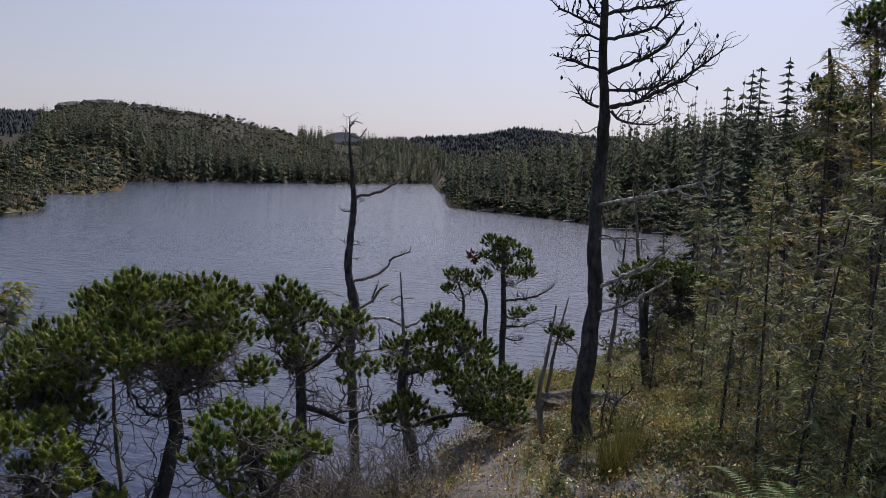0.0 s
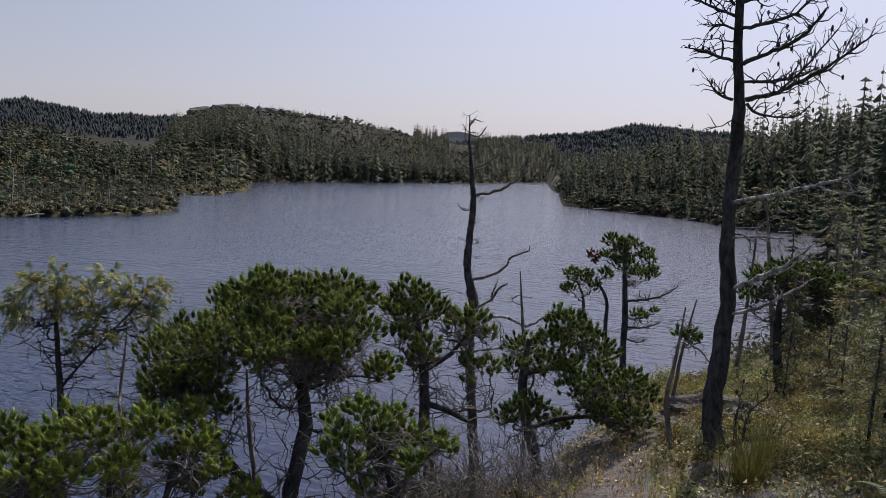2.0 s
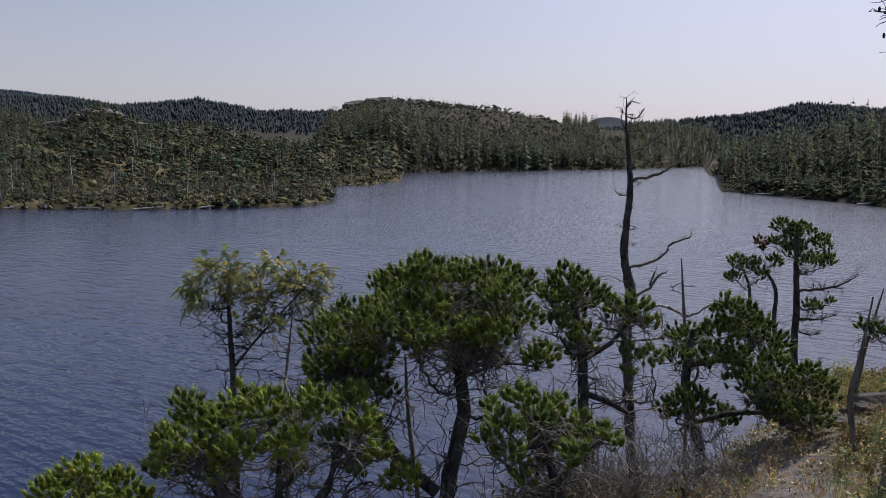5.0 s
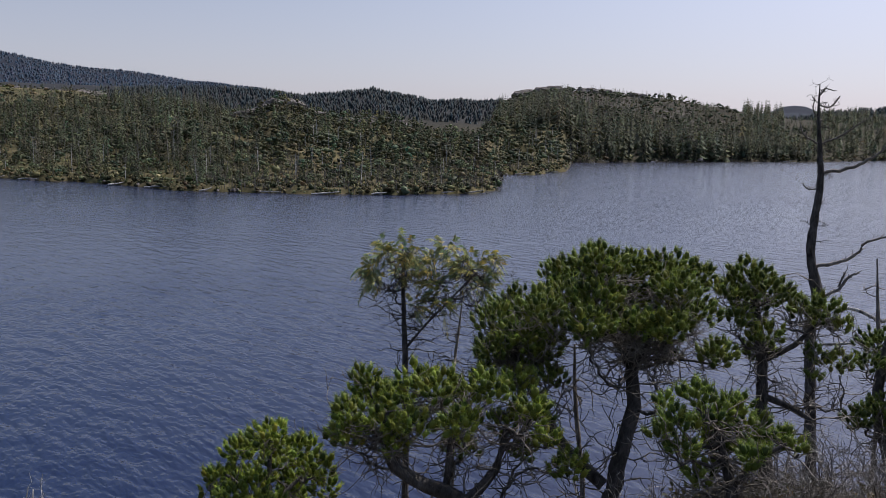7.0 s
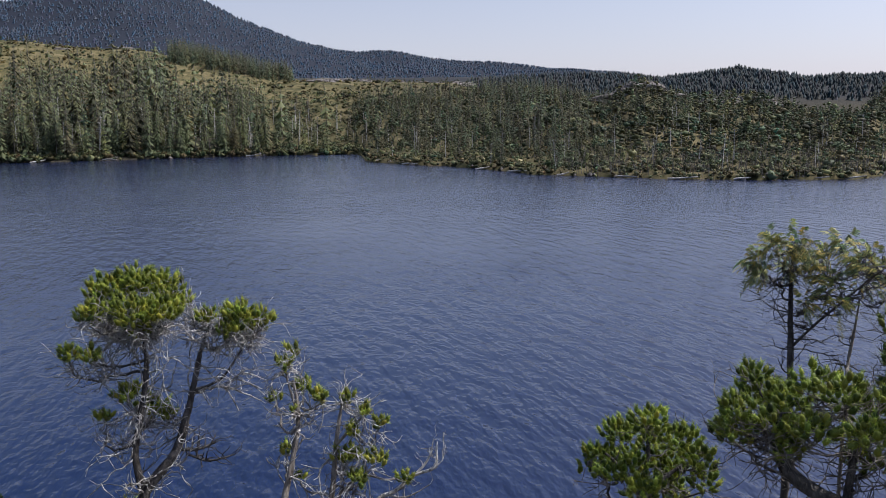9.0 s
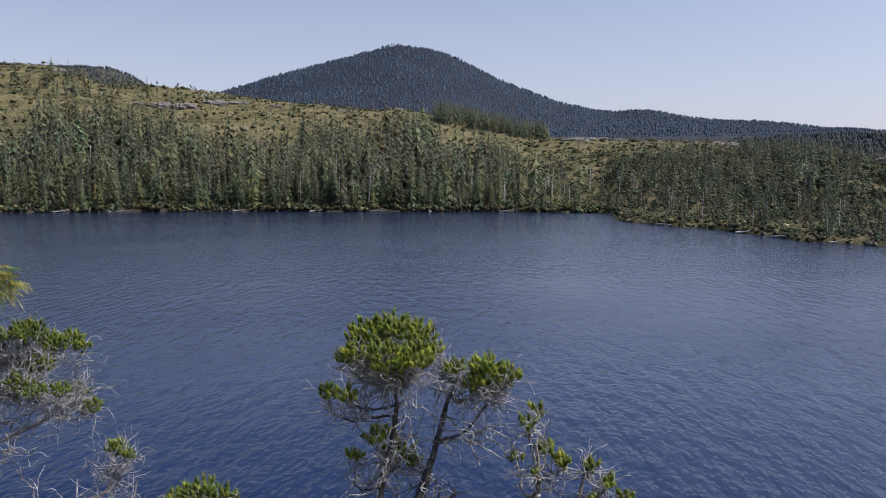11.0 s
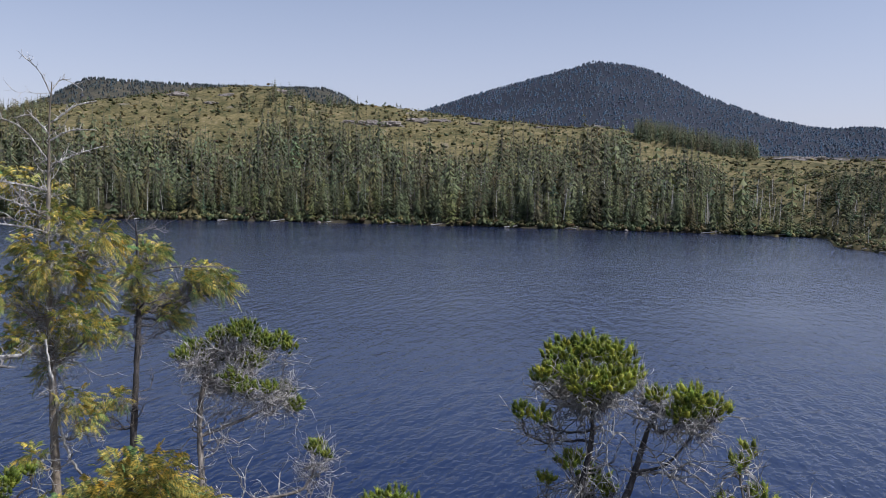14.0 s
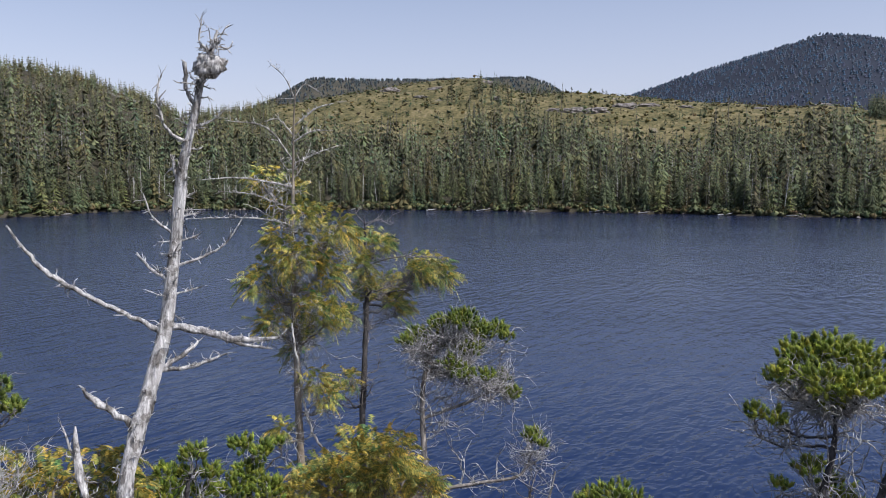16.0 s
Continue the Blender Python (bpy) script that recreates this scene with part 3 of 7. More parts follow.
def planted(protos, rng, x, y, h, wide, tint, sink=0.0):
    """Many plants as joined arrays: vertices, leaf triangles, trunk triangles, tints."""
    z = land(x, y) - sink
    V, F, B, C = [], [], [], []
    base = 0
    kind = rng.integers(0, len(protos), len(x))
    turn, lean = rng.uniform(0, 6.283, len(x)), rng.normal(0, 0.025, (len(x), 2))
    for k, (pv, pf, nb) in enumerate(protos):
        at = np.where(kind == k)[0]
        if not len(at):
            continue
        c, s = np.cos(turn[at])[:, None], np.sin(turn[at])[:, None]
        px, py, pz = pv[:, 0][None], pv[:, 1][None], pv[:, 2][None]
        hh, ww = h[at][:, None], (h * wide)[at][:, None]
        vx = (px * c - py * s) * ww + x[at][:, None] + lean[at, 0][:, None] * pz * hh
        vy = (px * s + py * c) * ww + y[at][:, None] + lean[at, 1][:, None] * pz * hh
        vz = pz * hh + z[at][:, None]
        n = pv.shape[0]
        V.append(np.stack([vx, vy, vz], -1).reshape(-1, 3))
        ff = (pf[None] + (base + np.arange(len(at)) * n)[:, None, None])
        B.append(ff[:, :nb].reshape(-1, 3))
        F.append(ff[:, nb:].reshape(-1, 3))
        C.append(np.repeat(tint[at], n, axis=0))
        base += n * len(at)
    return np.concatenate(V), np.concatenate(F), np.concatenate(B), np.concatenate(C)


def compact(v, f, c):
    used, inv = np.unique(f.ravel(), return_inverse=True)
    return v[used], inv.reshape(f.shape), c[used]


def stand(name, label, category, protos, rng, x, y, h, wide, tint, leaf=FAR_NEEDLES, trunks=True):
    v, f, b, c = planted(protos, rng, x, y, h, wide, tint)
    top = new(name)
    tagged(top, label, category, kind="stuff")
    vv, ff, cc = compact(v, f, c)
    mesh_object("crown", vv, ff, leaf, top, cc)
    if len(b) and trunks:
        vv, ff, cc = compact(v, b, c)
        mesh_object("trunk", vv, ff, FAR_BARK, top)
    return top


def tints(rng, n, warm=0.0, spread=0.22):
    t = np.exp(rng.normal(0.0, spread * 1.4, (n, 1))) * np.ones((n, 3))
    w = rng.normal(warm, 0.16, n)
    t[:, 0] *= 1 + w
    t[:, 2] *= 1 - 0.5 * w
    grey = rng.random(n) < 0.13
    t[grey] = t[grey].mean(1, keepdims=True) * np.array([1.15, 0.88, 0.95])
    return np.clip(t, 0.35, 2.4)


def along_shore(rng, n, a0, a1, p0, p1):
    """Places a little way in from the far shore."""
    az = rng.uniform(a0, a1, n)
    r = table(FAR_SHORE, 1, az) + rng.uniform(p0, p1, n)
    a = np.radians(az)
    return -np.sin(a) * r, np.cos(a) * r


def scatter(rng, n, a0, a1, r0, r1):
    az = np.radians(rng.uniform(a0, a1, n))
    r = np.sqrt(rng.uniform(r0 ** 2, r1 ** 2, n))
    return -np.sin(az) * r, np.cos(az) * r, np.degrees(az), r


wood_rng = np.random.default_rng(7)
SPRUCES = [spire(wood_rng, t, n, s, d, b, g, 0.009, 2) for t, n, s, d, b, g in ((15, 8, 0.2, 0.7, 0.02, 0.05), (16, 7, 0.16, 0.8, 0.04, 0.1), (14, 8, 0.24, 0.5, 0.02, 0.1), (13, 6, 0.14, 0.6, 0.22, 0.3), (15, 7, 0.18, 0.5, 0.08, 0.15), (11, 6, 0.12, 0.4, 0.42, 0.4), (15, 9, 0.27, 0.6, 0.0, 0.1))]
SPRUCES_FAR = [spire(wood_rng, t, 5, s, d, b, g) for t, s, d, b, g in ((9, 0.24, 0.7, 0.0, 0.05), (9, 0.18, 0.8, 0.0, 0.08), (9, 0.15, 0.6, 0.08, 0.15), (8, 0.28, 0.6, 0.0, 0.1))]
SPRUCES_MID = [spire(wood_rng, t, 6, s, d, b, g, 0.011, 2) for t, s, d, b, g in ((11, 0.2, 0.6, 0.05, 0.1), (11, 0.16, 0.7, 0.1, 0.2), (10, 0.24, 0.5, 0.04, 0.15), (9, 0.13, 0.5, 0.3, 0.35))]
SPRUCES_TINY = [far_cone(wood_rng, s) for s in (0.22, 0.27, 0.32, 0.24)]
SCRUBS = [scrub_pine(wood_rng, 7, 5) for _ in range(5)]
MOUNDS = [mound(wood_rng, 4, 7, 4) for _ in range(7)]
MOUNDS_FAR = [mound(wood_rng, 2, 2, 1) for _ in range(5)]
BUSHES = [bush(wood_rng, 8) for _ in range(5)]
STONES = [stone(wood_rng) for _ in range(5)]
SNAGS = [bare_pole(wood_rng, 14) for _ in range(4)]
SPRUCES_NEAR = [spire(wood_rng, w, 8, s, 0.25, b, g, 0.009, 5) for w, s, b, g in ((24, 0.16, 0.05, 0.1), (22, 0.13, 0.1, 0.2), (20, 0.18, 0.06, 0.2), (18, 0.12, 0.25, 0.35))]


def shore_past(x, y):
    r, az = np.hypot(x, y), np.degrees(np.arctan2(-x, y))
    return r - table(FAR_SHORE, 1, az), az, r


def plant_woods():
    rng = np.random.default_rng(17)
    # tall shore woods on the far side of the bay and below the wooded hill
    x, y, az, r = scatter(rng, 4200, 61, 134, 236, 355)
    past, az, r = shore_past(x, y)
    edge = 92 + 22 * np.sin(az * 0.35) + 14 * waves2(x, y, 40, 41) + 60 * np.clip((az - 110) / 8, 0, 1)
    # an open heathy corner at the head of the bay
    keep = (past > 3) & (past < edge) & ((az > 69) | (rng.random(len(x)) < np.interp(az, [61, 65.5, 69], [0.05, 0.1, 0.8])))
    x, y, past = x[keep], y[keep], past[keep]
    h = rng.uniform(8, 14, len(x)) * np.exp(rng.normal(0, 0.14, len(x)) + 0.1 * waves2(x, y, 28, 46)) * np.clip(0.75 + past / 60, 0.75, 1.1) * np.clip(0.72 + (np.degrees(np.arctan2(-x, y)) - 62) / 40, 0.6, 1.0)
    h *= 1.12
    t = np.minimum(tints(rng, len(x), 0.1, 0.34), 1.6) * 0.82
    front = past < 26
    stand("shore_woods", "dense green spruce and cedar along the lake", "woods", SPRUCES, rng, x[front], y[front], h[front], 1.0, t[front])
    stand("back_woods", "green spruce woods behind the shore trees", "woods", SPRUCES_FAR, rng, x[~front], y[~front], h[~front], 1.0, t[~front])
    # wooded hill
    x, y, az, r = scatter(rng, 1700, 112, 134, 330, 470)
    stand("hill_woods", "green spruce woods on a round hill", "woods", SPRUCES_FAR, rng, x, y, rng.uniform(4.5, 8, len(x)), 1.3, tints(rng, len(x), 0.15) * 1.1)
    # dark hill over the far shore
    x, y, az, r = scatter(rng, 2900, 5, 27.4, 300, 480)
    past, az, r = shore_past(x, y)
    bald = ((az > 13) & (az < 26) & (r > 415) & (rng.random(len(x)) < 0.35))
    keep = (past > 2) & ~bald & ~((az > 20.6) & (r < 305))
    x, y, r = x[keep], y[keep], r[keep]
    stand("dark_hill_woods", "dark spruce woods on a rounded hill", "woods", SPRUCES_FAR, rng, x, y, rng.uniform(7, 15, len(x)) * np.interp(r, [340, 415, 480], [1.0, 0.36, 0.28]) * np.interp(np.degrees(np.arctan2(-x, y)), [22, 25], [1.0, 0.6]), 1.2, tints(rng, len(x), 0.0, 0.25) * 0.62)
    x, y, az, r = scatter(rng, 2000, 6, 28, 225, 480)
    past, az, r = shore_past(x, y)
    keep = (past > 2) & ((r > 370) | (az > 20.5))
    x, y = x[keep], y[keep]
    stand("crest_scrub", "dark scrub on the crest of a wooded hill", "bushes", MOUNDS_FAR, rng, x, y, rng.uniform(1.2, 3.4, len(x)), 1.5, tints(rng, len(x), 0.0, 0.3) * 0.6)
    # low far shore and the bank to its side
    x, y, az, r = scatter(rng, 1200, -1, 10, 360, 620)
    past, az, r = shore_past(x, y)
    keep = past > 3
    x, y = x[keep], y[keep]
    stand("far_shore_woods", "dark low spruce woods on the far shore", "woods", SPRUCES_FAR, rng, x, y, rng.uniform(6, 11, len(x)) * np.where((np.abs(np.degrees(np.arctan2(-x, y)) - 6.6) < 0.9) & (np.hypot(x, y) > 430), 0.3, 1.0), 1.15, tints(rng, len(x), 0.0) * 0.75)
    x, y, az, r = scatter(rng, 2300, -38, 0.4, 158, 330)
    past, az, r = shore_past(x, y)
    keep = (past > 4) & (rng.random(len(x)) < np.clip(past / 40, 0.15, 1))
    x, y, past = x[keep], y[keep], past[keep]
    h = rng.uniform(3.5, 7, len(x)) * np.exp(rng.normal(0, 0.25, len(x)) + 0.25 * waves2(x, y, 30, 45)) + np.clip(past / 12, 0, 4) + 4 * np.clip((-8 - np.degrees(np.arctan2(-x, y))) / 12, 0, 1)
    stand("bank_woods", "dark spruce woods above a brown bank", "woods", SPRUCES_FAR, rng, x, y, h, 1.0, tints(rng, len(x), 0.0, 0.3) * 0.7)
    x, y, az, r = scatter(rng, 1500, -34, 0.2, 158, 280)
    past, az, r = shore_past(x, y)
    keep = (past > 1) & (past < 40)
    x, y = x[keep], y[keep]
    stand("bank_scrub", "olive and brown scrub on the bank", "bushes", MOUNDS, rng, x, y, rng.uniform(1.2, 3.4, len(x)), 1.4, tints(rng, len(x), 0.05, 0.3) * 0.6)
    # headland: rounded scrub, low pines, and taller spruces farther back
    x, y, az, r = scatter(rng, 6500, 21, 61, 142, 330)
    past, az, r = shore_past(x, y)
    keep = (past > 1.0) & (rng.random(len(x)) < np.clip(1.1 - past / 160, 0.3, 1)) & ~((az < 26.3) & (r > 280))
    x, y, az, past = x[keep], y[keep], az[keep], past[keep]
    t = tints(rng, len(x), 0.02, 0.27) * np.clip(0.8 + 0.35 * waves2(x, y, 16, 43), 0.5, 1.4)[:, None]
    h = rng.uniform(0.8, 2.6, len(x)) * np.clip(0.4 + past / 50, 0.4, 1.35)
    low = rng.random(len(x)) < 0.5
    x3, y3 = along_shore(rng, 1100, 60.6, 69, 1.5, 120)
    stand("clearing_scrub", "low heath scrub in a clearing at the head of the bay", "bushes", MOUNDS, rng, x3, y3, rng.uniform(0.4, 1.7, len(x3)), 1.5, tints(rng, len(x3), 0.06, 0.4) * 0.9)
    stand("headland_scrub", "rounded olive and grey-green scrub on a low headland", "bushes", MOUNDS, rng, x[low], y[low], h[low], 1.5, t[low] * np.array([0.95, 0.95, 1.0]) * np.interp(past[low], [0, 25, 50], [1.5, 1.3, 0.85])[:, None])
    stand("headland_pines", "low shore pines on a heathy headland", "woods", SCRUBS, rng, x[~low], y[~low], h[~low] * 1.5, 1.1, t[~low] * 1.15)
    x, y, az, r = scatter(rng, 2600, 21, 61, 150, 330)
    past, az, r = shore_past(x, y)
    tall = np.clip((az - 42.5) / 4, 0, 1) * np.where(az > 52, 0.75, 1.0)
    keep = (past > np.interp(az, [40, 42, 43.5], [46, 30, 2.5])) & ((az < 58.5) | (rng.random(len(x)) < 0.4)) & (rng.random(len(x)) < np.clip(0.1 + past / 110 + 0.5 * tall + 0.25 * waves2(x, y, 40, 48), 0, 1)) & ~((az < 26.3) & (r > 280))
    x, y, tall, past = x[keep], y[keep], tall[keep], past[keep]
    stand("headland_spruces", "ragged spruces standing over headland scrub", "woods", SPRUCES_MID, rng, x, y, rng.uniform(2.6, 5.0, len(x)) + tall * rng.uniform(2.0, 5.5, len(x)) * np.clip(past / 30, 0.5, 1), 1.0, tints(rng, len(x), 0.0, 0.32) * 0.62)
    # heath bushes
    x, y = along_shore(rng, 3000, -22, 60.4, 0.2, 60)
    x2, y2 = along_shore(rng, 1500, -20, 60.4, 0.3, 9)
    x, y = np.r_[x, x2], np.r_[y, y2]
    stand("heath_bushes", "olive and brown heath bushes along the shore", "bushes", BUSHES, rng, x, y, np.exp(rng.normal(-0.45, 0.4, len(x))), 1.2, tints(rng, len(x), 0.0, 0.35) * np.array([0.85, 0.85, 0.95]), SHRUB_LEAVES)
    # stones along the water
    x, y, az, r = scatter(rng, 30000, -20, 130, 138, 345)
    past, az, r = shore_past(x, y)
    keep = (past > -1.0) & (past < 2.2) & (waves2(x, y, 30, 49) > -0.2)
    x, y = x[keep], y[keep]
    v, f, b, c = planted(STONES, rng, x, y, np.exp(rng.normal(-1.25, 0.45, len(x))), 1.5, tints(rng, len(x)))
    v[:, 2] = np.maximum(v[:, 2], -0.3)
    tagged(mesh_object("shore_stones", v, f, ROCK), "pale stones lying along the waterline", "stones", kind="stuff")
    x, y = along_shore(rng, 2300, 60.4, 131, 0.1, 7)
    stand("shore_bushes", "olive bushes at the water's edge", "bushes", BUSHES, rng, x, y, rng.uniform(0.5, 2.0, len(x)), 1.1, tints(rng, len(x), -0.08, 0.3) * 0.75, SHRUB_LEAVES)
    x, y = along_shore(rng, 2600, 24, 47, 1.0, 34)
    v, f, b, c = planted(SNAGS, rng, x, y, rng.uniform(0.6, 2.0, len(x)), 2.4, tints(rng, len(x)))
    tagged(mesh_object("dead_brush", v, np.concatenate([f, b]), FAR_BARK), "pale dead brush on a low headland", "brush", kind="stuff")
    # open hill: scattered small pines and low bushes
    x, y, az, r = scatter(rng, 1500, 50, 117, 320, 520)
    keep = rng.random(len(x)) < np.clip(0.5 + 0.6 * waves2(x, y, 70, 47), 0.05, 1)
    x, y = x[keep], y[keep]
    stand("hill_pines", "stunted pines scattered on an open heath hill", "woods", SCRUBS, rng, x, y, rng.uniform(1.2, 3.8, len(x)), 1.3, tints(rng, len(x), 0.0) * 0.7)
    x, y, az, r = scatter(rng, 5400, 50, 117, 310, 520)
    stand("hill_bushes", "low olive heath bushes on an open hill", "bushes", BUSHES, rng, x, y, np.minimum(np.exp(rng.normal(-0.1, 0.45, len(x))), 1.9), 1.4, tints(rng, len(x), 0.05, 0.3) * 0.8, SHRUB_LEAVES)
    x, y, az, r = scatter(rng, 900, 62, 118, 290, 420)
    past, az, r = shore_past(x, y)
    keep = (past > 45) & (rng.random(len(x)) < np.exp(-past / 90))
    x, y = x[keep], y[keep]
    stand("hill_edge_spruces", "small spruces straggling up an open hill", "woods", SPRUCES_MID, rng, x, y, rng.uniform(3, 7.5, len(x)), 1.0, tints(rng, len(x), 0.1))
    x, y, az, r = scatter(rng, 500, 65, 73, 400, 465)
    stand("crest_spruces", "dark spruces on the crest of an open hill", "woods", SPRUCES_FAR, rng, x, y, rng.uniform(6.5, 11, len(x)), 1.0, tints(rng, len(x)) * 0.7)
    x, y, az, r = scatter(rng, 420, 91, 101.5, 330, 465)
    keep = rng.random(len(x)) < np.exp(-((az - 96.5) / 3.2) ** 2) * np.interp(r, [330, 500], [1.0, 0.55])
    x, y = x[keep], y[keep]
    stand("spur_spruces", "dark spruces climbing a spur of the open hill", "woods", SPRUCES_FAR, rng, x, y, rng.uniform(5, 10, len(x)), 1.0, tints(rng, len(x), 0.05) * 0.8)
    # middle and far hills, with distance haze put into the trees' colour
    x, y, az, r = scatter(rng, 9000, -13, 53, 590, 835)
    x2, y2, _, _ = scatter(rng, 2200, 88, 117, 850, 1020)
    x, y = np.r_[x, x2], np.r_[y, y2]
    stand("middle_hill_woods", "dark spruce woods on the hills behind the lake", "woods", SPRUCES_TINY, rng, x, y, rng.uniform(3.2, 6, len(x)) * np.where(np.hypot(x, y) > 845, 0.7, 1.0), np.where(np.hypot(x, y) > 845, 1.8, 1.4), tints(rng, len(x), 0.05, 0.1) * np.array([1.0, 1.0, 1.25]), HAZE_NEEDLES, trunks=False)
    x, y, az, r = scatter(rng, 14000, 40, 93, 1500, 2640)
    stand("mountain_woods", "dark spruce woods on a far mountain, tinted haze blue", "woods", SPRUCES_TINY, rng, x, y, rng.uniform(5, 9, len(x)), 2.1, tints(rng, len(x), 0.0, 0.06) * np.array([1.4, 1.5, 2.45]), HAZE_NEEDLES, trunks=False)
    # grey dead poles among the living trees
    x, y, az, r = scatter(rng, 1700, -30, 130, 150, 330)
    past, az, r = shore_past(x, y)
    keep = (past > 3) & (past < 60)
    x, y = x[keep], y[keep]
    v, f, b, c = planted(SNAGS, rng, x, y, rng.uniform(4, 11, len(x)) * np.where(az < 62, 0.6, 1.0)[keep], 1.5, tints(rng, len(x)))
    ob = mesh_object("dead_poles", v, np.concatenate([f, b]), DEADWOOD)
    tagged(ob, "grey dead poles standing among the woods", "dead trees", kind="stuff")


plant_woods()


def front_trees():
    """Single trees along the water, each a thing of its own."""
    rng = np.random.default_rng(23)
    made = []
    for k, (v, f, nb) in enumerate(SPRUCES):
        e = thing("spruce", 0, 0, 0, "green spruce standing at the water's edge", "tree", "trees along the far shore")
        vv, ff, _ = compact(v, f[:nb], v)
        mesh_object("trunk", vv, ff, FAR_BARK, e)
        vv, ff, _ = compact(v, f[nb:], v)
        mesh_object("crown", vv, ff, FAR_NEEDLES, e, (0.85 + 0.2 * (k % 3), 0.9 + 0.14 * (k % 3), 0.85))
        made.append(e)
    used = set()
    for i in range(210):
        if i < 130:
            hd = 62.5 + 66.5 * (i + rng.uniform(0, 1)) / 130
            h, off = rng.uniform(6, 13), rng.uniform(2, 7)
        elif i < 170:
            hd = 27 + 33 * (i - 130 + rng.uniform(0, 1)) / 40
            h, off = rng.uniform(2.2, 4.5), rng.uniform(6, 22)
        else:
            hd = -18 + 17 * (i - 170 + rng.uniform(0, 1)) / 40
            h, off = rng.uniform(3.5, 7), rng.uniform(3, 9)
        r = float(table(FAR_SHORE, 1, np.array([hd]))[0]) + off
        x, y = -math.sin(radians(hd)) * r, math.cos(radians(hd)) * r
        k = int(rng.integers(len(made)))
        w = h * rng.uniform(0.8, 1.2)
        m = Matrix.LocRotScale((x, y, land_at(x, y)), Euler((0, 0, rng.uniform(0, 6.28))), (w, w, h))
        if k in used:
            copy_thing(made[k], m @ Matrix.Diagonal((1 / made[k].scale[0], 1 / made[k].scale[1], 1 / made[k].scale[2], 1)))
        else:
            made[k].matrix_basis = m
            used.add(k)


front_trees()


def driftwood():
    """Bleached logs at the water's edge."""
    rng = np.random.default_rng(29)
    for i in range(34):
        hd = [117.5, 121, 106.5, 98, 93.5, 90, 86, 81, 77, 72, 68, 64, 57, 52, 49.2, 46, 42, 38, 34, 30, 27.5, 24, 22, 15, 7, -3, -6, -10, -13, -16, 125, 127, 111, 101][i] + rng.uniform(-0.6, 0.6)
        r = float(table(FAR_SHORE, 1, np.array([hd]))[0]) + rng.uniform(-0.6, 1.2)
        x, y = -math.sin(radians(hd)) * r, math.cos(radians(hd)) * r
        L = 12.0 if i == 0 else rng.uniform(2.0, 5.5)
        a = radians(hd) + rng.normal(0, 0.35)
        ln = [(-L / 2 * math.cos(a), -L / 2 * math.sin(a), 0.05, 0.16), (0, 0, 0.12 + rng.uniform(0, 0.2), 0.14), (L / 2 * math.cos(a), L / 2 * math.sin(a), rng.uniform(0.1, 0.7), 0.07)]
        e = thing("driftwood_log", x, y, 0.15, "bleached driftwood log at the water's edge", "log", "driftwood along the shore")
        v, f = tube(curve_points(ln, 0.6), 6, rng, 0.1)
        mesh_object("trunk", v, f, DEADWOOD, e, None, True)


driftwood()


def outcrop(heading, r, wide, high, seed, label="pale bare rock on the crest of a hill", group="rocks on the hills"):
    """A bare rounded rock on a crest."""
    rng = np.random.default_rng(seed)
    x, y = -math.sin(radians(heading)) * r, math.cos(radians(heading)) * r
    e = thing("rock_outcrop", x, y, land_at(x, y), label, "rock", group)
    bm = bmesh.new()
    bmesh.ops.create_icosphere(bm, subdivisions=4, radius=1.0)
    off = Vector(rng.uniform(-50, 50, 3))
    a = radians(heading)
    for v in bm.verts:
        k = 1 + 0.5 * noise.noise(v.co * 1.3 + off) + 0.3 * noise.noise(v.co * 3.2 + off) + 0.14 * noise.noise(v.co * 8.0 + off)
        p = v.co * k
        u, w = p.x * wide, p.y * wide * 0.6
        v.co = Vector((u * math.cos(a) - w * math.sin(a), u * math.sin(a) + w * math.cos(a), p.z * high - 0.35 * high))
    me = bpy.data.meshes.new("rock")
    bm.to_mesh(me)
    bm.free()
    me.materials.append(ROCK)
    ob = new("rock", me)
    ob.parent = e


def rocks():
    rng = np.random.default_rng(37)
    for i, (hd, r, w, h) in enumerate([(52.3, 402, 5, 1.6), (53.6, 400, 7, 2.2), (54.8, 398, 4, 1.4), (56.4, 402, 6, 1.5), (58.0, 404, 5, 1.2), (60.4, 405, 7, 2.0), (61.6, 404, 9, 2.6), (63.0, 406, 6, 1.8), (41.2, 256, 8, 3.0), (42.6, 260, 7, 2.4), (39.8, 258, 6, 2.0), (34.0, 247, 8, 2.8),
                                       (35.5, 249, 5, 2.8), (36.8, 250, 5, 2.6), (32.8, 245, 4, 2.6), (91.4, 408, 9, 3.4), (90.0, 405, 7, 2.8), (92.6, 412, 5, 2.4), (88.0, 420, 6, 2.2), (86.4, 428, 5, 2.0), (101, 462, 5, 2.2), (104, 470, 6, 2.4), (97.5, 476, 5, 2.2), (84, 430, 4, 1.2), (97, 430, 4, 1.3), (102, 440, 4, 1.2), (79.5, 440, 4, 1.2), (75.8, 452, 6, 1.6), (22.5, 450, 12, 4.4), (20.0, 450, 11, 4.0), (24.0, 448, 8, 3.4), (17.0, 460, 7, 2.6)]):
        outcrop(hd, r, w, h, 600 + i)
    for i, (hd, r, w, h) in enumerate([(-1.6, 6.3, 0.8, 0.14), (-4.2, 5.9, 0.6, 0.1), (-8.2, 8.6, 0.5, 0.12), (-11.5, 9.4, 0.5, 0.2)]):
        outcrop(hd, r, w, h, 680 + i, "low weathered granite slab between heath plants", "granite slabs underfoot")


rocks()


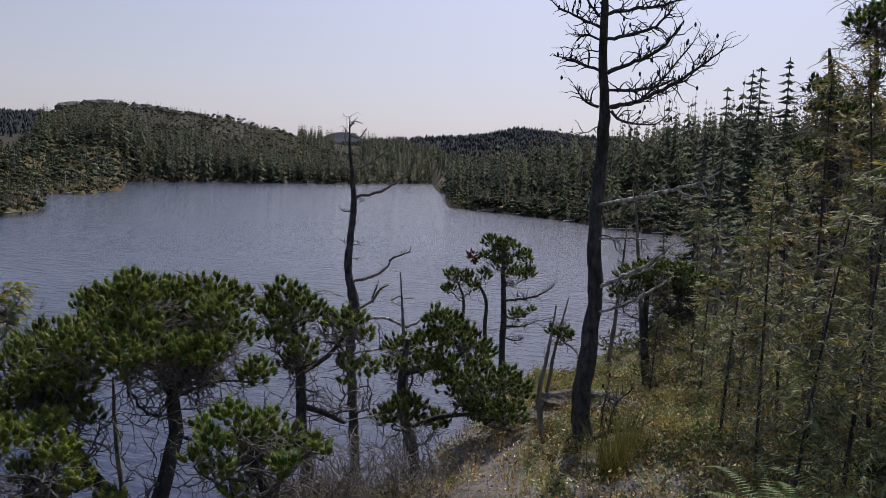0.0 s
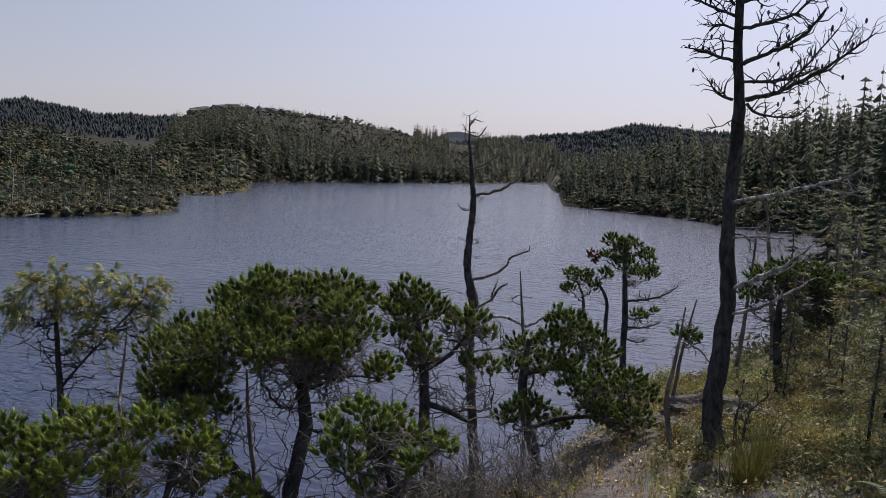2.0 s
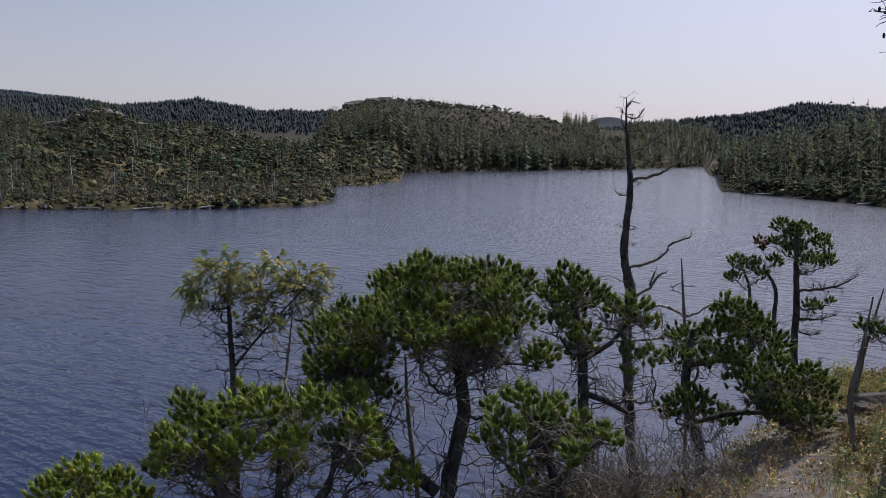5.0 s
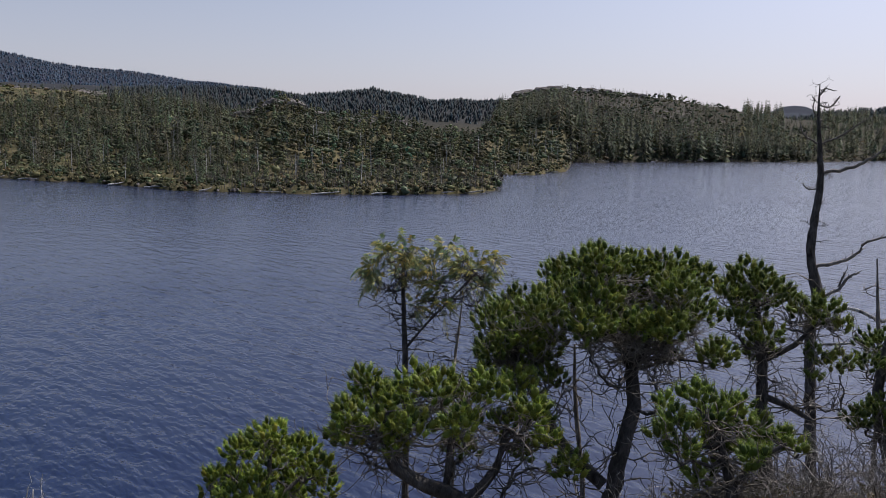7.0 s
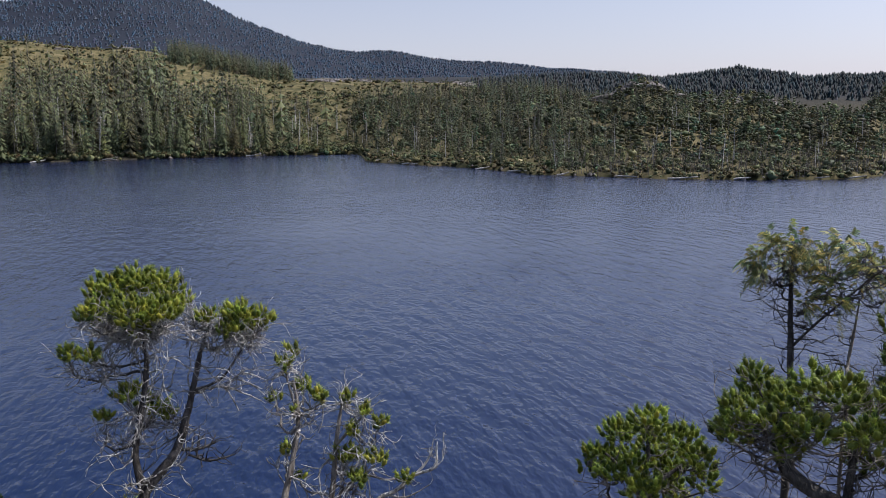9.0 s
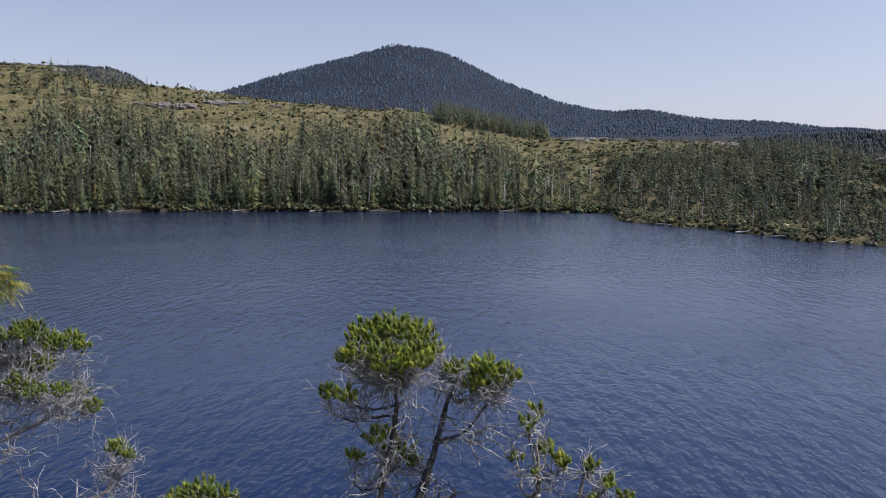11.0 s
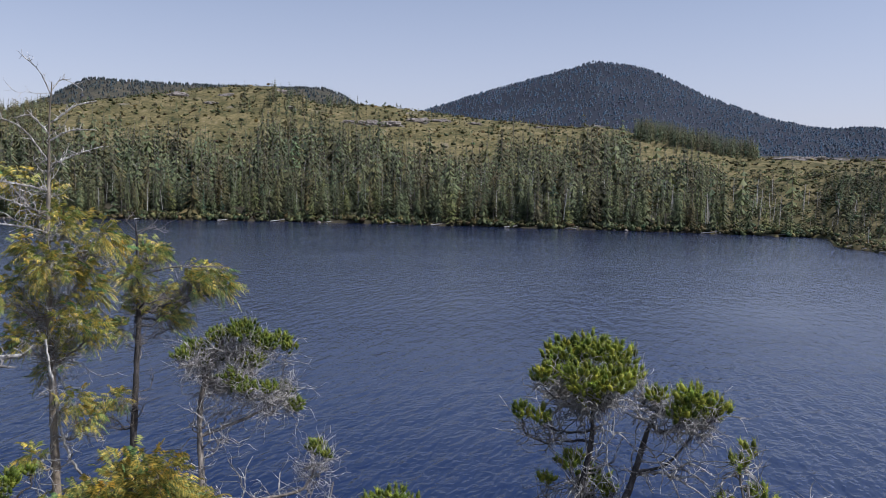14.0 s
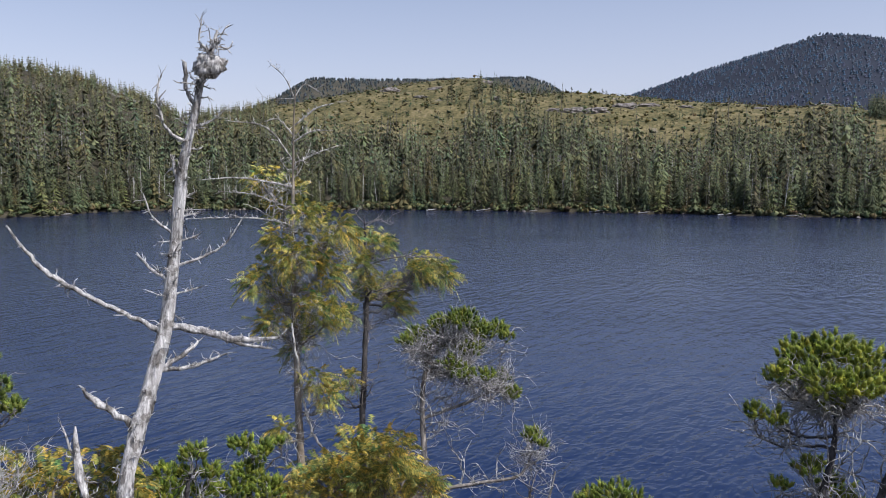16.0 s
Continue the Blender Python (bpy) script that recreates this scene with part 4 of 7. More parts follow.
# ---- trees close by ----
class Bundle:
    """Gathers pieces of one mesh."""

    def __init__(self):
        self.v, self.f, self.c, self.n = [], [], [], 0

    def add(self, v, f, c=None):
        self.v.append(v)
        self.f.append(f + self.n)
        if c is not None:
            self.c.append(np.tile(np.asarray(c, dtype=float), (len(v), 1)) if np.ndim(c) == 1 else c)
        self.n += len(v)

    def build(self, name, mat, parent, origin, smooth=False):
        if not self.v:
            return None
        v = np.concatenate(self.v) - np.array(origin)
        return mesh_object(name, v, np.concatenate(self.f), mat, parent, np.concatenate(self.c) if self.c else None, smooth)


def wander(rng, a, b, r0, r1, bend=0.12, sag=0.0, n=6):
    """A crooked line from a to b."""
    a, b = np.asarray(a, dtype=float), np.asarray(b, dtype=float)
    L = np.linalg.norm(b - a)
    t = np.linspace(0, 1, n)
    b1, b2 = rng.normal(0, bend * L * 0.55, (2, 3))
    p = a[None] + (b - a)[None] * t[:, None] + b1[None] * np.sin(np.pi * t)[:, None] + 0.5 * b2[None] * np.sin(2 * np.pi * t)[:, None]
    p[:, 2] -= sag * L * np.sin(np.pi * t)
    return np.c_[p, r0 + (r1 - r0) * t]


def crooked(rng, p, way, r, step=0.05):
    """A twig that zigzags away from p."""
    way = np.asarray(way, dtype=float)
    L = np.linalg.norm(way)
    n, d, q = max(3, int(L / step)), way / max(L, 1e-6), [np.asarray(p, dtype=float)]
    for _ in range(n):
        d = d + rng.normal(0, 0.36, 3) + np.array([0, 0, 0.03])
        d /= np.linalg.norm(d)
        q.append(q[-1] + d * L / n)
    return np.c_[np.array(q), np.linspace(r, r * 0.35, n + 1)]


def twiggy(rng, bundle, p, way, r, forks=2):
    """A crooked twig with smaller ones forking off it."""
    t = crooked(rng, p, way, r)
    bundle.add(*tube(t, 3))
    L = np.linalg.norm(way)
    for _ in range(forks):
        i = int(rng.integers(1, len(t)))
        d = t[i, :3] - t[i - 1, :3]
        d = d / max(np.linalg.norm(d), 1e-6) + rng.normal(0, 0.6, 3)
        bundle.add(*tube(crooked(rng, t[i, :3], d / np.linalg.norm(d) * L * rng.uniform(0.25, 0.55), r * 0.65), 3))


def tuft(rng, p, axis, size, needles, width):
    """A bottlebrush of needles round a shoot."""
    axis = np.asarray(axis, dtype=float)
    axis /= np.linalg.norm(axis)
    d = rng.normal(size=(needles, 3))
    d -= (d @ axis)[:, None] * axis[None]
    d /= np.maximum(np.linalg.norm(d, axis=1), 1e-6)[:, None]
    along = rng.uniform(0, 1, needles)
    root = np.asarray(p)[None] + axis[None] * ((along - 0.6) * size * 0.8)[:, None]
    lean = rng.uniform(-0.1, 0.55, needles) + along ** 2 * 1.5
    way = d + axis[None] * lean[:, None]
    way /= np.linalg.norm(way, axis=1)[:, None]
    L = size * rng.uniform(0.36, 0.52, needles)
    side = np.cross(way, rng.normal(size=(needles, 3)))
    side /= np.maximum(np.linalg.norm(side, axis=1), 1e-6)[:, None]
    v = np.empty((needles, 3, 3))
    v[:, 0], v[:, 1], v[:, 2] = root + side * width, root - side * width, root + way * L[:, None]
    f = np.arange(needles * 3).reshape(-1, 3)
    # the dense inner brush, its colour halved for the shade inside the tuft
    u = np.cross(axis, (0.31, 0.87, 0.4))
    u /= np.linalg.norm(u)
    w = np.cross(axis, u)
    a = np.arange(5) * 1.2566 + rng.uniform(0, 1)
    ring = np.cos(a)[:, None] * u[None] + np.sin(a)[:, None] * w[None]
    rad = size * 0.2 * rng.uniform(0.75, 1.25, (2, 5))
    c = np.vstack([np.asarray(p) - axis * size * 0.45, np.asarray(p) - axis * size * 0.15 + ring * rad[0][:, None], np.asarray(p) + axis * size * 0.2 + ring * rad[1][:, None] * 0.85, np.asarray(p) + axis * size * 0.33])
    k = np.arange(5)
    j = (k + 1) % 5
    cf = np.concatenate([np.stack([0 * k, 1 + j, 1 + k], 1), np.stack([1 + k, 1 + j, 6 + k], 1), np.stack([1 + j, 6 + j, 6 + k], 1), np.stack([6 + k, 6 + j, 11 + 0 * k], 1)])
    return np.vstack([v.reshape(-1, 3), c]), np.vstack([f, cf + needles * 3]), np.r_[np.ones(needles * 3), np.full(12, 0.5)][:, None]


def spray(rng, p, way, size, width):
    """A drooping flat frond of scale leaves: a curved rib with side sprigs."""
    way = np.asarray(way, dtype=float)
    way /= np.linalg.norm(way)
    n = 10
    t = np.linspace(0.08, 1, n)
    rib = np.asarray(p)[None] + way[None] * (t * size)[:, None]
    rib[:, 2] -= t ** 2 * size * rng.uniform(0.1, 0.9)
    side = np.cross(way, rng.normal(size=3) * 0.5 + np.array([0, 0, 1.0]))
    side /= np.linalg.norm(side)
    v, f = [], []
    for i in range(n):
        for s in (-1, 1):
            L = size * 0.36 * (1 - 0.6 * t[i]) * rng.uniform(0.6, 1.4) + 0.01
            q = side * s * L + way * L * 0.6
            q[2] -= L * rng.uniform(0.3, 1.0)
            k = len(v)
            v += [rib[i] + way * width * 1.6, rib[i] - way * width * 1.6, rib[i] + q]
            f.append((k, k + 1, k + 2))
    return np.array(v), np.array(f)


def stems_to_ground(stems):
    """Carries the lowest point of the first stem down into the ground."""
    s = [list(map(tuple, st)) for st in stems]
    x, y, z, r = s[0][0]
    x2, y2, z2, r2 = s[0][1]
    g = land_at(x, y)
    if z > g - 0.1:
        k = max(z - g, 0.2)
        s[0].insert(0, (x + (x - x2) * 0.2, y + (y - y2) * 0.2, z - k - 0.15, r * (1 + 0.12 * k)))
    return s


def tree(name, label, category, stems, clumps, seed, leaf="pine", size=0.092, density=1.0, bark=BARK_DARK, twig=BARK_GREY, shade=(1, 1, 1), dead=10, dead_len=0.5, branches=(), dead_mat=None, group="", tuft_mat=None, needles=46, width=0.0022, cones=False, pale=(), red=(), burl=None, twig_r=1.0):
    """A tree: stems and side branches are lines of (x, y, z, radius); clumps of foliage are (x, y, z, radius)."""
    rng = np.random.default_rng(seed)
    stems = stems_to_ground(stems)
    base = stems[0][0][:3]
    top = thing(name, *base, label, category, group)
    spine, trunk = [], Bundle()
    for s in stems:
        c = curve_points(s)
        c[1:-1, :3] += rng.normal(0, 0.06, (len(c) - 2, 3)) * c[1:-1, 3:4]
        spine.append(c)
        trunk.add(*tube(c, 11, rng, 0.1))
    trunk.build("trunk", bark, top, base, True)
    allpts = np.vstack(spine)
    twigs, crown = Bundle(), Bundle()
    for b in branches:
        lim = Bundle()
        c = curve_points(b, 0.04)
        c[1:-1, :3] += rng.normal(0, 0.25, (len(c) - 2, 3)) * c[1:-1, 3:4]
        lim.add(*tube(c, 6, rng, 0.12))
        for _ in range(int(6 + (34 if dead_mat is None else 20) * np.linalg.norm(c[-1, :3] - c[0, :3]))):
            i = rng.integers(len(c) // 5, len(c))
            L = rng.uniform(0.06, 0.24) * (0.45 + 0.75 * (dead_mat is None))
            way = rng.normal(size=3) + np.array([0, 0, 0.7]) + 0.8 * (c[-1, :3] - c[0, :3]) / max(0.1, np.linalg.norm(c[-1, :3] - c[0, :3]))
            way *= L / np.linalg.norm(way)
            tw = crooked(rng, c[i, :3], way, min(0.008, c[i, 3] * 0.7), 0.04)
            lim.add(*tube(tw, 3))
            if cones and rng.random() < 0.1:
                lim.add(*tube(np.c_[tw[-1:, :3] + np.array([[0, 0, -0.02], [0, 0, 0], [0, 0, 0.02]]), [0.007, 0.012, 0.006]], 5))
        lim.build("limb", dead_mat or bark, top, base, True)
    for b in pale:
        lim = Bundle()
        c = curve_points(b, 0.04)
        c[:, 3] *= 1.05
        c[1:-1, :3] += rng.normal(0, 0.3, (len(c) - 2, 3)) * c[1:-1, 3:4]
        lim.add(*tube(c, 6, rng, 0.12))
        for _ in range(int(4 + 9 * np.linalg.norm(c[-1, :3] - c[0, :3]))):
            i = rng.integers(len(c) // 4, len(c))
            way = rng.normal(size=3) + np.array([0, 0, 0.4])
            way *= rng.uniform(0.05, 0.2) / np.linalg.norm(way)
            lim.add(*tube(wander(rng, c[i, :3], c[i, :3] + way, min(0.006, c[i, 3] * 0.6), 0.0015, 0.3, 0.1, 5), 3))
        tagged(lim.build("limb", DEADWOOD, top, base, True), "bleached bare branch")
    if burl:
        bm = bmesh.new()
        bmesh.ops.create_icosphere(bm, subdivisions=3, radius=1.0)
        for v in bm.verts:
            k = noise.noise(v.co * 1.3) * 0.5 + noise.noise(v.co * 3.5) * 0.4 + noise.noise(v.co * 9.0) * 0.25
            v.co = Vector((v.co.x * 1.05, v.co.y * 1.05, v.co.z * 0.85)) * (1 + k) * burl[3] + Vector(burl[:3]) - Vector(base)
        me = bpy.data.meshes.new("burl")
        for p in bm.faces:
            p.smooth = True
        bm.to_mesh(me)
        bm.free()
        me.materials.append(dead_mat or bark)
        ob = new("burl", me)
        ob.parent = top
        tagged(ob, "knobbly pale burl")
    if len(red):
        rust = Bundle()
        for cx, cy, cz, cr in red:
            for _ in range(max(4, int(26 * (cr / 0.12) ** 1.5))):
                d = rng.normal(size=3)
                d *= cr * rng.uniform(0.3, 1) / np.linalg.norm(d)
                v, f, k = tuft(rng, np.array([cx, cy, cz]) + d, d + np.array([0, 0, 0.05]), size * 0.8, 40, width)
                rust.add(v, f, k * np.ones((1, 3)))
        tagged(rust.build("dead_tuft", RED_NEEDLES, top, base), "rust red dead shoots")
    for cx, cy, cz, cr in clumps:
        cr *= 0.97 if leaf == "pine" else 1.0
        c = np.array([cx, cy, cz - (0.03 if leaf == "pine" else 0.0)])
        # where the limb leaves the stem: lower than the clump, the farther out the lower
        dist = np.linalg.norm(allpts[:, :2] - c[None, :2], axis=1)
        want = cz - 0.35 * dist - cr * 0.6
        cost = np.abs(allpts[:, 2] - want) + 0.7 * dist
        k = int(np.argmin(cost + rng.uniform(0, 0.15, len(cost))))
        start = allpts[k]
        foot = c - np.array([0, 0, cr * 0.55])
        L = np.linalg.norm(foot - start[:3])
        r0 = min(start[3] * 0.6, 0.006 + 0.014 * L)
        line = curve_points(wander(rng, start[:3], foot, r0, 0.006, 0.24, 0.10, 6), 0.05)
        line[1:-1, :3] += rng.normal(0, 0.012, (len(line) - 2, 3))
        lim = Bundle()
        lim.add(*tube(line, 6, rng, 0.08))
        lim.build("limb", bark, top, base, True)
        n = max(3, int(density * 84 * (cr / 0.2) ** 1.6)) if leaf == "pine" else max(4, int(density * 84 * (cr / 0.2) ** 1.6))
        placed = np.full((1, 3), 1e3)
        for _ in range(n):
            d = rng.normal(size=3)
            d /= np.linalg.norm(d)
            if leaf == "pine":
                d[2] = abs(d[2]) if rng.random() < 0.72 else d[2] * 0.7
                q = c + d * cr * np.array([1.0, 1.0, 0.8]) * rng.uniform(0.4, 1.0)
                if np.min(np.linalg.norm(placed - q, axis=1)) < 0.044:
                    continue
                placed = np.vstack([placed, q])
                axis = d * 0.6 + np.array([0, 0, 0.75]) + rng.normal(0, 0.2, 3)
                sz = size * rng.uniform(0.8, 1.25)
                v, f, inner_shade = tuft(rng, q, axis, sz, needles, width)
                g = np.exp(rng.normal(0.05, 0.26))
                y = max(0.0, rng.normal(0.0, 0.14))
                crown.add(v, f, inner_shade * np.clip(np.array([g * (1 + y), g * (1 + 0.25 * y), g]) * np.array(shade), 0.3, 2.5)[None])
            else:
                q = c + d * cr * rng.uniform(0.1, 0.95)
                way = d * 0.8 + (c - start[:3]) / max(L, 0.1) * 0.7 + np.array([0, 0, -0.15])
                v, f = spray(rng, q, way, size * rng.uniform(0.7, 1.6), 0.0038)
                g = rng.normal(1, 0.2)
                y = rng.normal(0.0, 0.25)
                crown.add(v, f, np.clip(np.array([g * (1 + y), g * (1 + 0.3 * y), g * (1 - 0.3 * y)]) * np.array(shade), 0.3, 2.5))
            if rng.random() < 0.22:
                a = line[rng.integers(len(line) // 2, len(line)), :3] if rng.random() < 0.6 else c - np.array([0, 0, cr * rng.uniform(0, 0.5)])
                twigs.add(*tube(wander(rng, a, q, 0.0045, 0.002, 0.22, 0.05, 5), 3))
        # bare twigs under the foliage
        for _ in range(int(dead * cr / 0.2 * 0.5)):
            i = rng.integers(len(line) // 4, len(line))
            way = rng.normal(size=3) * np.array([1, 1, 0.6])
            way *= dead_len * rng.uniform(0.25, 0.75) / np.linalg.norm(way)
            twiggy(rng, twigs, line[i, :3], way, 0.0058 * twig_r, 2)
    # dead side branches on the stems
    lo, hi = allpts[:, 2].min(), allpts[:, 2].max()
    for _ in range(dead):
        i = rng.integers(0, len(allpts))
        if allpts[i, 2] < lo + 0.3 * (hi - lo):
            continue
        a = rng.uniform(0, 6.283)
        way = np.array([math.cos(a), math.sin(a), rng.uniform(-0.3, 0.5)]) * dead_len * rng.uniform(0.4, 1.2)
        twiggy(rng, twigs, allpts[i, :3], way, min(0.0085 * twig_r, allpts[i, 3] * 0.6), 4)
    tw = twigs.build("twig", twig, top, base)
    if tw:
        tagged(tw, kind="stuff")
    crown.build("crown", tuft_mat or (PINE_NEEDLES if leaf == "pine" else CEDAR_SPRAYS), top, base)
    return top

# the broad pine with a domed crown
tree("shore_pine", "broad shore pine with a domed green crown", "tree",
     [[(-1.9, 5.48, 8.97, 0.075), (-1.93, 5.61, 9.25, 0.069), (-1.91, 5.76, 9.57, 0.06), (-1.88, 5.89, 9.89, 0.053), (-1.94, 5.97, 10.17, 0.047), (-2.06, 5.98, 10.35, 0.034), (-2.15, 6, 10.53, 0.022), (-2.19, 6.04, 10.74, 0.013)],
      [(-1.94, 5.97, 10.17, 0.038), (-1.84, 6.05, 10.34, 0.028), (-1.81, 6.12, 10.6, 0.019), (-1.73, 6.18, 10.82, 0.009)],
      [(-2, 5.63, 9.33, 0.047), (-2.3, 5.62, 9.55, 0.044), (-2.53, 5.65, 9.83, 0.034), (-2.72, 5.67, 10.11, 0.025), (-2.86, 5.68, 10.36, 0.013)]],
     [(-2.64, 6.41, 10.75, 0.28), (-2.22, 5.9, 10.96, 0.25), (-2.15, 6.4, 10.83, 0.27), (-2.52, 6, 10.62, 0.26), (-2.17, 5.79, 10.72, 0.25), (-2.13, 6.52, 10.58, 0.28), (-1.88, 6.58, 10.85, 0.26), (-1.63, 6.05, 10.8, 0.23), (-1.65, 6.75, 10.83, 0.18), (-1.63, 5.84, 10.59, 0.21), (-1.61, 6.51, 10.55, 0.22), (-1.9, 6.25, 10.38, 0.2), (-1.34, 6.13, 10.36, 0.17), (-2.45, 5.37, 10.7, 0.21), (-3, 6.14, 10.51, 0.23), (-2.99, 5.74, 10.47, 0.2), (-2.69, 5.63, 10.4, 0.23), (-2.89, 5.46, 10.29, 0.18), (-2.81, 5.81, 10.11, 0.22), (-2.91, 5.39, 10.13, 0.13), (-2.57, 5.8, 10.33, 0.21), (-2.42, 5.63, 10.13, 0.13), (-2.13, 5.5, 10.59, 0.21), (-1.87, 5.81, 10.58, 0.2), (-1.8, 6.42, 10.22, 0.15)], 101, dead=70, dead_len=0.55, density=1.25)


# a slim grey stem behind it
tree("dead_sapling", "slim grey dead pine stem with bare twigs", "dead tree",
     [[(-2.3, 6.05, 8.98, 0.021), (-2.39, 6.18, 9.31, 0.021), (-2.5, 6.31, 9.74, 0.017), (-2.56, 6.41, 10.15, 0.009)]],
     [], 102, dead=22, dead_len=0.5, bark=BARK_GREY)


# the looser pine beside it
tree("shore_pine", "slender shore pine with loose tufted crown", "tree",
     [[(-1.02, 6.85, 9.09, 0.054), (-1.12, 7.03, 9.6, 0.051), (-1.16, 7.14, 10, 0.043), (-1.24, 7.23, 10.41, 0.033), (-1.29, 7.29, 10.74, 0.014)],
      [(-1.14, 7.08, 9.77, 0.029), (-0.92, 7.09, 9.71, 0.025), (-0.74, 7.08, 9.63, 0.018)],
      [(-1.17, 7.16, 10.04, 0.025), (-0.93, 7.23, 10.21, 0.022), (-0.78, 7.29, 10.41, 0.014)]],
     [(-1.31, 7.12, 10.79, 0.22), (-1.42, 7, 10.67, 0.19), (-1.12, 7.02, 10.73, 0.19), (-1.32, 7.56, 10.44, 0.22), (-1.09, 7.61, 10.56, 0.16), (-1.34, 6.86, 10.47, 0.16), (-1.14, 7.04, 10.34, 0.19), (-1.21, 7.32, 10.1, 0.22), (-1.59, 7.4, 10.61, 0.16), (-0.75, 7.26, 10.54, 0.22), (-0.61, 7.28, 10.43, 0.14), (-0.9, 7.51, 10.48, 0.17), (-0.75, 7.18, 10.18, 0.13), (-0.6, 7.63, 10.02, 0.18), (-0.77, 7.02, 10.05, 0.1)], 103, dead=34, dead_len=0.5, density=0.75)


# the grey snag with crooked arms
tree("dead_snag", "tall dead pine snag with crooked bare arms", "dead tree",
     [[(-1.01, 11.42, 6.86, 0.073), (-1.07, 11.73, 7.61, 0.073), (-1.16, 11.98, 8.4, 0.073), (-1.24, 12.2, 9.22, 0.073), (-1.21, 12.3, 9.69, 0.073), (-1.34, 12.37, 10.25, 0.061), (-1.33, 12.44, 10.77, 0.055), (-1.3, 12.48, 11.29, 0.046), (-1.35, 12.49, 11.81, 0.03), (-1.4, 12.49, 12.24, 0.019), (-1.41, 12.47, 12.63, 0.006)]],
     [], 104,
     branches=[[(-1.29, 12.36, 10.1, 0.024), (-0.93, 12.41, 10.22, 0.024), (-0.75, 12.44, 10.36, 0.021), (-0.67, 12.46, 10.49, 0.018), (-0.41, 12.48, 10.6, 0.012)],
               [(-1.16, 12.3, 9.69, 0.024), (-0.95, 12.34, 9.83, 0.021), (-0.83, 12.38, 10.01, 0.018), (-0.71, 12.4, 10.08, 0.009)],
               [(-0.95, 12.35, 9.86, 0.018), (-0.9, 12.38, 10.02, 0.012), (-0.86, 12.39, 10.11, 0.007)],
               [(-1.3, 12.49, 11.42, 0.024), (-0.92, 12.52, 11.51, 0.024), (-0.66, 12.54, 11.67, 0.018), (-0.5, 12.55, 11.83, 0.009)],
               [(-1.35, 12.49, 11.81, 0.018), (-1.11, 12.52, 11.93, 0.015), (-0.79, 12.54, 12.17, 0.007)],
               [(-1.41, 12.48, 12.36, 0.012), (-1.26, 12.5, 12.32, 0.012), (-1.15, 12.5, 12.47, 0.007)],
               [(-1.4, 12.48, 12.48, 0.012), (-1.33, 12.48, 12.57, 0.009), (-1.23, 12.5, 12.54, 0.006)],
               [(-1.35, 12.49, 11.81, 0.015), (-1.55, 12.47, 11.93, 0.012), (-1.62, 12.46, 12.1, 0.006)],
               [(-1.36, 12.49, 12.14, 0.012), (-1.47, 12.48, 12.28, 0.009), (-1.46, 12.47, 12.45, 0.006)],
               [(-1.3, 12.48, 11.2, 0.012), (-1.44, 12.46, 11.18, 0.009), (-1.51, 12.45, 11.24, 0.006)]],
     pale=[[(-1.17, 11.68, 9.66, 0.018), (-0.69, 11.72, 9.69, 0.02), (-0.35, 11.71, 9.59, 0.02), (0.01, 11.76, 9.82, 0.009)],
           [(-1.13, 11.58, 9.18, 0.017), (-0.74, 11.62, 9.25, 0.015), (-0.62, 11.64, 9.29, 0.006)]], dead=90, dead_len=0.16, twig=BARK_DARK, dead_mat=BARK_GREY)


# a thin bare pole
tree("dead_pole", "thin bare dead pine pole", "dead tree",
     [[(-0.32, 11.13, 8.87, 0.023), (-0.39, 11.28, 9.48, 0.023), (-0.44, 11.37, 9.95, 0.017), (-0.49, 11.45, 10.42, 0.008)]],
     [], 105, dead=14, dead_len=0.35, bark=BARK_GREY)


# the dense pine at the edge of the rock
tree("shore_pine", "bushy shore pine at the edge of bare rock", "tree",
     [[(-0.06, 8.29, 8.34, 0.066), (-0.14, 8.5, 8.87, 0.062), (-0.29, 8.65, 9.32, 0.053), (-0.3, 8.77, 9.73, 0.044), (-0.26, 8.84, 10.03, 0.026)],
      [(-0.3, 8.75, 9.67, 0.035), (0.05, 8.78, 9.75, 0.031), (0.35, 8.81, 9.92, 0.018)],
      [(-0.24, 8.58, 9.09, 0.031), (0.14, 8.63, 9.23, 0.026), (0.57, 8.63, 9.29, 0.018)]],
     [(-0.35, 9.29, 9.84, 0.26), (0.11, 8.44, 10.36, 0.25), (0, 8.48, 10.13, 0.24), (0.31, 8.82, 10.14, 0.26), (0.53, 9.26, 9.86, 0.26), (0.16, 8.44, 9.91, 0.19), (0.53, 8.6, 9.83, 0.2), (-0.4, 8.48, 9.86, 0.15), (-0.24, 8.48, 9.36, 0.28), (0.29, 8.3, 9.71, 0.26), (0.63, 8.83, 9.52, 0.25), (0.8, 8.31, 9.83, 0.21), (1.04, 9.12, 9.46, 0.24), (0.83, 8.28, 9.44, 0.24), (0.49, 8.46, 9.42, 0.24), (-0.46, 8.19, 9.37, 0.15), (0.09, 8.82, 9.13, 0.21), (-0.07, 8.69, 9.83, 0.21)], 106, dead=26, dead_len=0.5, density=1.1, shade=(0.8, 0.85, 0.9))


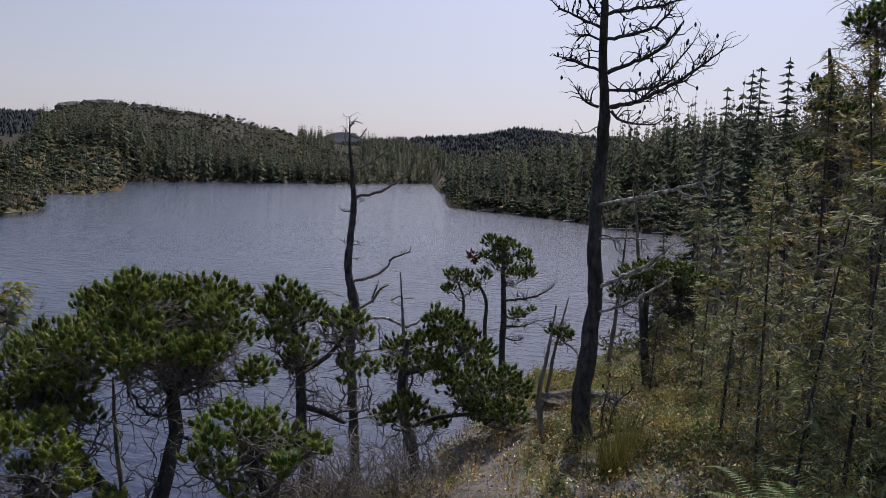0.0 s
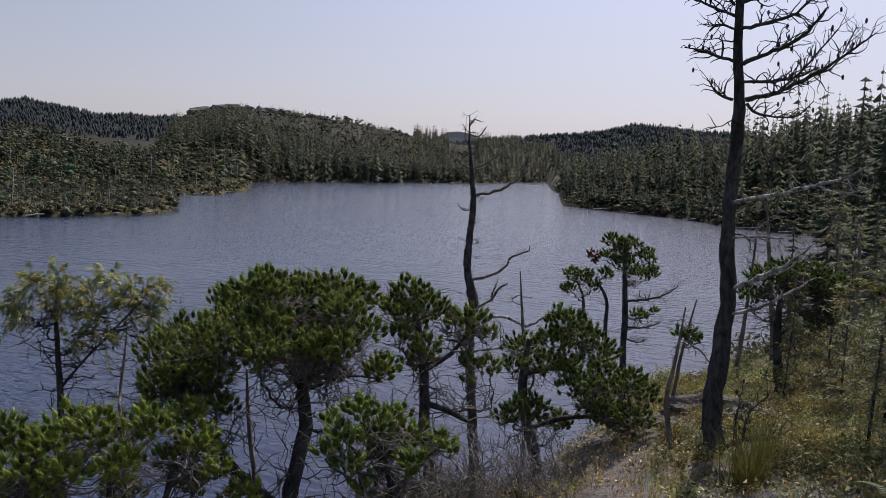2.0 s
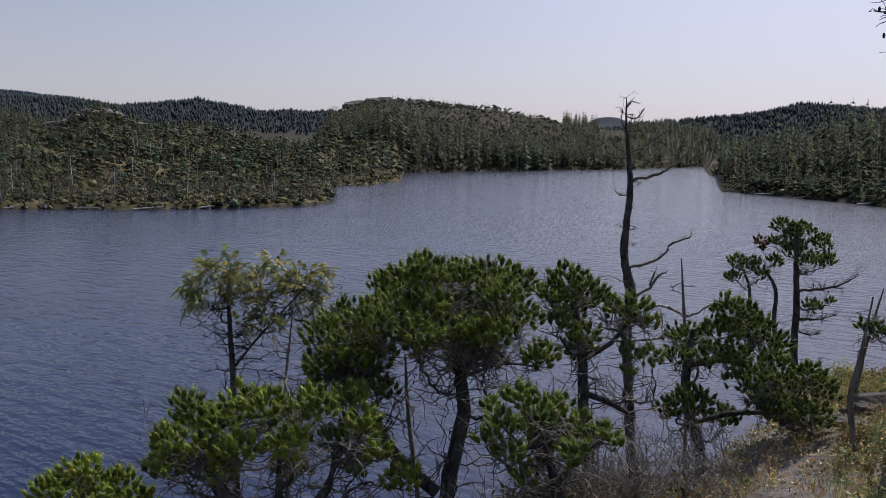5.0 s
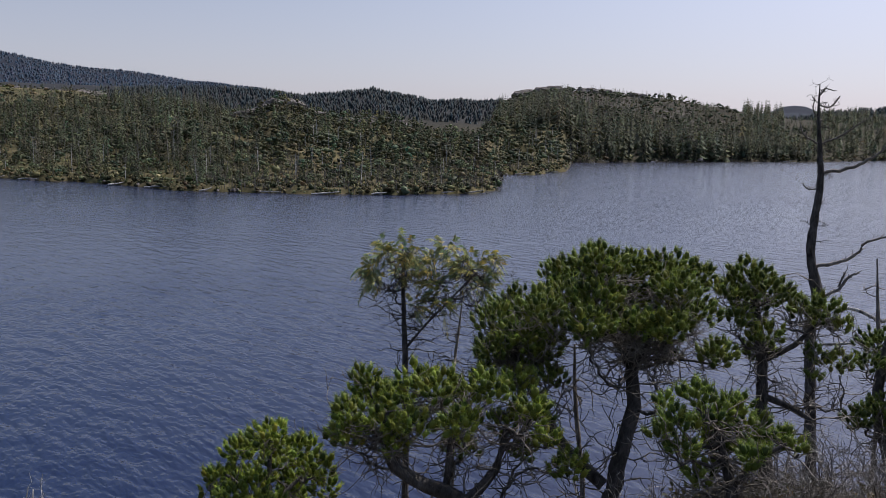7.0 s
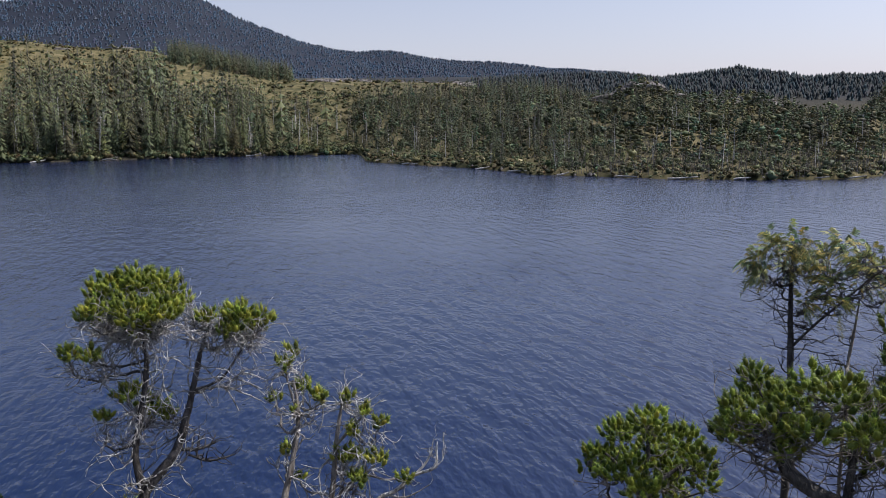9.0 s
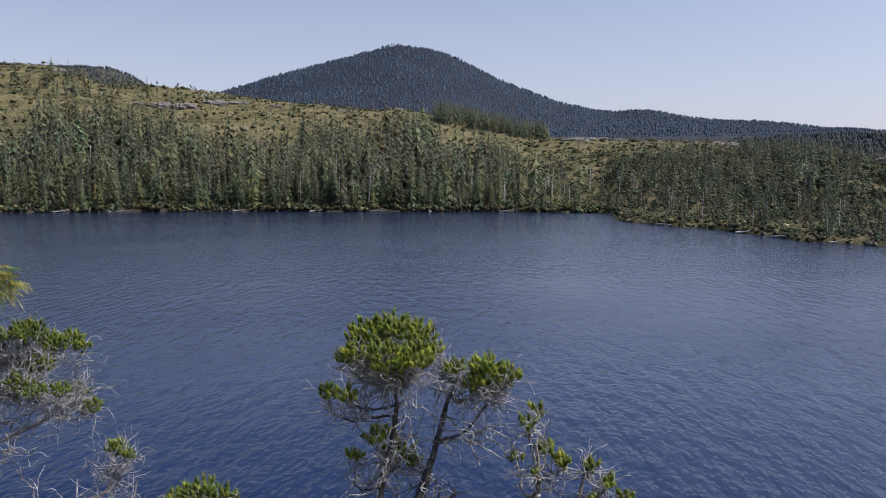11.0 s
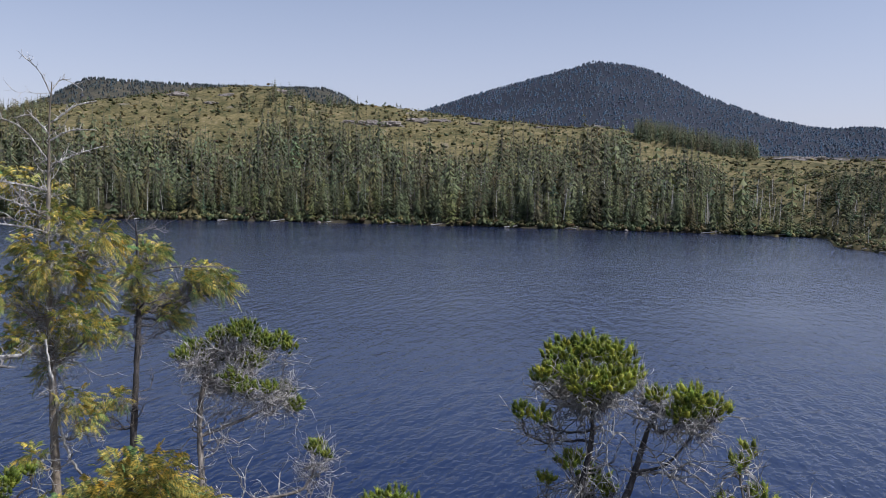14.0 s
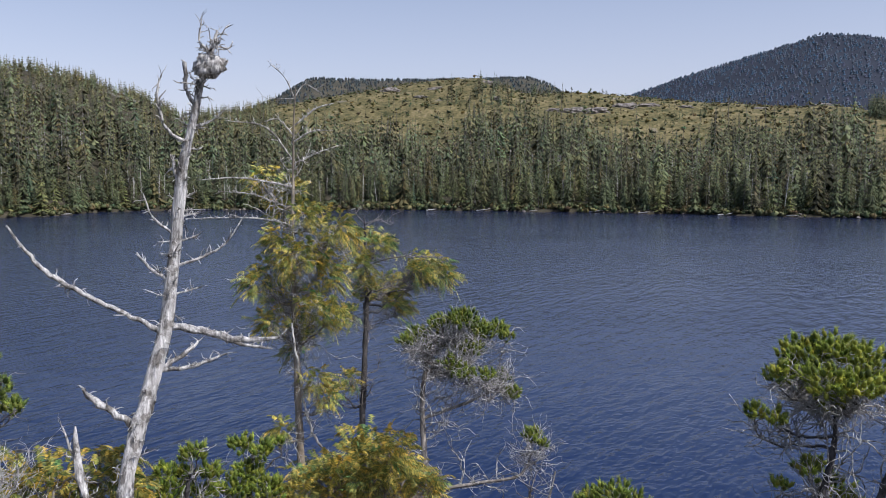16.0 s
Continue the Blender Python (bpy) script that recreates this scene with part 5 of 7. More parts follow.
# the open pine with a red tuft
tree("shore_pine", "open-crowned pine above the lake", "tree",
     [[(1.24, 13.7, 8.27, 0.056), (1.23, 13.8, 8.64, 0.056), (1.24, 13.96, 9.4, 0.049), (1.21, 14.06, 9.97, 0.042), (1.19, 14.14, 10.65, 0.021)],
      [(0.99, 13.81, 8.62, 0.035), (0.92, 13.95, 9.18, 0.035), (0.92, 14.03, 9.66, 0.028), (0.72, 14.1, 9.99, 0.017)],
      [(0.58, 13.83, 8.58, 0.028), (0.53, 13.98, 9.25, 0.028), (0.53, 14.05, 9.63, 0.024), (0.38, 14.12, 10.01, 0.014)]],
     [(0.98, 14.27, 10.7, 0.21), (1.26, 14.12, 10.64, 0.23), (1.56, 14.09, 10.46, 0.21), (1.2, 14.27, 10.32, 0.25), (1.62, 14.04, 10.18, 0.21), (1.36, 13.78, 10.2, 0.22), (0.89, 14.05, 10.13, 0.16), (1.51, 14.28, 9.39, 0.2), (1.69, 13.71, 9.6, 0.1), (1.1, 14.36, 10.52, 0.21), (0.32, 13.94, 10.11, 0.21), (0.56, 13.92, 10.08, 0.19), (0.24, 13.78, 9.88, 0.16), (0.66, 13.82, 9.95, 0.15), (0.9, 14.29, 10.42, 0.16)], 107,
     branches=[[(1.22, 14.01, 9.66, 0.021), (1.6, 13.98, 9.71, 0.021), (1.88, 13.96, 9.81, 0.014), (2.08, 13.95, 9.96, 0.007)],
               [(1.25, 13.93, 9.22, 0.021), (1.53, 13.9, 9.23, 0.014), (1.81, 13.88, 9.33, 0.007)],
               [(1.26, 13.88, 9.02, 0.014), (1.47, 13.85, 8.98, 0.01), (1.59, 13.85, 9.05, 0.007)]], red=[(0.64, 14.15, 10.4, 0.14), (0.72, 14.14, 10.35, 0.09)], dead=18, dead_len=0.45, density=1.0, size=0.092, shade=(0.9, 0.95, 1.05))


# a bent stub by the dead pine
tree("dead_stub", "bent grey dead stub on the heath", "dead tree",
     [[(1.17, 7.63, 9.2, 0.03), (1.11, 7.64, 9.5, 0.028), (1.07, 7.65, 9.85, 0.022), (1.12, 7.64, 10.16, 0.016), (1.18, 7.63, 10.7, 0.006)]],
     [], 108, dead=12, dead_len=0.14, bark=BARK_GREY)


# a small leaning pine behind it
tree("pine_sapling", "thin leaning pine with one tuft and a broken pale limb", "tree",
     [[(1.4, 9.42, 9.2, 0.024), (1.45, 9.41, 9.73, 0.02), (1.52, 9.4, 10.15, 0.014), (1.59, 9.39, 10.5, 0.005)]],
     [(1.53, 9.3, 10.13, 0.13), (1.42, 9.32, 10.14, 0.1), (1.62, 9.34, 10.08, 0.1)], 131,
     pale=[[(1.5, 9.38, 10.03, 0.01), (1.58, 9.3, 9.97, 0.012), (1.67, 9.27, 9.92, 0.011), (1.77, 9.25, 9.78, 0.006)]], dead=12, dead_len=0.2, bark=BARK_GREY, shade=(0.8, 0.9, 1))


# grey poles standing in the hollow
for k, (line, r) in enumerate([([(3.06, 13.69, 8.3), (3.08, 13.68, 8.76), (3.16, 13.66, 9.85), (3.22, 13.65, 11.11)], 0.04), ([(4.1, 15.49, 8.3), (4.1, 15.49, 8.81), (3.94, 15.53, 10.24), (3.8, 15.56, 11.43)], 0.055), ([(6.6, 18.9, 8.5), (6.53, 18.92, 9.14), (6.28, 19.01, 10.19), (6.08, 19.07, 11.04)], 0.05), ([(6.7, 18.86, 8.5), (6.7, 18.86, 9.16), (6.68, 18.87, 10.23), (6.65, 18.88, 11.02)], 0.05)]):
    tree("dead_pole", "grey dead pole standing among the slope pines", "dead tree", [[(*p, r * q) for p, q in zip(line, (1.0, 0.95, 0.7, 0.25))]], [], 140 + k, dead=30, dead_len=0.35, bark=BARK_GREY, group="grey poles on the slope")


# the tall dead pine
tree("dead_pine", "tall dark dead pine with bare upswept branches", "dead tree",
     [[(1.33, 6.93, 9.06, 0.108), (1.42, 7.09, 9.52, 0.097), (1.39, 7.2, 9.84, 0.086), (1.44, 7.3, 10.23, 0.082), (1.49, 7.38, 10.68, 0.074), (1.49, 7.45, 11.08, 0.071), (1.47, 7.49, 11.49, 0.063), (1.48, 7.5, 11.99, 0.056), (1.49, 7.48, 12.49, 0.048), (1.43, 7.45, 12.98, 0.041), (1.4, 7.38, 13.44, 0.033), (1.36, 7.26, 13.97, 0.026), (1.29, 7.09, 14.54, 0.011)]],
     [], 109,
     branches=[[(1.47, 7.06, 9.59, 0.022), (1.64, 7.05, 9.67, 0.022), (1.88, 7.01, 9.72, 0.011)],
               [(1.64, 7.05, 9.67, 0.011), (1.68, 7.11, 9.89, 0.009), (1.83, 7.12, 10.05, 0.006)],
               [(1.56, 7.06, 9.64, 0.007), (1.59, 7.13, 9.88, 0.007), (1.63, 7.17, 10.08, 0.004)],
               [(1.47, 7.41, 12.88, 0.022), (1.69, 7.35, 12.98, 0.019), (1.91, 7.28, 13.11, 0.015), (2.06, 7.2, 13.33, 0.006)],
               [(1.52, 7.43, 12.58, 0.022), (1.77, 7.37, 12.65, 0.02), (1.99, 7.3, 12.77, 0.017), (2.21, 7.22, 12.93, 0.011), (2.42, 7.12, 13.11, 0.006)],
               [(1.49, 7.42, 12.73, 0.015), (1.71, 7.37, 12.74, 0.015), (1.9, 7.32, 12.77, 0.011), (2.05, 7.27, 12.85, 0.006)],
               [(1.42, 7.38, 13.17, 0.019), (1.62, 7.33, 13.21, 0.017), (1.84, 7.26, 13.29, 0.011), (1.98, 7.19, 13.47, 0.006)],
               [(1.4, 7.34, 13.38, 0.019), (1.64, 7.29, 13.43, 0.015), (1.87, 7.22, 13.46, 0.011), (2.05, 7.16, 13.53, 0.006)],
               [(1.4, 7.42, 12.9, 0.015), (1.25, 7.44, 12.95, 0.013), (1.12, 7.45, 12.99, 0.009), (0.98, 7.47, 13.02, 0.004)],
               [(1.42, 7.45, 12.58, 0.015), (1.3, 7.46, 12.62, 0.011), (1.19, 7.47, 12.76, 0.004)],
               [(1.38, 7.37, 13.27, 0.015), (1.16, 7.39, 13.36, 0.011), (1.01, 7.4, 13.42, 0.007), (0.89, 7.4, 13.52, 0.004)],
               [(1.39, 7.38, 13.16, 0.011), (1.25, 7.4, 13.21, 0.009), (1.18, 7.42, 13.15, 0.004)],
               [(1.38, 7.3, 13.59, 0.019), (1.61, 7.24, 13.69, 0.015), (1.87, 7.15, 13.78, 0.007)],
               [(1.35, 7.29, 13.69, 0.015), (1.08, 7.32, 13.73, 0.011), (0.89, 7.32, 13.86, 0.006)],
               [(1.53, 7.43, 12.55, 0.015), (1.64, 7.41, 12.46, 0.011), (1.91, 7.35, 12.44, 0.007), (2.04, 7.3, 12.57, 0.004)],
               [(1.36, 7.36, 13.36, 0.011), (1.25, 7.35, 13.48, 0.009), (1.21, 7.33, 13.59, 0.004)],
               [(1.77, 7.37, 12.65, 0.011), (1.94, 7.3, 12.84, 0.009), (2.16, 7.2, 13.16, 0.006)],
               [(1.99, 7.3, 12.77, 0.011), (2.17, 7.24, 12.87, 0.007), (2.28, 7.16, 13.16, 0.004)]],
     pale=[[(1.48, 7.45, 11.69, 0.015), (1.84, 7.38, 11.78, 0.019), (2.12, 7.3, 11.87, 0.015), (2.34, 7.23, 11.95, 0.011), (2.57, 7.16, 12.11, 0.004)],
           [(1.46, 7.38, 10.9, 0.019), (1.73, 7.34, 11.05, 0.019), (1.99, 7.3, 11.22, 0.013), (2.15, 7.27, 11.38, 0.006)],
           [(1.47, 7.34, 10.69, 0.015), (1.74, 7.3, 10.79, 0.015), (1.98, 7.27, 10.94, 0.011), (2.14, 7.24, 11.07, 0.006)],
           [(1.47, 7.43, 11.37, 0.011), (1.66, 7.4, 11.4, 0.009), (1.91, 7.34, 11.4, 0.006)],
           [(2.12, 7.3, 11.87, 0.011), (2.31, 7.24, 11.81, 0.007), (2.53, 7.17, 11.87, 0.004)],
           [(1.73, 7.34, 11.05, 0.011), (1.92, 7.3, 11.12, 0.007), (2.08, 7.28, 11.28, 0.004)],
           [(2.34, 7.23, 11.95, 0.007), (2.41, 7.21, 11.81, 0.006), (2.54, 7.17, 11.8, 0.004)]], dead=14, dead_len=0.4, twig=BARK_DARK, cones=True)


# the low pine on the slope
tree("shore_pine", "low spreading shore pine on the slope", "tree",
     [[(-2.38, 4.59, 9.24, 0.061), (-2.61, 4.6, 9.46, 0.056), (-2.86, 4.51, 9.55, 0.053), (-3.07, 4.44, 9.66, 0.047), (-3.17, 4.46, 9.82, 0.033), (-3.2, 4.52, 10, 0.017)],
      [(-2.61, 4.6, 9.46, 0.039), (-2.48, 4.77, 9.66, 0.028), (-2.47, 4.89, 9.91, 0.014)],
      [(-2.75, 4.55, 9.5, 0.033), (-2.78, 4.67, 9.76, 0.022), (-2.86, 4.73, 10, 0.011)]],
     [(-3.55, 4.83, 10, 0.2), (-3.42, 4.39, 10.03, 0.16), (-3.29, 4.74, 10.03, 0.21), (-3.07, 4.7, 10.25, 0.17), (-2.81, 4.55, 10.27, 0.18), (-2.95, 5.13, 9.99, 0.21), (-2.45, 4.55, 10.32, 0.17), (-2.53, 5.2, 10.17, 0.17), (-2.19, 4.67, 10.21, 0.14), (-3.19, 4.44, 9.97, 0.17), (-3.41, 4.35, 9.88, 0.15), (-2.9, 4.42, 10.03, 0.17), (-2.56, 4.41, 10.11, 0.16), (-2.53, 5.03, 9.92, 0.18), (-2.28, 5, 10, 0.13), (-2.78, 4.83, 9.74, 0.15), (-3.08, 4.45, 9.85, 0.12), (-3.59, 4.44, 9.84, 0.12), (-2.11, 5.17, 9.65, 0.17), (-2.17, 4.89, 9.93, 0.12), (-2.46, 5.19, 9.69, 0.13), (-3.56, 4.77, 10.16, 0.12)], 110, dead=46, dead_len=0.5, density=1.15, shade=(1.2, 1.2, 1))


# the low pine under the domed one
tree("shore_pine", "low green shore pine between dead twigs", "tree",
     [[(-0.89, 4.68, 9.63, 0.036), (-0.95, 4.77, 9.85, 0.031), (-1.01, 4.84, 10.03, 0.025), (-1.1, 4.9, 10.23, 0.015)],
      [(-0.96, 4.8, 9.91, 0.02), (-0.83, 4.88, 10.08, 0.015), (-0.69, 4.94, 10.18, 0.01)]],
     [(-1.17, 4.7, 10.47, 0.14), (-1.27, 4.64, 10.3, 0.14), (-1.13, 4.9, 10.25, 0.16), (-1.04, 5.06, 10.33, 0.15), (-0.93, 5.11, 10.19, 0.15), (-1.21, 4.56, 10.2, 0.11), (-1.08, 5.06, 10.05, 0.15), (-0.78, 5.25, 10.1, 0.15), (-0.62, 4.78, 10.25, 0.07), (-0.84, 4.69, 10.18, 0.11), (-1.13, 4.68, 10.01, 0.11), (-1.43, 5.01, 10.29, 0.09), (-1.34, 4.54, 10.26, 0.09)], 111, dead=34, dead_len=0.5, density=1.2, shade=(1.05, 1.1, 1))


# the pine bush
tree("pine_bush", "round bushy young pine on the slope", "tree",
     [[(-4.13, 4.33, 8.77, 0.039), (-4.24, 4.43, 9.06, 0.032), (-4.3, 4.54, 9.32, 0.019), (-4.35, 4.61, 9.52, 0.01)],
      [(-4.21, 4.41, 8.99, 0.023), (-4.14, 4.61, 9.2, 0.016), (-4.04, 4.76, 9.31, 0.01)],
      [(-4.21, 4.41, 8.99, 0.023), (-4.43, 4.36, 9.22, 0.016), (-4.53, 4.31, 9.31, 0.01)]],
     [(-4.19, 4.43, 9.65, 0.19), (-4.65, 4.61, 9.38, 0.2), (-4.7, 4.41, 9.22, 0.18), (-3.97, 4.49, 9.59, 0.18), (-3.84, 4.58, 9.45, 0.16), (-4.37, 4.43, 9.26, 0.19), (-4.29, 4.78, 9.14, 0.21), (-4.37, 4.18, 9.26, 0.14), (-3.87, 4.68, 9.26, 0.15), (-4.39, 4.7, 9.33, 0.18), (-4.07, 4.22, 9.24, 0.18), (-4.16, 4.76, 8.94, 0.19), (-4.79, 4.42, 9.1, 0.11)], 112, dead=16, dead_len=0.4, density=1.1, shade=(1.35, 1.35, 1))


# the yellowing cedar by the pines
tree("cedar", "wind-swept cedar with thin yellowing sprays", "tree",
     [[(-4.37, 6.6, 8.96, 0.033), (-4.5, 6.78, 9.6, 0.028), (-4.58, 6.87, 10.04, 0.024), (-4.63, 6.93, 10.43, 0.018), (-4.64, 6.99, 10.72, 0.008)],
      [(-4.53, 6.8, 9.7, 0.016), (-4.36, 6.98, 9.98, 0.012), (-4.19, 7.14, 10.21, 0.01), (-4.02, 7.29, 10.45, 0.006)]],
     [(-4.6, 6.6, 10.73, 0.17), (-4.75, 6.54, 10.55, 0.15), (-4.47, 6.76, 10.75, 0.17), (-4.48, 7.16, 10.54, 0.19), (-4.61, 6.92, 10.5, 0.17), (-4.48, 7.54, 10.67, 0.17), (-4.12, 7.26, 10.59, 0.19), (-3.8, 7.12, 10.55, 0.16), (-3.67, 7.1, 10.67, 0.11), (-4.14, 7.4, 10.36, 0.15), (-4.35, 7.07, 10.33, 0.17), (-4.53, 7.03, 10.13, 0.14), (-4.15, 6.96, 10.16, 0.12), (-4.69, 6.55, 10.43, 0.1), (-3.82, 7.17, 10.37, 0.12)], 113, leaf="cedar", size=0.085, dead=40, dead_len=0.45, density=0.75, bark=BARK_DARK, twig=BARK_DARK, shade=(1.5, 1.55, 1.5))


# a bare sapling behind the cedar
tree("dead_sapling", "bare grey dead sapling", "dead tree",
     [[(-4.23, 7.33, 9, 0.017), (-4.3, 7.46, 9.46, 0.017), (-4.31, 7.55, 9.75, 0.013), (-4.32, 7.64, 10.11, 0.006)]],
     [], 114, dead=30, dead_len=0.4, bark=BARK_GREY, twig=BARK_DARK)


# the lone pine
tree("shore_pine", "lone flat-topped shore pine over the lake", "tree",
     [[(-6.81, 1.29, 8.29, 0.052), (-6.97, 1.36, 8.61, 0.048), (-7.06, 1.43, 8.83, 0.045), (-7.11, 1.73, 9.11, 0.041), (-7.18, 1.85, 9.36, 0.033), (-7.25, 1.97, 9.65, 0.026), (-7.3, 2.05, 9.89, 0.019), (-7.32, 2.14, 10.07, 0.009)],
      [(-7.06, 1.42, 8.81, 0.037), (-7.19, 1.4, 9.11, 0.03), (-7.3, 1.5, 9.43, 0.026), (-7.39, 1.6, 9.77, 0.022), (-7.48, 1.62, 10.11, 0.011)],
      [(-7.23, 1.94, 9.58, 0.015), (-7.18, 2.17, 9.64, 0.011), (-7.18, 2.39, 9.88, 0.007)]],
     [(-7.76, 1.44, 10.49, 0.24), (-7.65, 1.64, 10.55, 0.21), (-7.55, 1.82, 10.5, 0.22), (-7.82, 1.34, 10.27, 0.23), (-7.22, 1.47, 10.39, 0.22), (-7.23, 1.72, 10.36, 0.21), (-7.54, 1.98, 10.35, 0.14), (-7.44, 1.56, 10.17, 0.15), (-7.44, 1.19, 10.42, 0.12), (-7.54, 1.02, 10.05, 0.12), (-7.31, 1.14, 10.06, 0.11), (-7.07, 2.33, 10.28, 0.17), (-7.16, 2.57, 10.16, 0.16), (-7.03, 2.23, 10.17, 0.13), (-7.32, 2.13, 10.23, 0.12), (-7.32, 2.49, 10.04, 0.11), (-7.47, 1.44, 9.6, 0.15), (-7.53, 1.67, 9.43, 0.16), (-7.63, 1.27, 9.4, 0.1), (-7.34, 1.73, 9.4, 0.1), (-6.89, 1.23, 8.83, 0.11), (-6.91, 1.49, 8.69, 0.12)], 115,
     branches=[[(-7.11, 1.75, 9.12, 0.019), (-7.06, 1.9, 9.1, 0.015), (-7.03, 2.05, 9.14, 0.007)],
               [(-7.08, 1.8, 9.07, 0.011), (-6.99, 1.98, 9, 0.011), (-6.93, 2.18, 9.02, 0.006)]],
     pale=[[(-7.22, 1.93, 9.54, 0.011), (-7.17, 2.16, 9.59, 0.011), (-7.07, 2.35, 9.51, 0.007), (-6.99, 2.48, 9.43, 0.004)],
           [(-7.17, 2.16, 9.59, 0.007), (-7.13, 2.31, 9.63, 0.007), (-7.02, 2.5, 9.53, 0.004)],
           [(-7.15, 2.21, 9.58, 0.007), (-7.08, 2.26, 9.44, 0.006), (-7.04, 2.28, 9.37, 0.004)],
           [(-7.12, 2.25, 9.55, 0.007), (-7.08, 2.41, 9.58, 0.006), (-7, 2.51, 9.48, 0.004)],
           [(-7.14, 2.22, 9.58, 0.007), (-7.13, 2.37, 9.68, 0.006), (-7.03, 2.55, 9.6, 0.004)]], dead=105, dead_len=0.5, density=1.35, twig=DEADWOOD, twig_r=1.15, shade=(1.5, 1.38, 1))


# the sparse pine beside the lone one
tree("shore_pine", "sparse leaning pine with yellow-green tufts", "tree",
     [[(-5.98, 2.12, 8.52, 0.031), (-6.1, 2.25, 8.82, 0.027), (-6.21, 2.4, 9.15, 0.024), (-6.31, 2.52, 9.5, 0.017), (-6.41, 2.53, 9.77, 0.01)],
      [(-5.83, 2.45, 8.51, 0.027), (-5.96, 2.62, 8.86, 0.024), (-6.11, 2.77, 9.32, 0.017), (-6.19, 2.89, 9.63, 0.01)],
      [(-6.09, 2.74, 9.24, 0.014), (-6.07, 2.94, 9.41, 0.01), (-6.03, 3.08, 9.5, 0.007)],
      [(-6.31, 2.52, 9.5, 0.01), (-6.43, 2.49, 9.77, 0.009), (-6.49, 2.5, 9.95, 0.005)]],
     [(-6.35, 2.43, 9.99, 0.09), (-6.65, 2.65, 9.98, 0.08), (-6.57, 2.7, 9.68, 0.1), (-6.63, 2.47, 9.59, 0.08), (-6.29, 2.72, 9.66, 0.1), (-6.22, 2.92, 9.61, 0.1), (-6, 2.97, 9.57, 0.09), (-6, 3.13, 9.42, 0.09), (-6, 2.85, 9.42, 0.08), (-6.03, 2.81, 9.19, 0.15), (-5.83, 2.97, 9.19, 0.11), (-5.79, 2.79, 9.09, 0.11), (-6.46, 2.47, 9.19, 0.08), (-6.33, 2.53, 8.97, 0.06), (-6.15, 2.4, 9.66, 0.05), (-5.64, 3.13, 9.05, 0.08)], 116,
     pale=[[(-5.89, 2.61, 8.74, 0.017), (-5.74, 3.03, 8.86, 0.017), (-5.67, 3.26, 9, 0.014), (-5.6, 3.41, 9.05, 0.01), (-5.66, 3.48, 9.24, 0.005)],
           [(-5.67, 3.26, 9, 0.01), (-5.66, 3.39, 9.11, 0.009), (-5.69, 3.46, 9.26, 0.003)],
           [(-5.74, 3.03, 8.86, 0.01), (-5.65, 3.14, 8.84, 0.007), (-5.58, 3.34, 8.92, 0.003)],
           [(-5.63, 3.35, 9.02, 0.007), (-5.59, 3.48, 9.1, 0.005), (-5.65, 3.54, 9.31, 0.003)]], dead=46, dead_len=0.45, density=1.1, shade=(1.45, 1.3, 1), twig_r=1.4, twig=DEADWOOD, bark=BARK_GREY)


# the small flat pine
tree("shore_pine", "small flat-topped pine at the cliff edge", "tree",
     [[(-7.27, -0.21, 8.42, 0.031), (-7.38, -0.15, 8.66, 0.027), (-7.5, -0.13, 8.91, 0.019), (-7.57, -0.09, 9.08, 0.011)],
      [(-7.46, -0.13, 8.83, 0.015), (-7.42, 0.13, 8.76, 0.011), (-7.44, 0.39, 8.83, 0.008)]],
     [(-7.78, -0.28, 9.11, 0.15), (-7.46, -0.1, 9.29, 0.17), (-7.64, 0.08, 9.14, 0.15), (-7.48, 0.18, 9.08, 0.1), (-7.56, -0.03, 9.05, 0.13), (-7.49, -0.37, 9.17, 0.11), (-7.55, 0.38, 8.83, 0.11), (-7.38, 0.48, 8.83, 0.08), (-7.43, -0.2, 9.16, 0.11)], 117, dead=24, dead_len=0.4, density=1.2, shade=(1.25, 1.2, 1), twig_r=1.4, twig=DEADWOOD)


# a bare shrub
tree("dead_shrub", "bare grey dead shrub", "dead shrub",
     [[(-7.39, -0.71, 8.48, 0.023), (-7.52, -0.67, 8.76, 0.019), (-7.63, -0.68, 9.02, 0.012), (-7.75, -0.62, 9.31, 0.006)]],
     [], 118,
     branches=[[(-7.52, -0.68, 8.76, 0.012), (-7.61, -0.52, 8.94, 0.008), (-7.69, -0.46, 9.15, 0.004)],
               [(-7.54, -0.68, 8.81, 0.012), (-7.63, -0.84, 9.05, 0.008), (-7.73, -0.79, 9.3, 0.004)]], dead=40, dead_len=0.4, bark=BARK_GREY, twig=DEADWOOD)


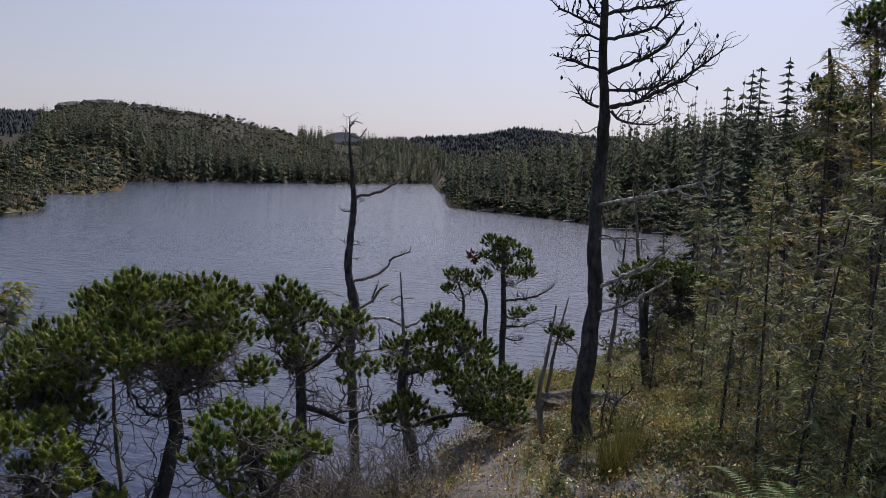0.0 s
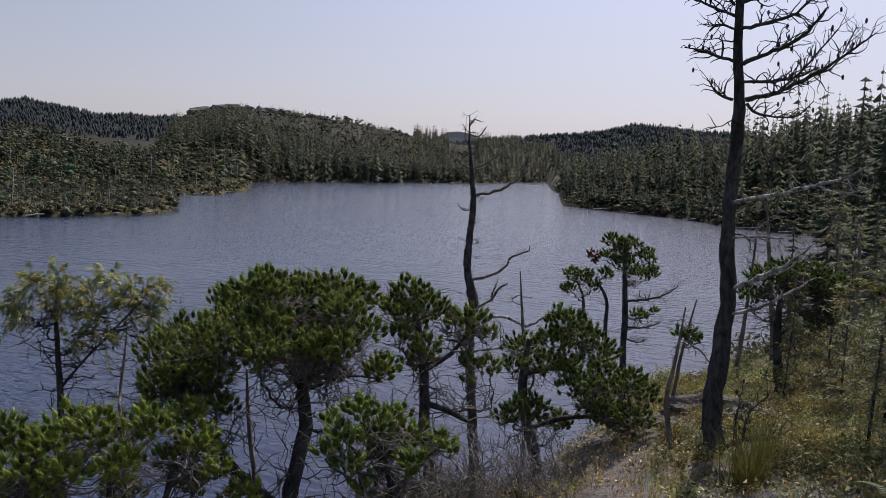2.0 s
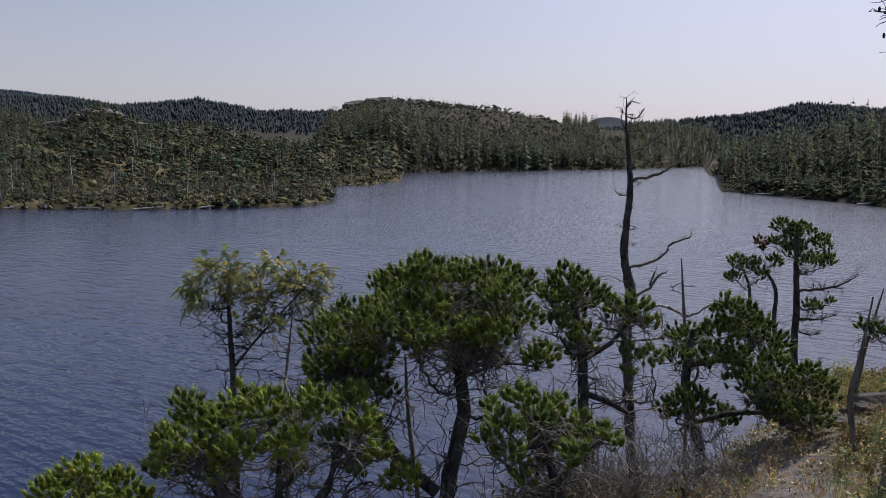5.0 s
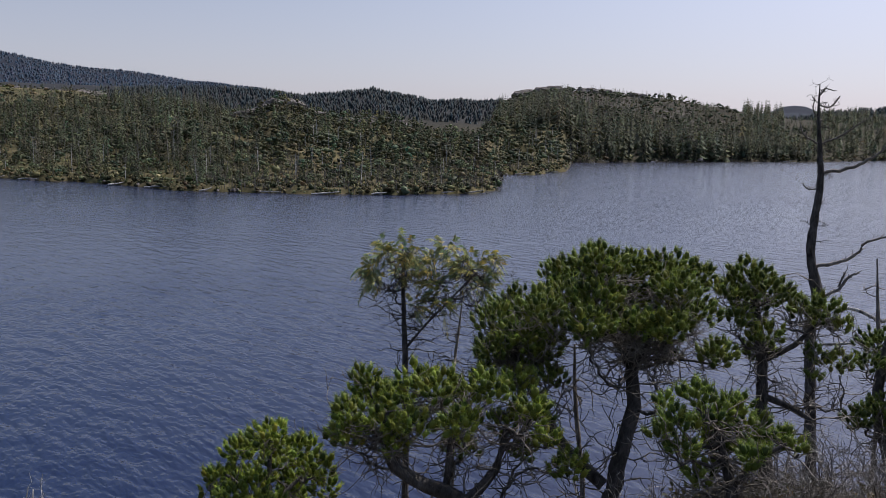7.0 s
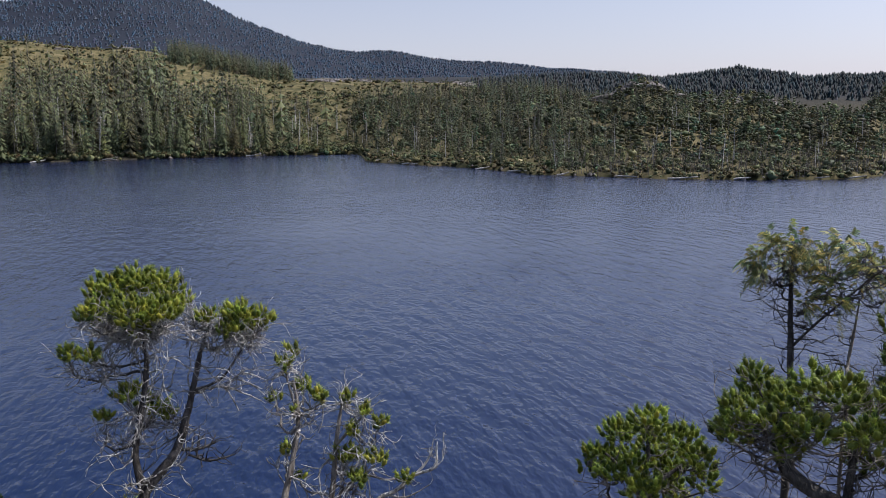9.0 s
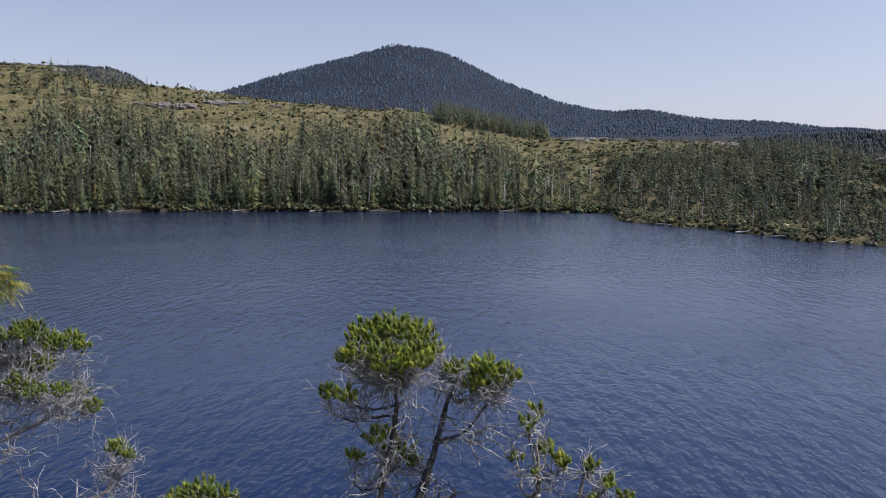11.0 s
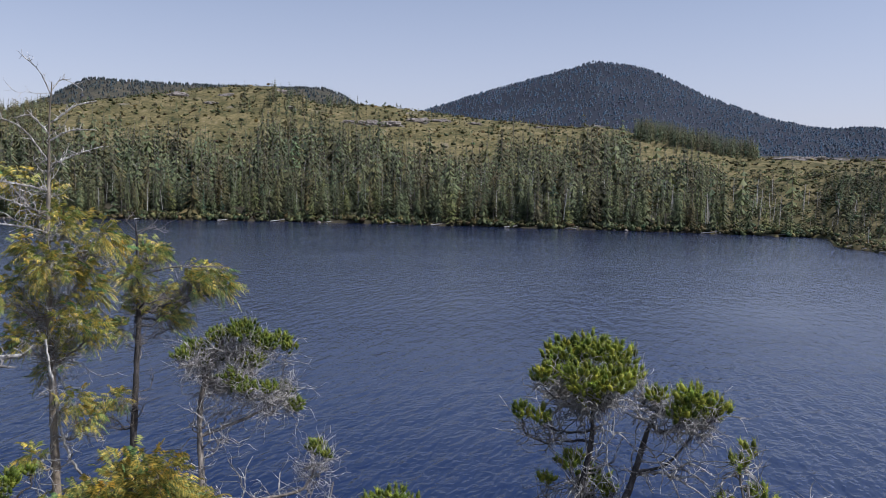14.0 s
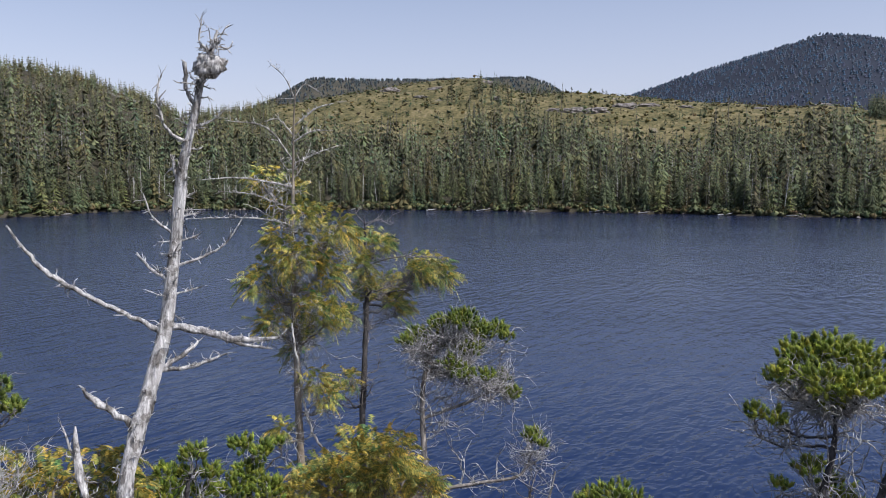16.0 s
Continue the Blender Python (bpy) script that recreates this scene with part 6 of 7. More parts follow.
# the taller yellow cedar
tree("cedar", "tall thin cedar with yellowing sprays and bare top", "tree",
     [[(-8.27, -3.2, 8.18, 0.048), (-8.43, -3.28, 8.58, 0.044), (-8.65, -3.38, 9.25, 0.04), (-8.82, -3.46, 9.95, 0.035), (-8.95, -3.53, 10.67, 0.031), (-9.02, -3.56, 11.41, 0.022), (-9.04, -3.55, 12.02, 0.015), (-9.03, -3.53, 12.51, 0.01), (-9.01, -3.49, 12.9, 0.004)]],
     [(-9.27, -3.97, 11.9, 0.23), (-9.22, -3.61, 11.84, 0.12), (-9.23, -3.75, 11.58, 0.19), (-8.81, -3.33, 11.54, 0.18), (-9.31, -3.32, 11.26, 0.25), (-8.82, -2.97, 11.43, 0.17), (-9, -3.73, 11.28, 0.19), (-8.64, -3.4, 11.14, 0.26), (-9.11, -3.33, 10.97, 0.28), (-9.24, -3.91, 10.87, 0.26), (-8.54, -3.81, 10.84, 0.17), (-9.17, -3.75, 10.57, 0.31), (-8.79, -3.22, 10.58, 0.27), (-9.24, -3.17, 10.83, 0.19), (-8.99, -3.49, 10.29, 0.26), (-8.71, -3.7, 10.39, 0.2), (-8.77, -3.02, 10.47, 0.17), (-8.62, -3.17, 9.82, 0.17), (-8.66, -3.06, 9.64, 0.14), (-9.18, -3.63, 9.99, 0.15), (-9.24, -2.97, 11.27, 0.13), (-8.3, -3.43, 9.36, 0.14)], 119,
     branches=[[(-9.04, -3.52, 12.5, 0.009), (-9.11, -3.3, 12.68, 0.009), (-9.16, -3.11, 12.74, 0.004)],
               [(-9.04, -3.54, 12.32, 0.009), (-9.1, -3.36, 12.43, 0.009), (-9.17, -3.15, 12.45, 0.004)],
               [(-9.04, -3.53, 12.38, 0.009), (-8.97, -3.68, 12.56, 0.009), (-8.92, -3.82, 12.53, 0.004)],
               [(-9.04, -3.56, 12.13, 0.011), (-8.93, -3.8, 12.47, 0.009), (-8.75, -4.18, 12.54, 0.004)],
               [(-9.04, -3.55, 12.07, 0.011), (-9.13, -3.31, 12.2, 0.009), (-9.21, -3.06, 12.29, 0.004)],
               [(-9.04, -3.55, 11.83, 0.011), (-8.84, -4.04, 11.93, 0.009), (-8.63, -4.46, 11.91, 0.004)],
               [(-9.01, -3.59, 11.43, 0.011), (-8.85, -3.99, 11.5, 0.009), (-8.56, -4.57, 11.5, 0.004)],
               [(-9.02, -3.5, 12.81, 0.007), (-9.05, -3.4, 12.93, 0.005), (-9.11, -3.23, 12.84, 0.004)],
               [(-9.02, -3.51, 12.78, 0.007), (-8.97, -3.59, 12.99, 0.005), (-8.9, -3.72, 13.13, 0.004)],
               [(-9.03, -3.55, 11.58, 0.009), (-8.88, -3.94, 11.75, 0.007), (-8.72, -4.28, 11.79, 0.004)]], pale=[[(-8.51, -3.39, 10.43, 0.01), (-8.53, -3.34, 9.97, 0.013), (-8.58, -3.21, 9.26, 0.014), (-8.67, -2.96, 8.86, 0.008)]], leaf="cedar", size=0.095, dead=46, dead_len=0.5, density=0.9, bark=BARK_CEDAR, twig=DEADWOOD, dead_mat=DEADWOOD, shade=(1.75, 1.65, 1.15))


# the lower cedar
tree("cedar", "thin dark-stemmed cedar with drooping sprays", "tree",
     [[(-11.15, -3.45, 7.64, 0.052), (-11.39, -3.49, 8.29, 0.046), (-11.65, -3.52, 9.2, 0.04), (-11.82, -3.53, 10, 0.035), (-11.93, -3.56, 10.81, 0.023), (-11.96, -3.59, 11.36, 0.009)]],
     [(-12.24, -3.54, 10.95, 0.25), (-11.55, -3.52, 10.69, 0.24), (-11.82, -3.26, 10.97, 0.15), (-12.2, -2.91, 10.61, 0.27), (-12.2, -2.59, 10.61, 0.25), (-12.2, -2.42, 10.49, 0.15), (-11.9, -3.54, 10.3, 0.25), (-11.66, -3.72, 10, 0.17), (-12.33, -3.31, 10.33, 0.24), (-12.05, -3.15, 10.04, 0.27), (-11.21, -3.6, 9.13, 0.17), (-11.44, -3.85, 8.89, 0.12), (-11.98, -2.71, 10.57, 0.19)], 120,
     branches=[[(-11.95, -3.59, 11.2, 0.009), (-12.01, -3.39, 11.31, 0.007), (-12.05, -3.23, 11.23, 0.006)],
               [(-11.96, -3.59, 11.26, 0.009), (-11.93, -3.7, 11.4, 0.007), (-11.96, -3.63, 11.48, 0.006)],
               [(-11.91, -3.55, 10.64, 0.012), (-12.03, -3.14, 10.76, 0.012), (-12.16, -2.58, 10.76, 0.006)]], leaf="cedar", size=0.12, dead=34, dead_len=0.6, density=0.85, bark=BARK_DARK, twig=BARK_GREY, dead_mat=BARK_GREY, shade=(1.55, 1.55, 1.15))


# the pine by the cedars
tree("shore_pine", "scruffy pine hung with dead twigs", "tree",
     [[(-10.55, -2.36, 7.19, 0.044), (-10.77, -2.43, 7.71, 0.044), (-11.02, -2.52, 8.39, 0.038), (-11.19, -2.57, 8.96, 0.033), (-11.33, -2.5, 9.48, 0.027), (-11.45, -2.32, 9.86, 0.014)],
      [(-11.11, -2.53, 8.67, 0.022), (-11.26, -2.02, 8.85, 0.019), (-11.37, -1.57, 9.04, 0.011)],
      [(-10.8, -2.42, 7.77, 0.027), (-10.96, -1.74, 7.88, 0.022), (-11.06, -1.22, 7.98, 0.016), (-11.18, -1.07, 8.27, 0.008)]],
     [(-11.56, -2.38, 9.9, 0.22), (-11.36, -2.04, 10.02, 0.25), (-11.61, -2.72, 9.72, 0.22), (-11.59, -1.83, 9.83, 0.22), (-11.53, -1.98, 9.6, 0.24), (-11.79, -1.62, 9.84, 0.18), (-11.51, -1.47, 9.78, 0.12), (-11.28, -2.18, 9.41, 0.21), (-11.15, -2, 9.33, 0.18), (-11.04, -1.68, 9.34, 0.15), (-11.63, -1.56, 9.16, 0.16), (-11.52, -1.38, 8.99, 0.16), (-11.59, -1.1, 8.38, 0.17), (-11.17, -0.92, 8.43, 0.1), (-11.63, -2.48, 9.58, 0.22), (-11.39, -2.83, 9.69, 0.16)], 121, twig_r=1.25, dead=110, dead_len=0.7, density=1.5, twig=DEADWOOD, bark=BARK_GREY, shade=(1.1, 1.1, 0.9))


# the yellow cedar bush
tree("cedar_bush", "yellow-green cedar bush on the cliff", "bush",
     [[(-8.24, -2.52, 8.14, 0.026), (-8.42, -2.56, 8.53, 0.022), (-8.59, -2.58, 8.95, 0.013)],
      [(-8.33, -2.55, 8.33, 0.017), (-8.53, -2.3, 8.63, 0.013), (-8.64, -2.2, 8.84, 0.009)],
      [(-8.33, -2.55, 8.33, 0.017), (-8.38, -2.86, 8.65, 0.013), (-8.44, -2.94, 8.86, 0.009)]],
     [(-8.83, -2.75, 8.98, 0.34), (-8.43, -2.33, 9.13, 0.29), (-8.37, -2.85, 8.88, 0.32), (-8.34, -2.43, 8.87, 0.32), (-8.86, -2.24, 8.69, 0.28), (-8.65, -1.95, 8.72, 0.17), (-8.56, -3.17, 8.74, 0.3), (-7.96, -3.19, 8.85, 0.27), (-8.69, -2.77, 8.46, 0.34), (-8.8, -2.36, 8.42, 0.31)], 122, leaf="cedar", size=0.1, dead=14, dead_len=0.4, density=1.3, bark=BARK_CEDAR, twig=BARK_GREY, shade=(1.5, 1.4, 0.9))


# the low pines at the cliff edge
tree("pine_bush", "bright green low pine at the cliff edge", "bush",
     [[(-7.38, -3.41, 8.47, 0.028), (-7.54, -3.45, 8.84, 0.024), (-7.63, -3.51, 9.12, 0.016), (-7.74, -3.49, 9.37, 0.008)]],
     [(-7.8, -3.64, 9.38, 0.15), (-7.52, -3.33, 9.44, 0.14), (-7.5, -3.45, 9.22, 0.18), (-7.38, -3.55, 9.1, 0.21), (-7.49, -3.28, 9.08, 0.21), (-8, -3.37, 9.37, 0.09), (-7.7, -3.67, 8.75, 0.23)], 123, dead=20, dead_len=0.4, density=1.2, shade=(1.35, 1.3, 1), twig=DEADWOOD)


# another low pine
tree("pine_bush", "low yellow-green pine beside a white snag", "bush",
     [[(-6.52, -3.57, 8.87, 0.025), (-6.65, -3.63, 9.2, 0.022), (-6.73, -3.64, 9.41, 0.014)]],
     [(-6.96, -3.72, 9.56, 0.13), (-6.97, -3.58, 9.41, 0.13), (-6.95, -3.83, 9.35, 0.17), (-6.79, -3.9, 9.46, 0.13), (-6.71, -3.81, 9.3, 0.17), (-6.97, -3.64, 9.21, 0.16), (-6.7, -3.52, 9.74, 0.07), (-6.6, -3.97, 9.39, 0.13)], 124, dead=26, dead_len=0.4, density=1.1, shade=(1.3, 1.25, 0.9), twig=DEADWOOD)


# yellow brush
tree("cedar_bush", "low yellow-green brush at the cliff edge", "bush",
     [[(-5.74, -4.22, 9.19, 0.017), (-5.82, -4.26, 9.41, 0.014), (-5.89, -4.29, 9.6, 0.01)]],
     [(-6.09, -4.41, 9.59, 0.26), (-5.78, -4.47, 9.66, 0.26), (-6.07, -3.96, 9.66, 0.18), (-6.06, -3.83, 9.81, 0.1), (-6.01, -3.69, 9.62, 0.14), (-6.13, -4.2, 9.46, 0.21), (-5.83, -4.65, 9.55, 0.23), (-6.32, -4.19, 9.76, 0.08)], 125, leaf="cedar", size=0.09, dead=16, dead_len=0.4, density=1.2, bark=BARK_GREY, twig=DEADWOOD, shade=(1.35, 1.25, 0.75))


# a pine at the far end of the cliff
tree("shore_pine", "dark pine with few tufts and trailing twigs", "tree",
     [[(-6.61, -5.61, 8.75, 0.038), (-6.77, -5.68, 9.2, 0.034), (-6.91, -5.74, 9.67, 0.025), (-7.02, -5.75, 10.01, 0.013)]],
     [(-6.95, -5.56, 10.15, 0.08), (-7.21, -5.72, 9.81, 0.16), (-6.89, -5.64, 10.05, 0.18), (-7.15, -5.97, 10.23, 0.21), (-7.02, -5.47, 9.9, 0.08), (-6.78, -5.78, 10.02, 0.2)], 126,
     branches=[[(-6.83, -5.71, 9.38, 0.013), (-7, -5.54, 9.44, 0.013), (-7.13, -5.35, 9.41, 0.004)],
               [(-6.81, -5.7, 9.34, 0.013), (-6.98, -5.47, 9.26, 0.013), (-7.13, -5.27, 9.25, 0.006)],
               [(-6.78, -5.69, 9.24, 0.013), (-6.85, -5.55, 9.12, 0.008), (-6.98, -5.42, 9.19, 0.004)]], dead=10, dead_len=0.4, dead_mat=DEADWOOD)


# the white snag with a burl
tree("white_snag", "bleached white dead snag with a burl near its top", "dead tree",
     [[(-5.54, -3.56, 9.43, 0.066), (-5.64, -3.56, 9.63, 0.06), (-5.82, -3.56, 10.06, 0.057), (-5.99, -3.5, 10.48, 0.056), (-6.11, -3.45, 10.84, 0.053), (-6.18, -3.43, 11.17, 0.047), (-6.24, -3.41, 11.59, 0.044), (-6.28, -3.35, 12.1, 0.038), (-6.31, -3.27, 12.43, 0.028), (-6.31, -3.22, 12.64, 0.028), (-6.32, -3.18, 12.76, 0.028), (-6.32, -3.14, 12.87, 0.025), (-6.32, -3.1, 12.96, 0.016), (-6.32, -3.08, 13.03, 0.006)]],
     [], 127,
     branches=[[(-6.09, -3.47, 10.8, 0.022), (-6, -3.67, 10.93, 0.02), (-5.8, -4.03, 11.18, 0.019), (-5.69, -4.21, 11.37, 0.016), (-5.61, -4.35, 11.62, 0.008)],
               [(-6.12, -3.44, 10.85, 0.031), (-6.23, -3.21, 10.8, 0.031), (-6.32, -2.98, 10.72, 0.025), (-6.45, -2.7, 10.72, 0.013)],
               [(-6.25, -3.15, 10.78, 0.019), (-6.33, -2.94, 10.68, 0.016), (-6.41, -2.74, 10.64, 0.006)],
               [(-6.03, -3.46, 10.54, 0.019), (-6.14, -3.31, 10.64, 0.016), (-6.2, -3.24, 10.72, 0.009)],
               [(-6.03, -3.46, 10.53, 0.016), (-6.14, -3.26, 10.54, 0.016), (-6.27, -3.05, 10.62, 0.006)],
               [(-5.85, -3.56, 10.15, 0.028), (-5.8, -3.71, 10.27, 0.025), (-5.75, -3.83, 10.36, 0.025), (-5.73, -3.89, 10.45, 0.016)],
               [(-6.28, -3.34, 12.22, 0.016), (-6.22, -3.45, 12.3, 0.014), (-6.19, -3.49, 12.43, 0.013), (-6.17, -3.49, 12.59, 0.009), (-6.18, -3.46, 12.7, 0.005)],
               [(-6.31, -3.26, 12.49, 0.016), (-6.27, -3.31, 12.58, 0.016), (-6.24, -3.31, 12.8, 0.016)],
               [(-6.17, -3.44, 11.17, 0.016), (-6.11, -3.57, 11.28, 0.013), (-6.08, -3.65, 11.4, 0.006)],
               [(-6.2, -3.42, 11.29, 0.013), (-6.31, -3.23, 11.35, 0.011), (-6.39, -3.09, 11.45, 0.008), (-6.46, -2.97, 11.65, 0.004)],
               [(-6.24, -3.41, 11.65, 0.013), (-6.32, -3.27, 11.68, 0.006)],
               [(-6.21, -3.44, 11.54, 0.013), (-6.16, -3.56, 11.66, 0.009), (-6.13, -3.61, 11.83, 0.005)],
               [(-6.22, -3.42, 11.45, 0.009), (-6.31, -3.27, 11.52, 0.005)],
               [(-6.31, -3.16, 12.89, 0.013), (-6.27, -3.2, 12.96, 0.009), (-6.26, -3.17, 13.11, 0.004)],
               [(-6.17, -3.42, 11.07, 0.009), (-6.26, -3.26, 11.12, 0.006)],
               [(-6.27, -3.38, 11.88, 0.013), (-6.24, -3.42, 12.01, 0.013), (-6.24, -3.43, 12.12, 0.006)],
               [(-6.3, -3.3, 12.33, 0.013), (-6.36, -3.18, 12.37, 0.008), (-6.4, -3.07, 12.46, 0.004)],
               [(-6.28, -3.34, 12.17, 0.009), (-6.32, -3.26, 12.16, 0.006)],
               [(-6.25, -3.4, 11.76, 0.013), (-6.31, -3.29, 11.84, 0.006)]], burl=(-6.32, -3.16, 12.78, 0.098), dead=190, dead_len=0.12, bark=DEADWOOD, twig=DEADWOOD, dead_mat=DEADWOOD)


# a bleached stub beside it
tree("white_stub", "short bleached dead stub", "dead tree",
     [[(-5.38, -3.65, 9.49, 0.028), (-5.46, -3.73, 9.76, 0.028), (-5.51, -3.81, 10.03, 0.025), (-5.56, -3.85, 10.23, 0.009)]],
     [], 128,
     branches=[[(-5.5, -3.8, 9.97, 0.012), (-5.51, -3.86, 10.1, 0.009), (-5.51, -3.92, 10.25, 0.005)],
               [(-5.52, -3.8, 10.02, 0.009), (-5.48, -3.87, 10.04, 0.006)]], dead=8, dead_len=0.1, bark=DEADWOOD, twig=DEADWOOD, dead_mat=DEADWOOD)


# the dark pine in the hollow
tree("shore_pine", "dark pine behind a dead trunk", "tree",
     [[(3.11, 11.18, 8.79, 0.059), (3.09, 11.25, 9.01, 0.059), (3.05, 11.42, 9.68, 0.053), (3.08, 11.52, 10.31, 0.035), (3.13, 11.56, 10.7, 0.018)],
      [(3.06, 11.42, 9.69, 0.029), (3.37, 11.39, 10.03, 0.024), (3.67, 11.34, 10.29, 0.012)]],
     [(2.83, 11.49, 10.52, 0.29), (3.07, 11.29, 10.65, 0.32), (3.54, 11.83, 10.53, 0.34), (3.4, 11.84, 10.34, 0.3), (3.8, 11.59, 10.32, 0.26), (2.79, 11.89, 10.23, 0.22), (3.67, 11.72, 9.98, 0.26), (3.78, 11.18, 10.56, 0.23)], 129, dead=50, dead_len=0.7, density=1.0, shade=(0.75, 0.85, 0.85), twig=BARK_DARK)


# the old pine on the bank
tree("shore_pine", "old dark pine with a forked top", "tree",
     [[(4.06, 8.37, 10.05, 0.088), (4.09, 8.42, 10.35, 0.084), (4.14, 8.52, 11.24, 0.079), (4.14, 8.56, 12.14, 0.065), (4.06, 8.55, 12.84, 0.042), (3.97, 8.53, 13.38, 0.014)],
      [(4.13, 8.56, 12.26, 0.037), (4.31, 8.45, 12.67, 0.033), (4.38, 8.36, 13.12, 0.028), (4.31, 8.31, 13.62, 0.014)]],
     [(3.93, 8.55, 13.01, 0.18), (4.06, 8.18, 12.74, 0.18), (4.16, 8.22, 13.62, 0.2), (4.02, 8.49, 12.82, 0.2), (4.36, 8.61, 13.02, 0.08), (4.38, 8.32, 13.11, 0.11), (3.75, 8.27, 12.75, 0.13), (4.3, 8.31, 13.73, 0.18), (4.54, 8.41, 13.53, 0.2), (4.27, 7.86, 13.7, 0.19), (4.47, 8.28, 12.78, 0.2), (4, 8.85, 12.37, 0.2), (4.45, 8.56, 12.45, 0.23)], 130,
     branches=[[(4.15, 8.54, 11.54, 0.014), (3.95, 8.64, 11.89, 0.012), (3.83, 8.69, 12.42, 0.006)],
               [(4.15, 8.54, 11.66, 0.014), (4.38, 8.44, 11.98, 0.012), (4.52, 8.36, 12.16, 0.006)],
               [(4.13, 8.54, 11.36, 0.014), (3.93, 8.63, 11.4, 0.009), (3.77, 8.72, 11.63, 0.005)]], dead=60, dead_len=0.6, density=1.0, shade=(0.75, 0.85, 0.85))


# ---- the brushy slope beside the path ----
def polar(heading, r):
    a = radians(heading)
    return -math.sin(a) * r, math.cos(a) * r


def young_conifer(heading, r, h, seed, shade=(1, 1, 1)):
    """A thin young hemlock: drooping side branches, some bare, some feathered with short sprays."""
    rng = np.random.default_rng(seed)
    x, y = polar(heading, r)
    z = land_at(x, y)
    top = thing("young_hemlock", x, y, z, "thin young hemlock with bare twigs and olive sprays", "tree", "young hemlocks on the slope")
    lx, ly = rng.normal(0, 0.05, 2) * h
    stem = curve_points([(x + lx * t, y + ly * t * t, z - 0.15 + (h + 0.15) * t, 0.004 + 0.017 * h / 3 * (1 - t)) for t in (0.0, 0.3, 0.6, 0.85, 1.0)])
    trunk, twigs, crown = Bundle(), Bundle(), Bundle()
    trunk.add(*tube(stem, 7, rng, 0.08))
    trunk.build("trunk", BARK_DARK, top, (x, y, z), True)
    for _ in range(int(46 * h)):
        t = rng.uniform(0.08, 1.0) ** 0.8
        i = min(len(stem) - 1, int(t * len(stem)))
        a, L = rng.uniform(0, 6.283), (0.14 + 0.75 * (1.0 - t) ** 0.8) * rng.uniform(0.35, 1.1) * (0.6 + h / 6)
        way = np.array([math.cos(a), math.sin(a), rng.uniform(-0.25, 0.4)]) * L
        b = crooked(rng, stem[i, :3], way, 0.0055, 0.05)
        b[:, 2] -= np.linspace(0, 1, len(b)) ** 2 * L * rng.uniform(0.1, 0.5)
        twigs.add(*tube(b, 3))
        if rng.random() < 0.32 * (1.3 - t):
            for _ in range(2):
                twiggy(rng, twigs, b[rng.integers(1, len(b)), :3], way * 0.4 + rng.normal(0, 0.08, 3), 0.003, 1)
            continue
        g = np.exp(rng.normal(0, 0.28)) * np.array(shade) * (np.array([1.5, 1.1, 0.8]) if rng.random() < 0.16 else 1.0)
        n = max(8, int(L / 0.013))
        u = rng.uniform(0.15, 1.0, n) * (len(b) - 1)
        k = np.minimum(u.astype(int), len(b) - 2)
        p = b[k, :3] + (b[k + 1, :3] - b[k, :3]) * (u - k)[:, None]
        d = b[k + 1, :3] - b[k, :3]
        d /= np.linalg.norm(d, axis=1)[:, None]
        side = np.cross(d, rng.normal(0, 0.35, (n, 3)) + np.array([0, 0, 1.0]))
        side *= (rng.choice([-1, 1], n) / np.linalg.norm(side, axis=1))[:, None]
        q = side + d * rng.uniform(0.3, 1.0, (n, 1)) + np.array([0, 0, -0.25])
        q *= (rng.uniform(0.035, 0.1, n) * (1.15 - u / len(b)))[:, None]
        e = d * 0.006
        crown.add(np.stack([p + e, p - e, p + q * 0.6 - e * 1.4 + np.array([0, 0, -0.004]), p + q], 1).reshape(-1, 3), np.arange(n * 4).reshape(-1, 4)[:, [1, 2, 3, 0]], np.clip(g, 0.2, 2.5))
    tagged(twigs.build("twig", BARK_GREY, top, (x, y, z)), kind="stuff")
    crown.build("crown", HEMLOCK_SPRAYS, top, (x, y, z))


for i, (hd, r, h) in enumerate([(-19, 10.5, 2.2), (-20.5, 7.2, 2.0), (-21.5, 9.2, 2.7), (-23, 6.6, 2.2), (-24, 8.2, 2.6), (-25.2, 5.6, 2.0), (-26, 7.4, 3.2), (-27.2, 9.5, 3.4), (-28.2, 6.2, 2.8), (-29.5, 7.8, 3.3), (-31, 5.4, 2.6), (-33, 7.0, 3.0), (-15.6, 11.5, 1.8), (-18.2, 13, 2.6), (-22.3, 12, 3.0)]):
    young_conifer(hd, r, h, 300 + i, (1.35, 1.4, 1.3) if i % 3 else (1.65, 1.42, 1.2))


def spruce(heading, r, top_z, seed, wide=1.0):
    rng = np.random.default_rng(seed)
    x, y = polar(heading, r)
    z = land_at(x, y)
    h = top_z - z
    v, f, nb = spire(rng, 34, 8, 0.13, 0.08, 0.04, 0.2, 0.008, 8)
    v = v * np.array([h * wide * 1.25, h * wide * 1.25, h])
    e = thing("spruce", x, y, z, "tall dark spruce with a ragged pointed top", "tree", "spruces on the bank")
    vv, ff, _ = compact(v, f[:nb], v)
    mesh_object("trunk", vv, ff, FAR_BARK, e)
    vv, ff, _ = compact(v, f[nb:], v)
    mesh_object("crown", vv, ff, FAR_NEEDLES, e, (0.6, 0.7, 0.7))


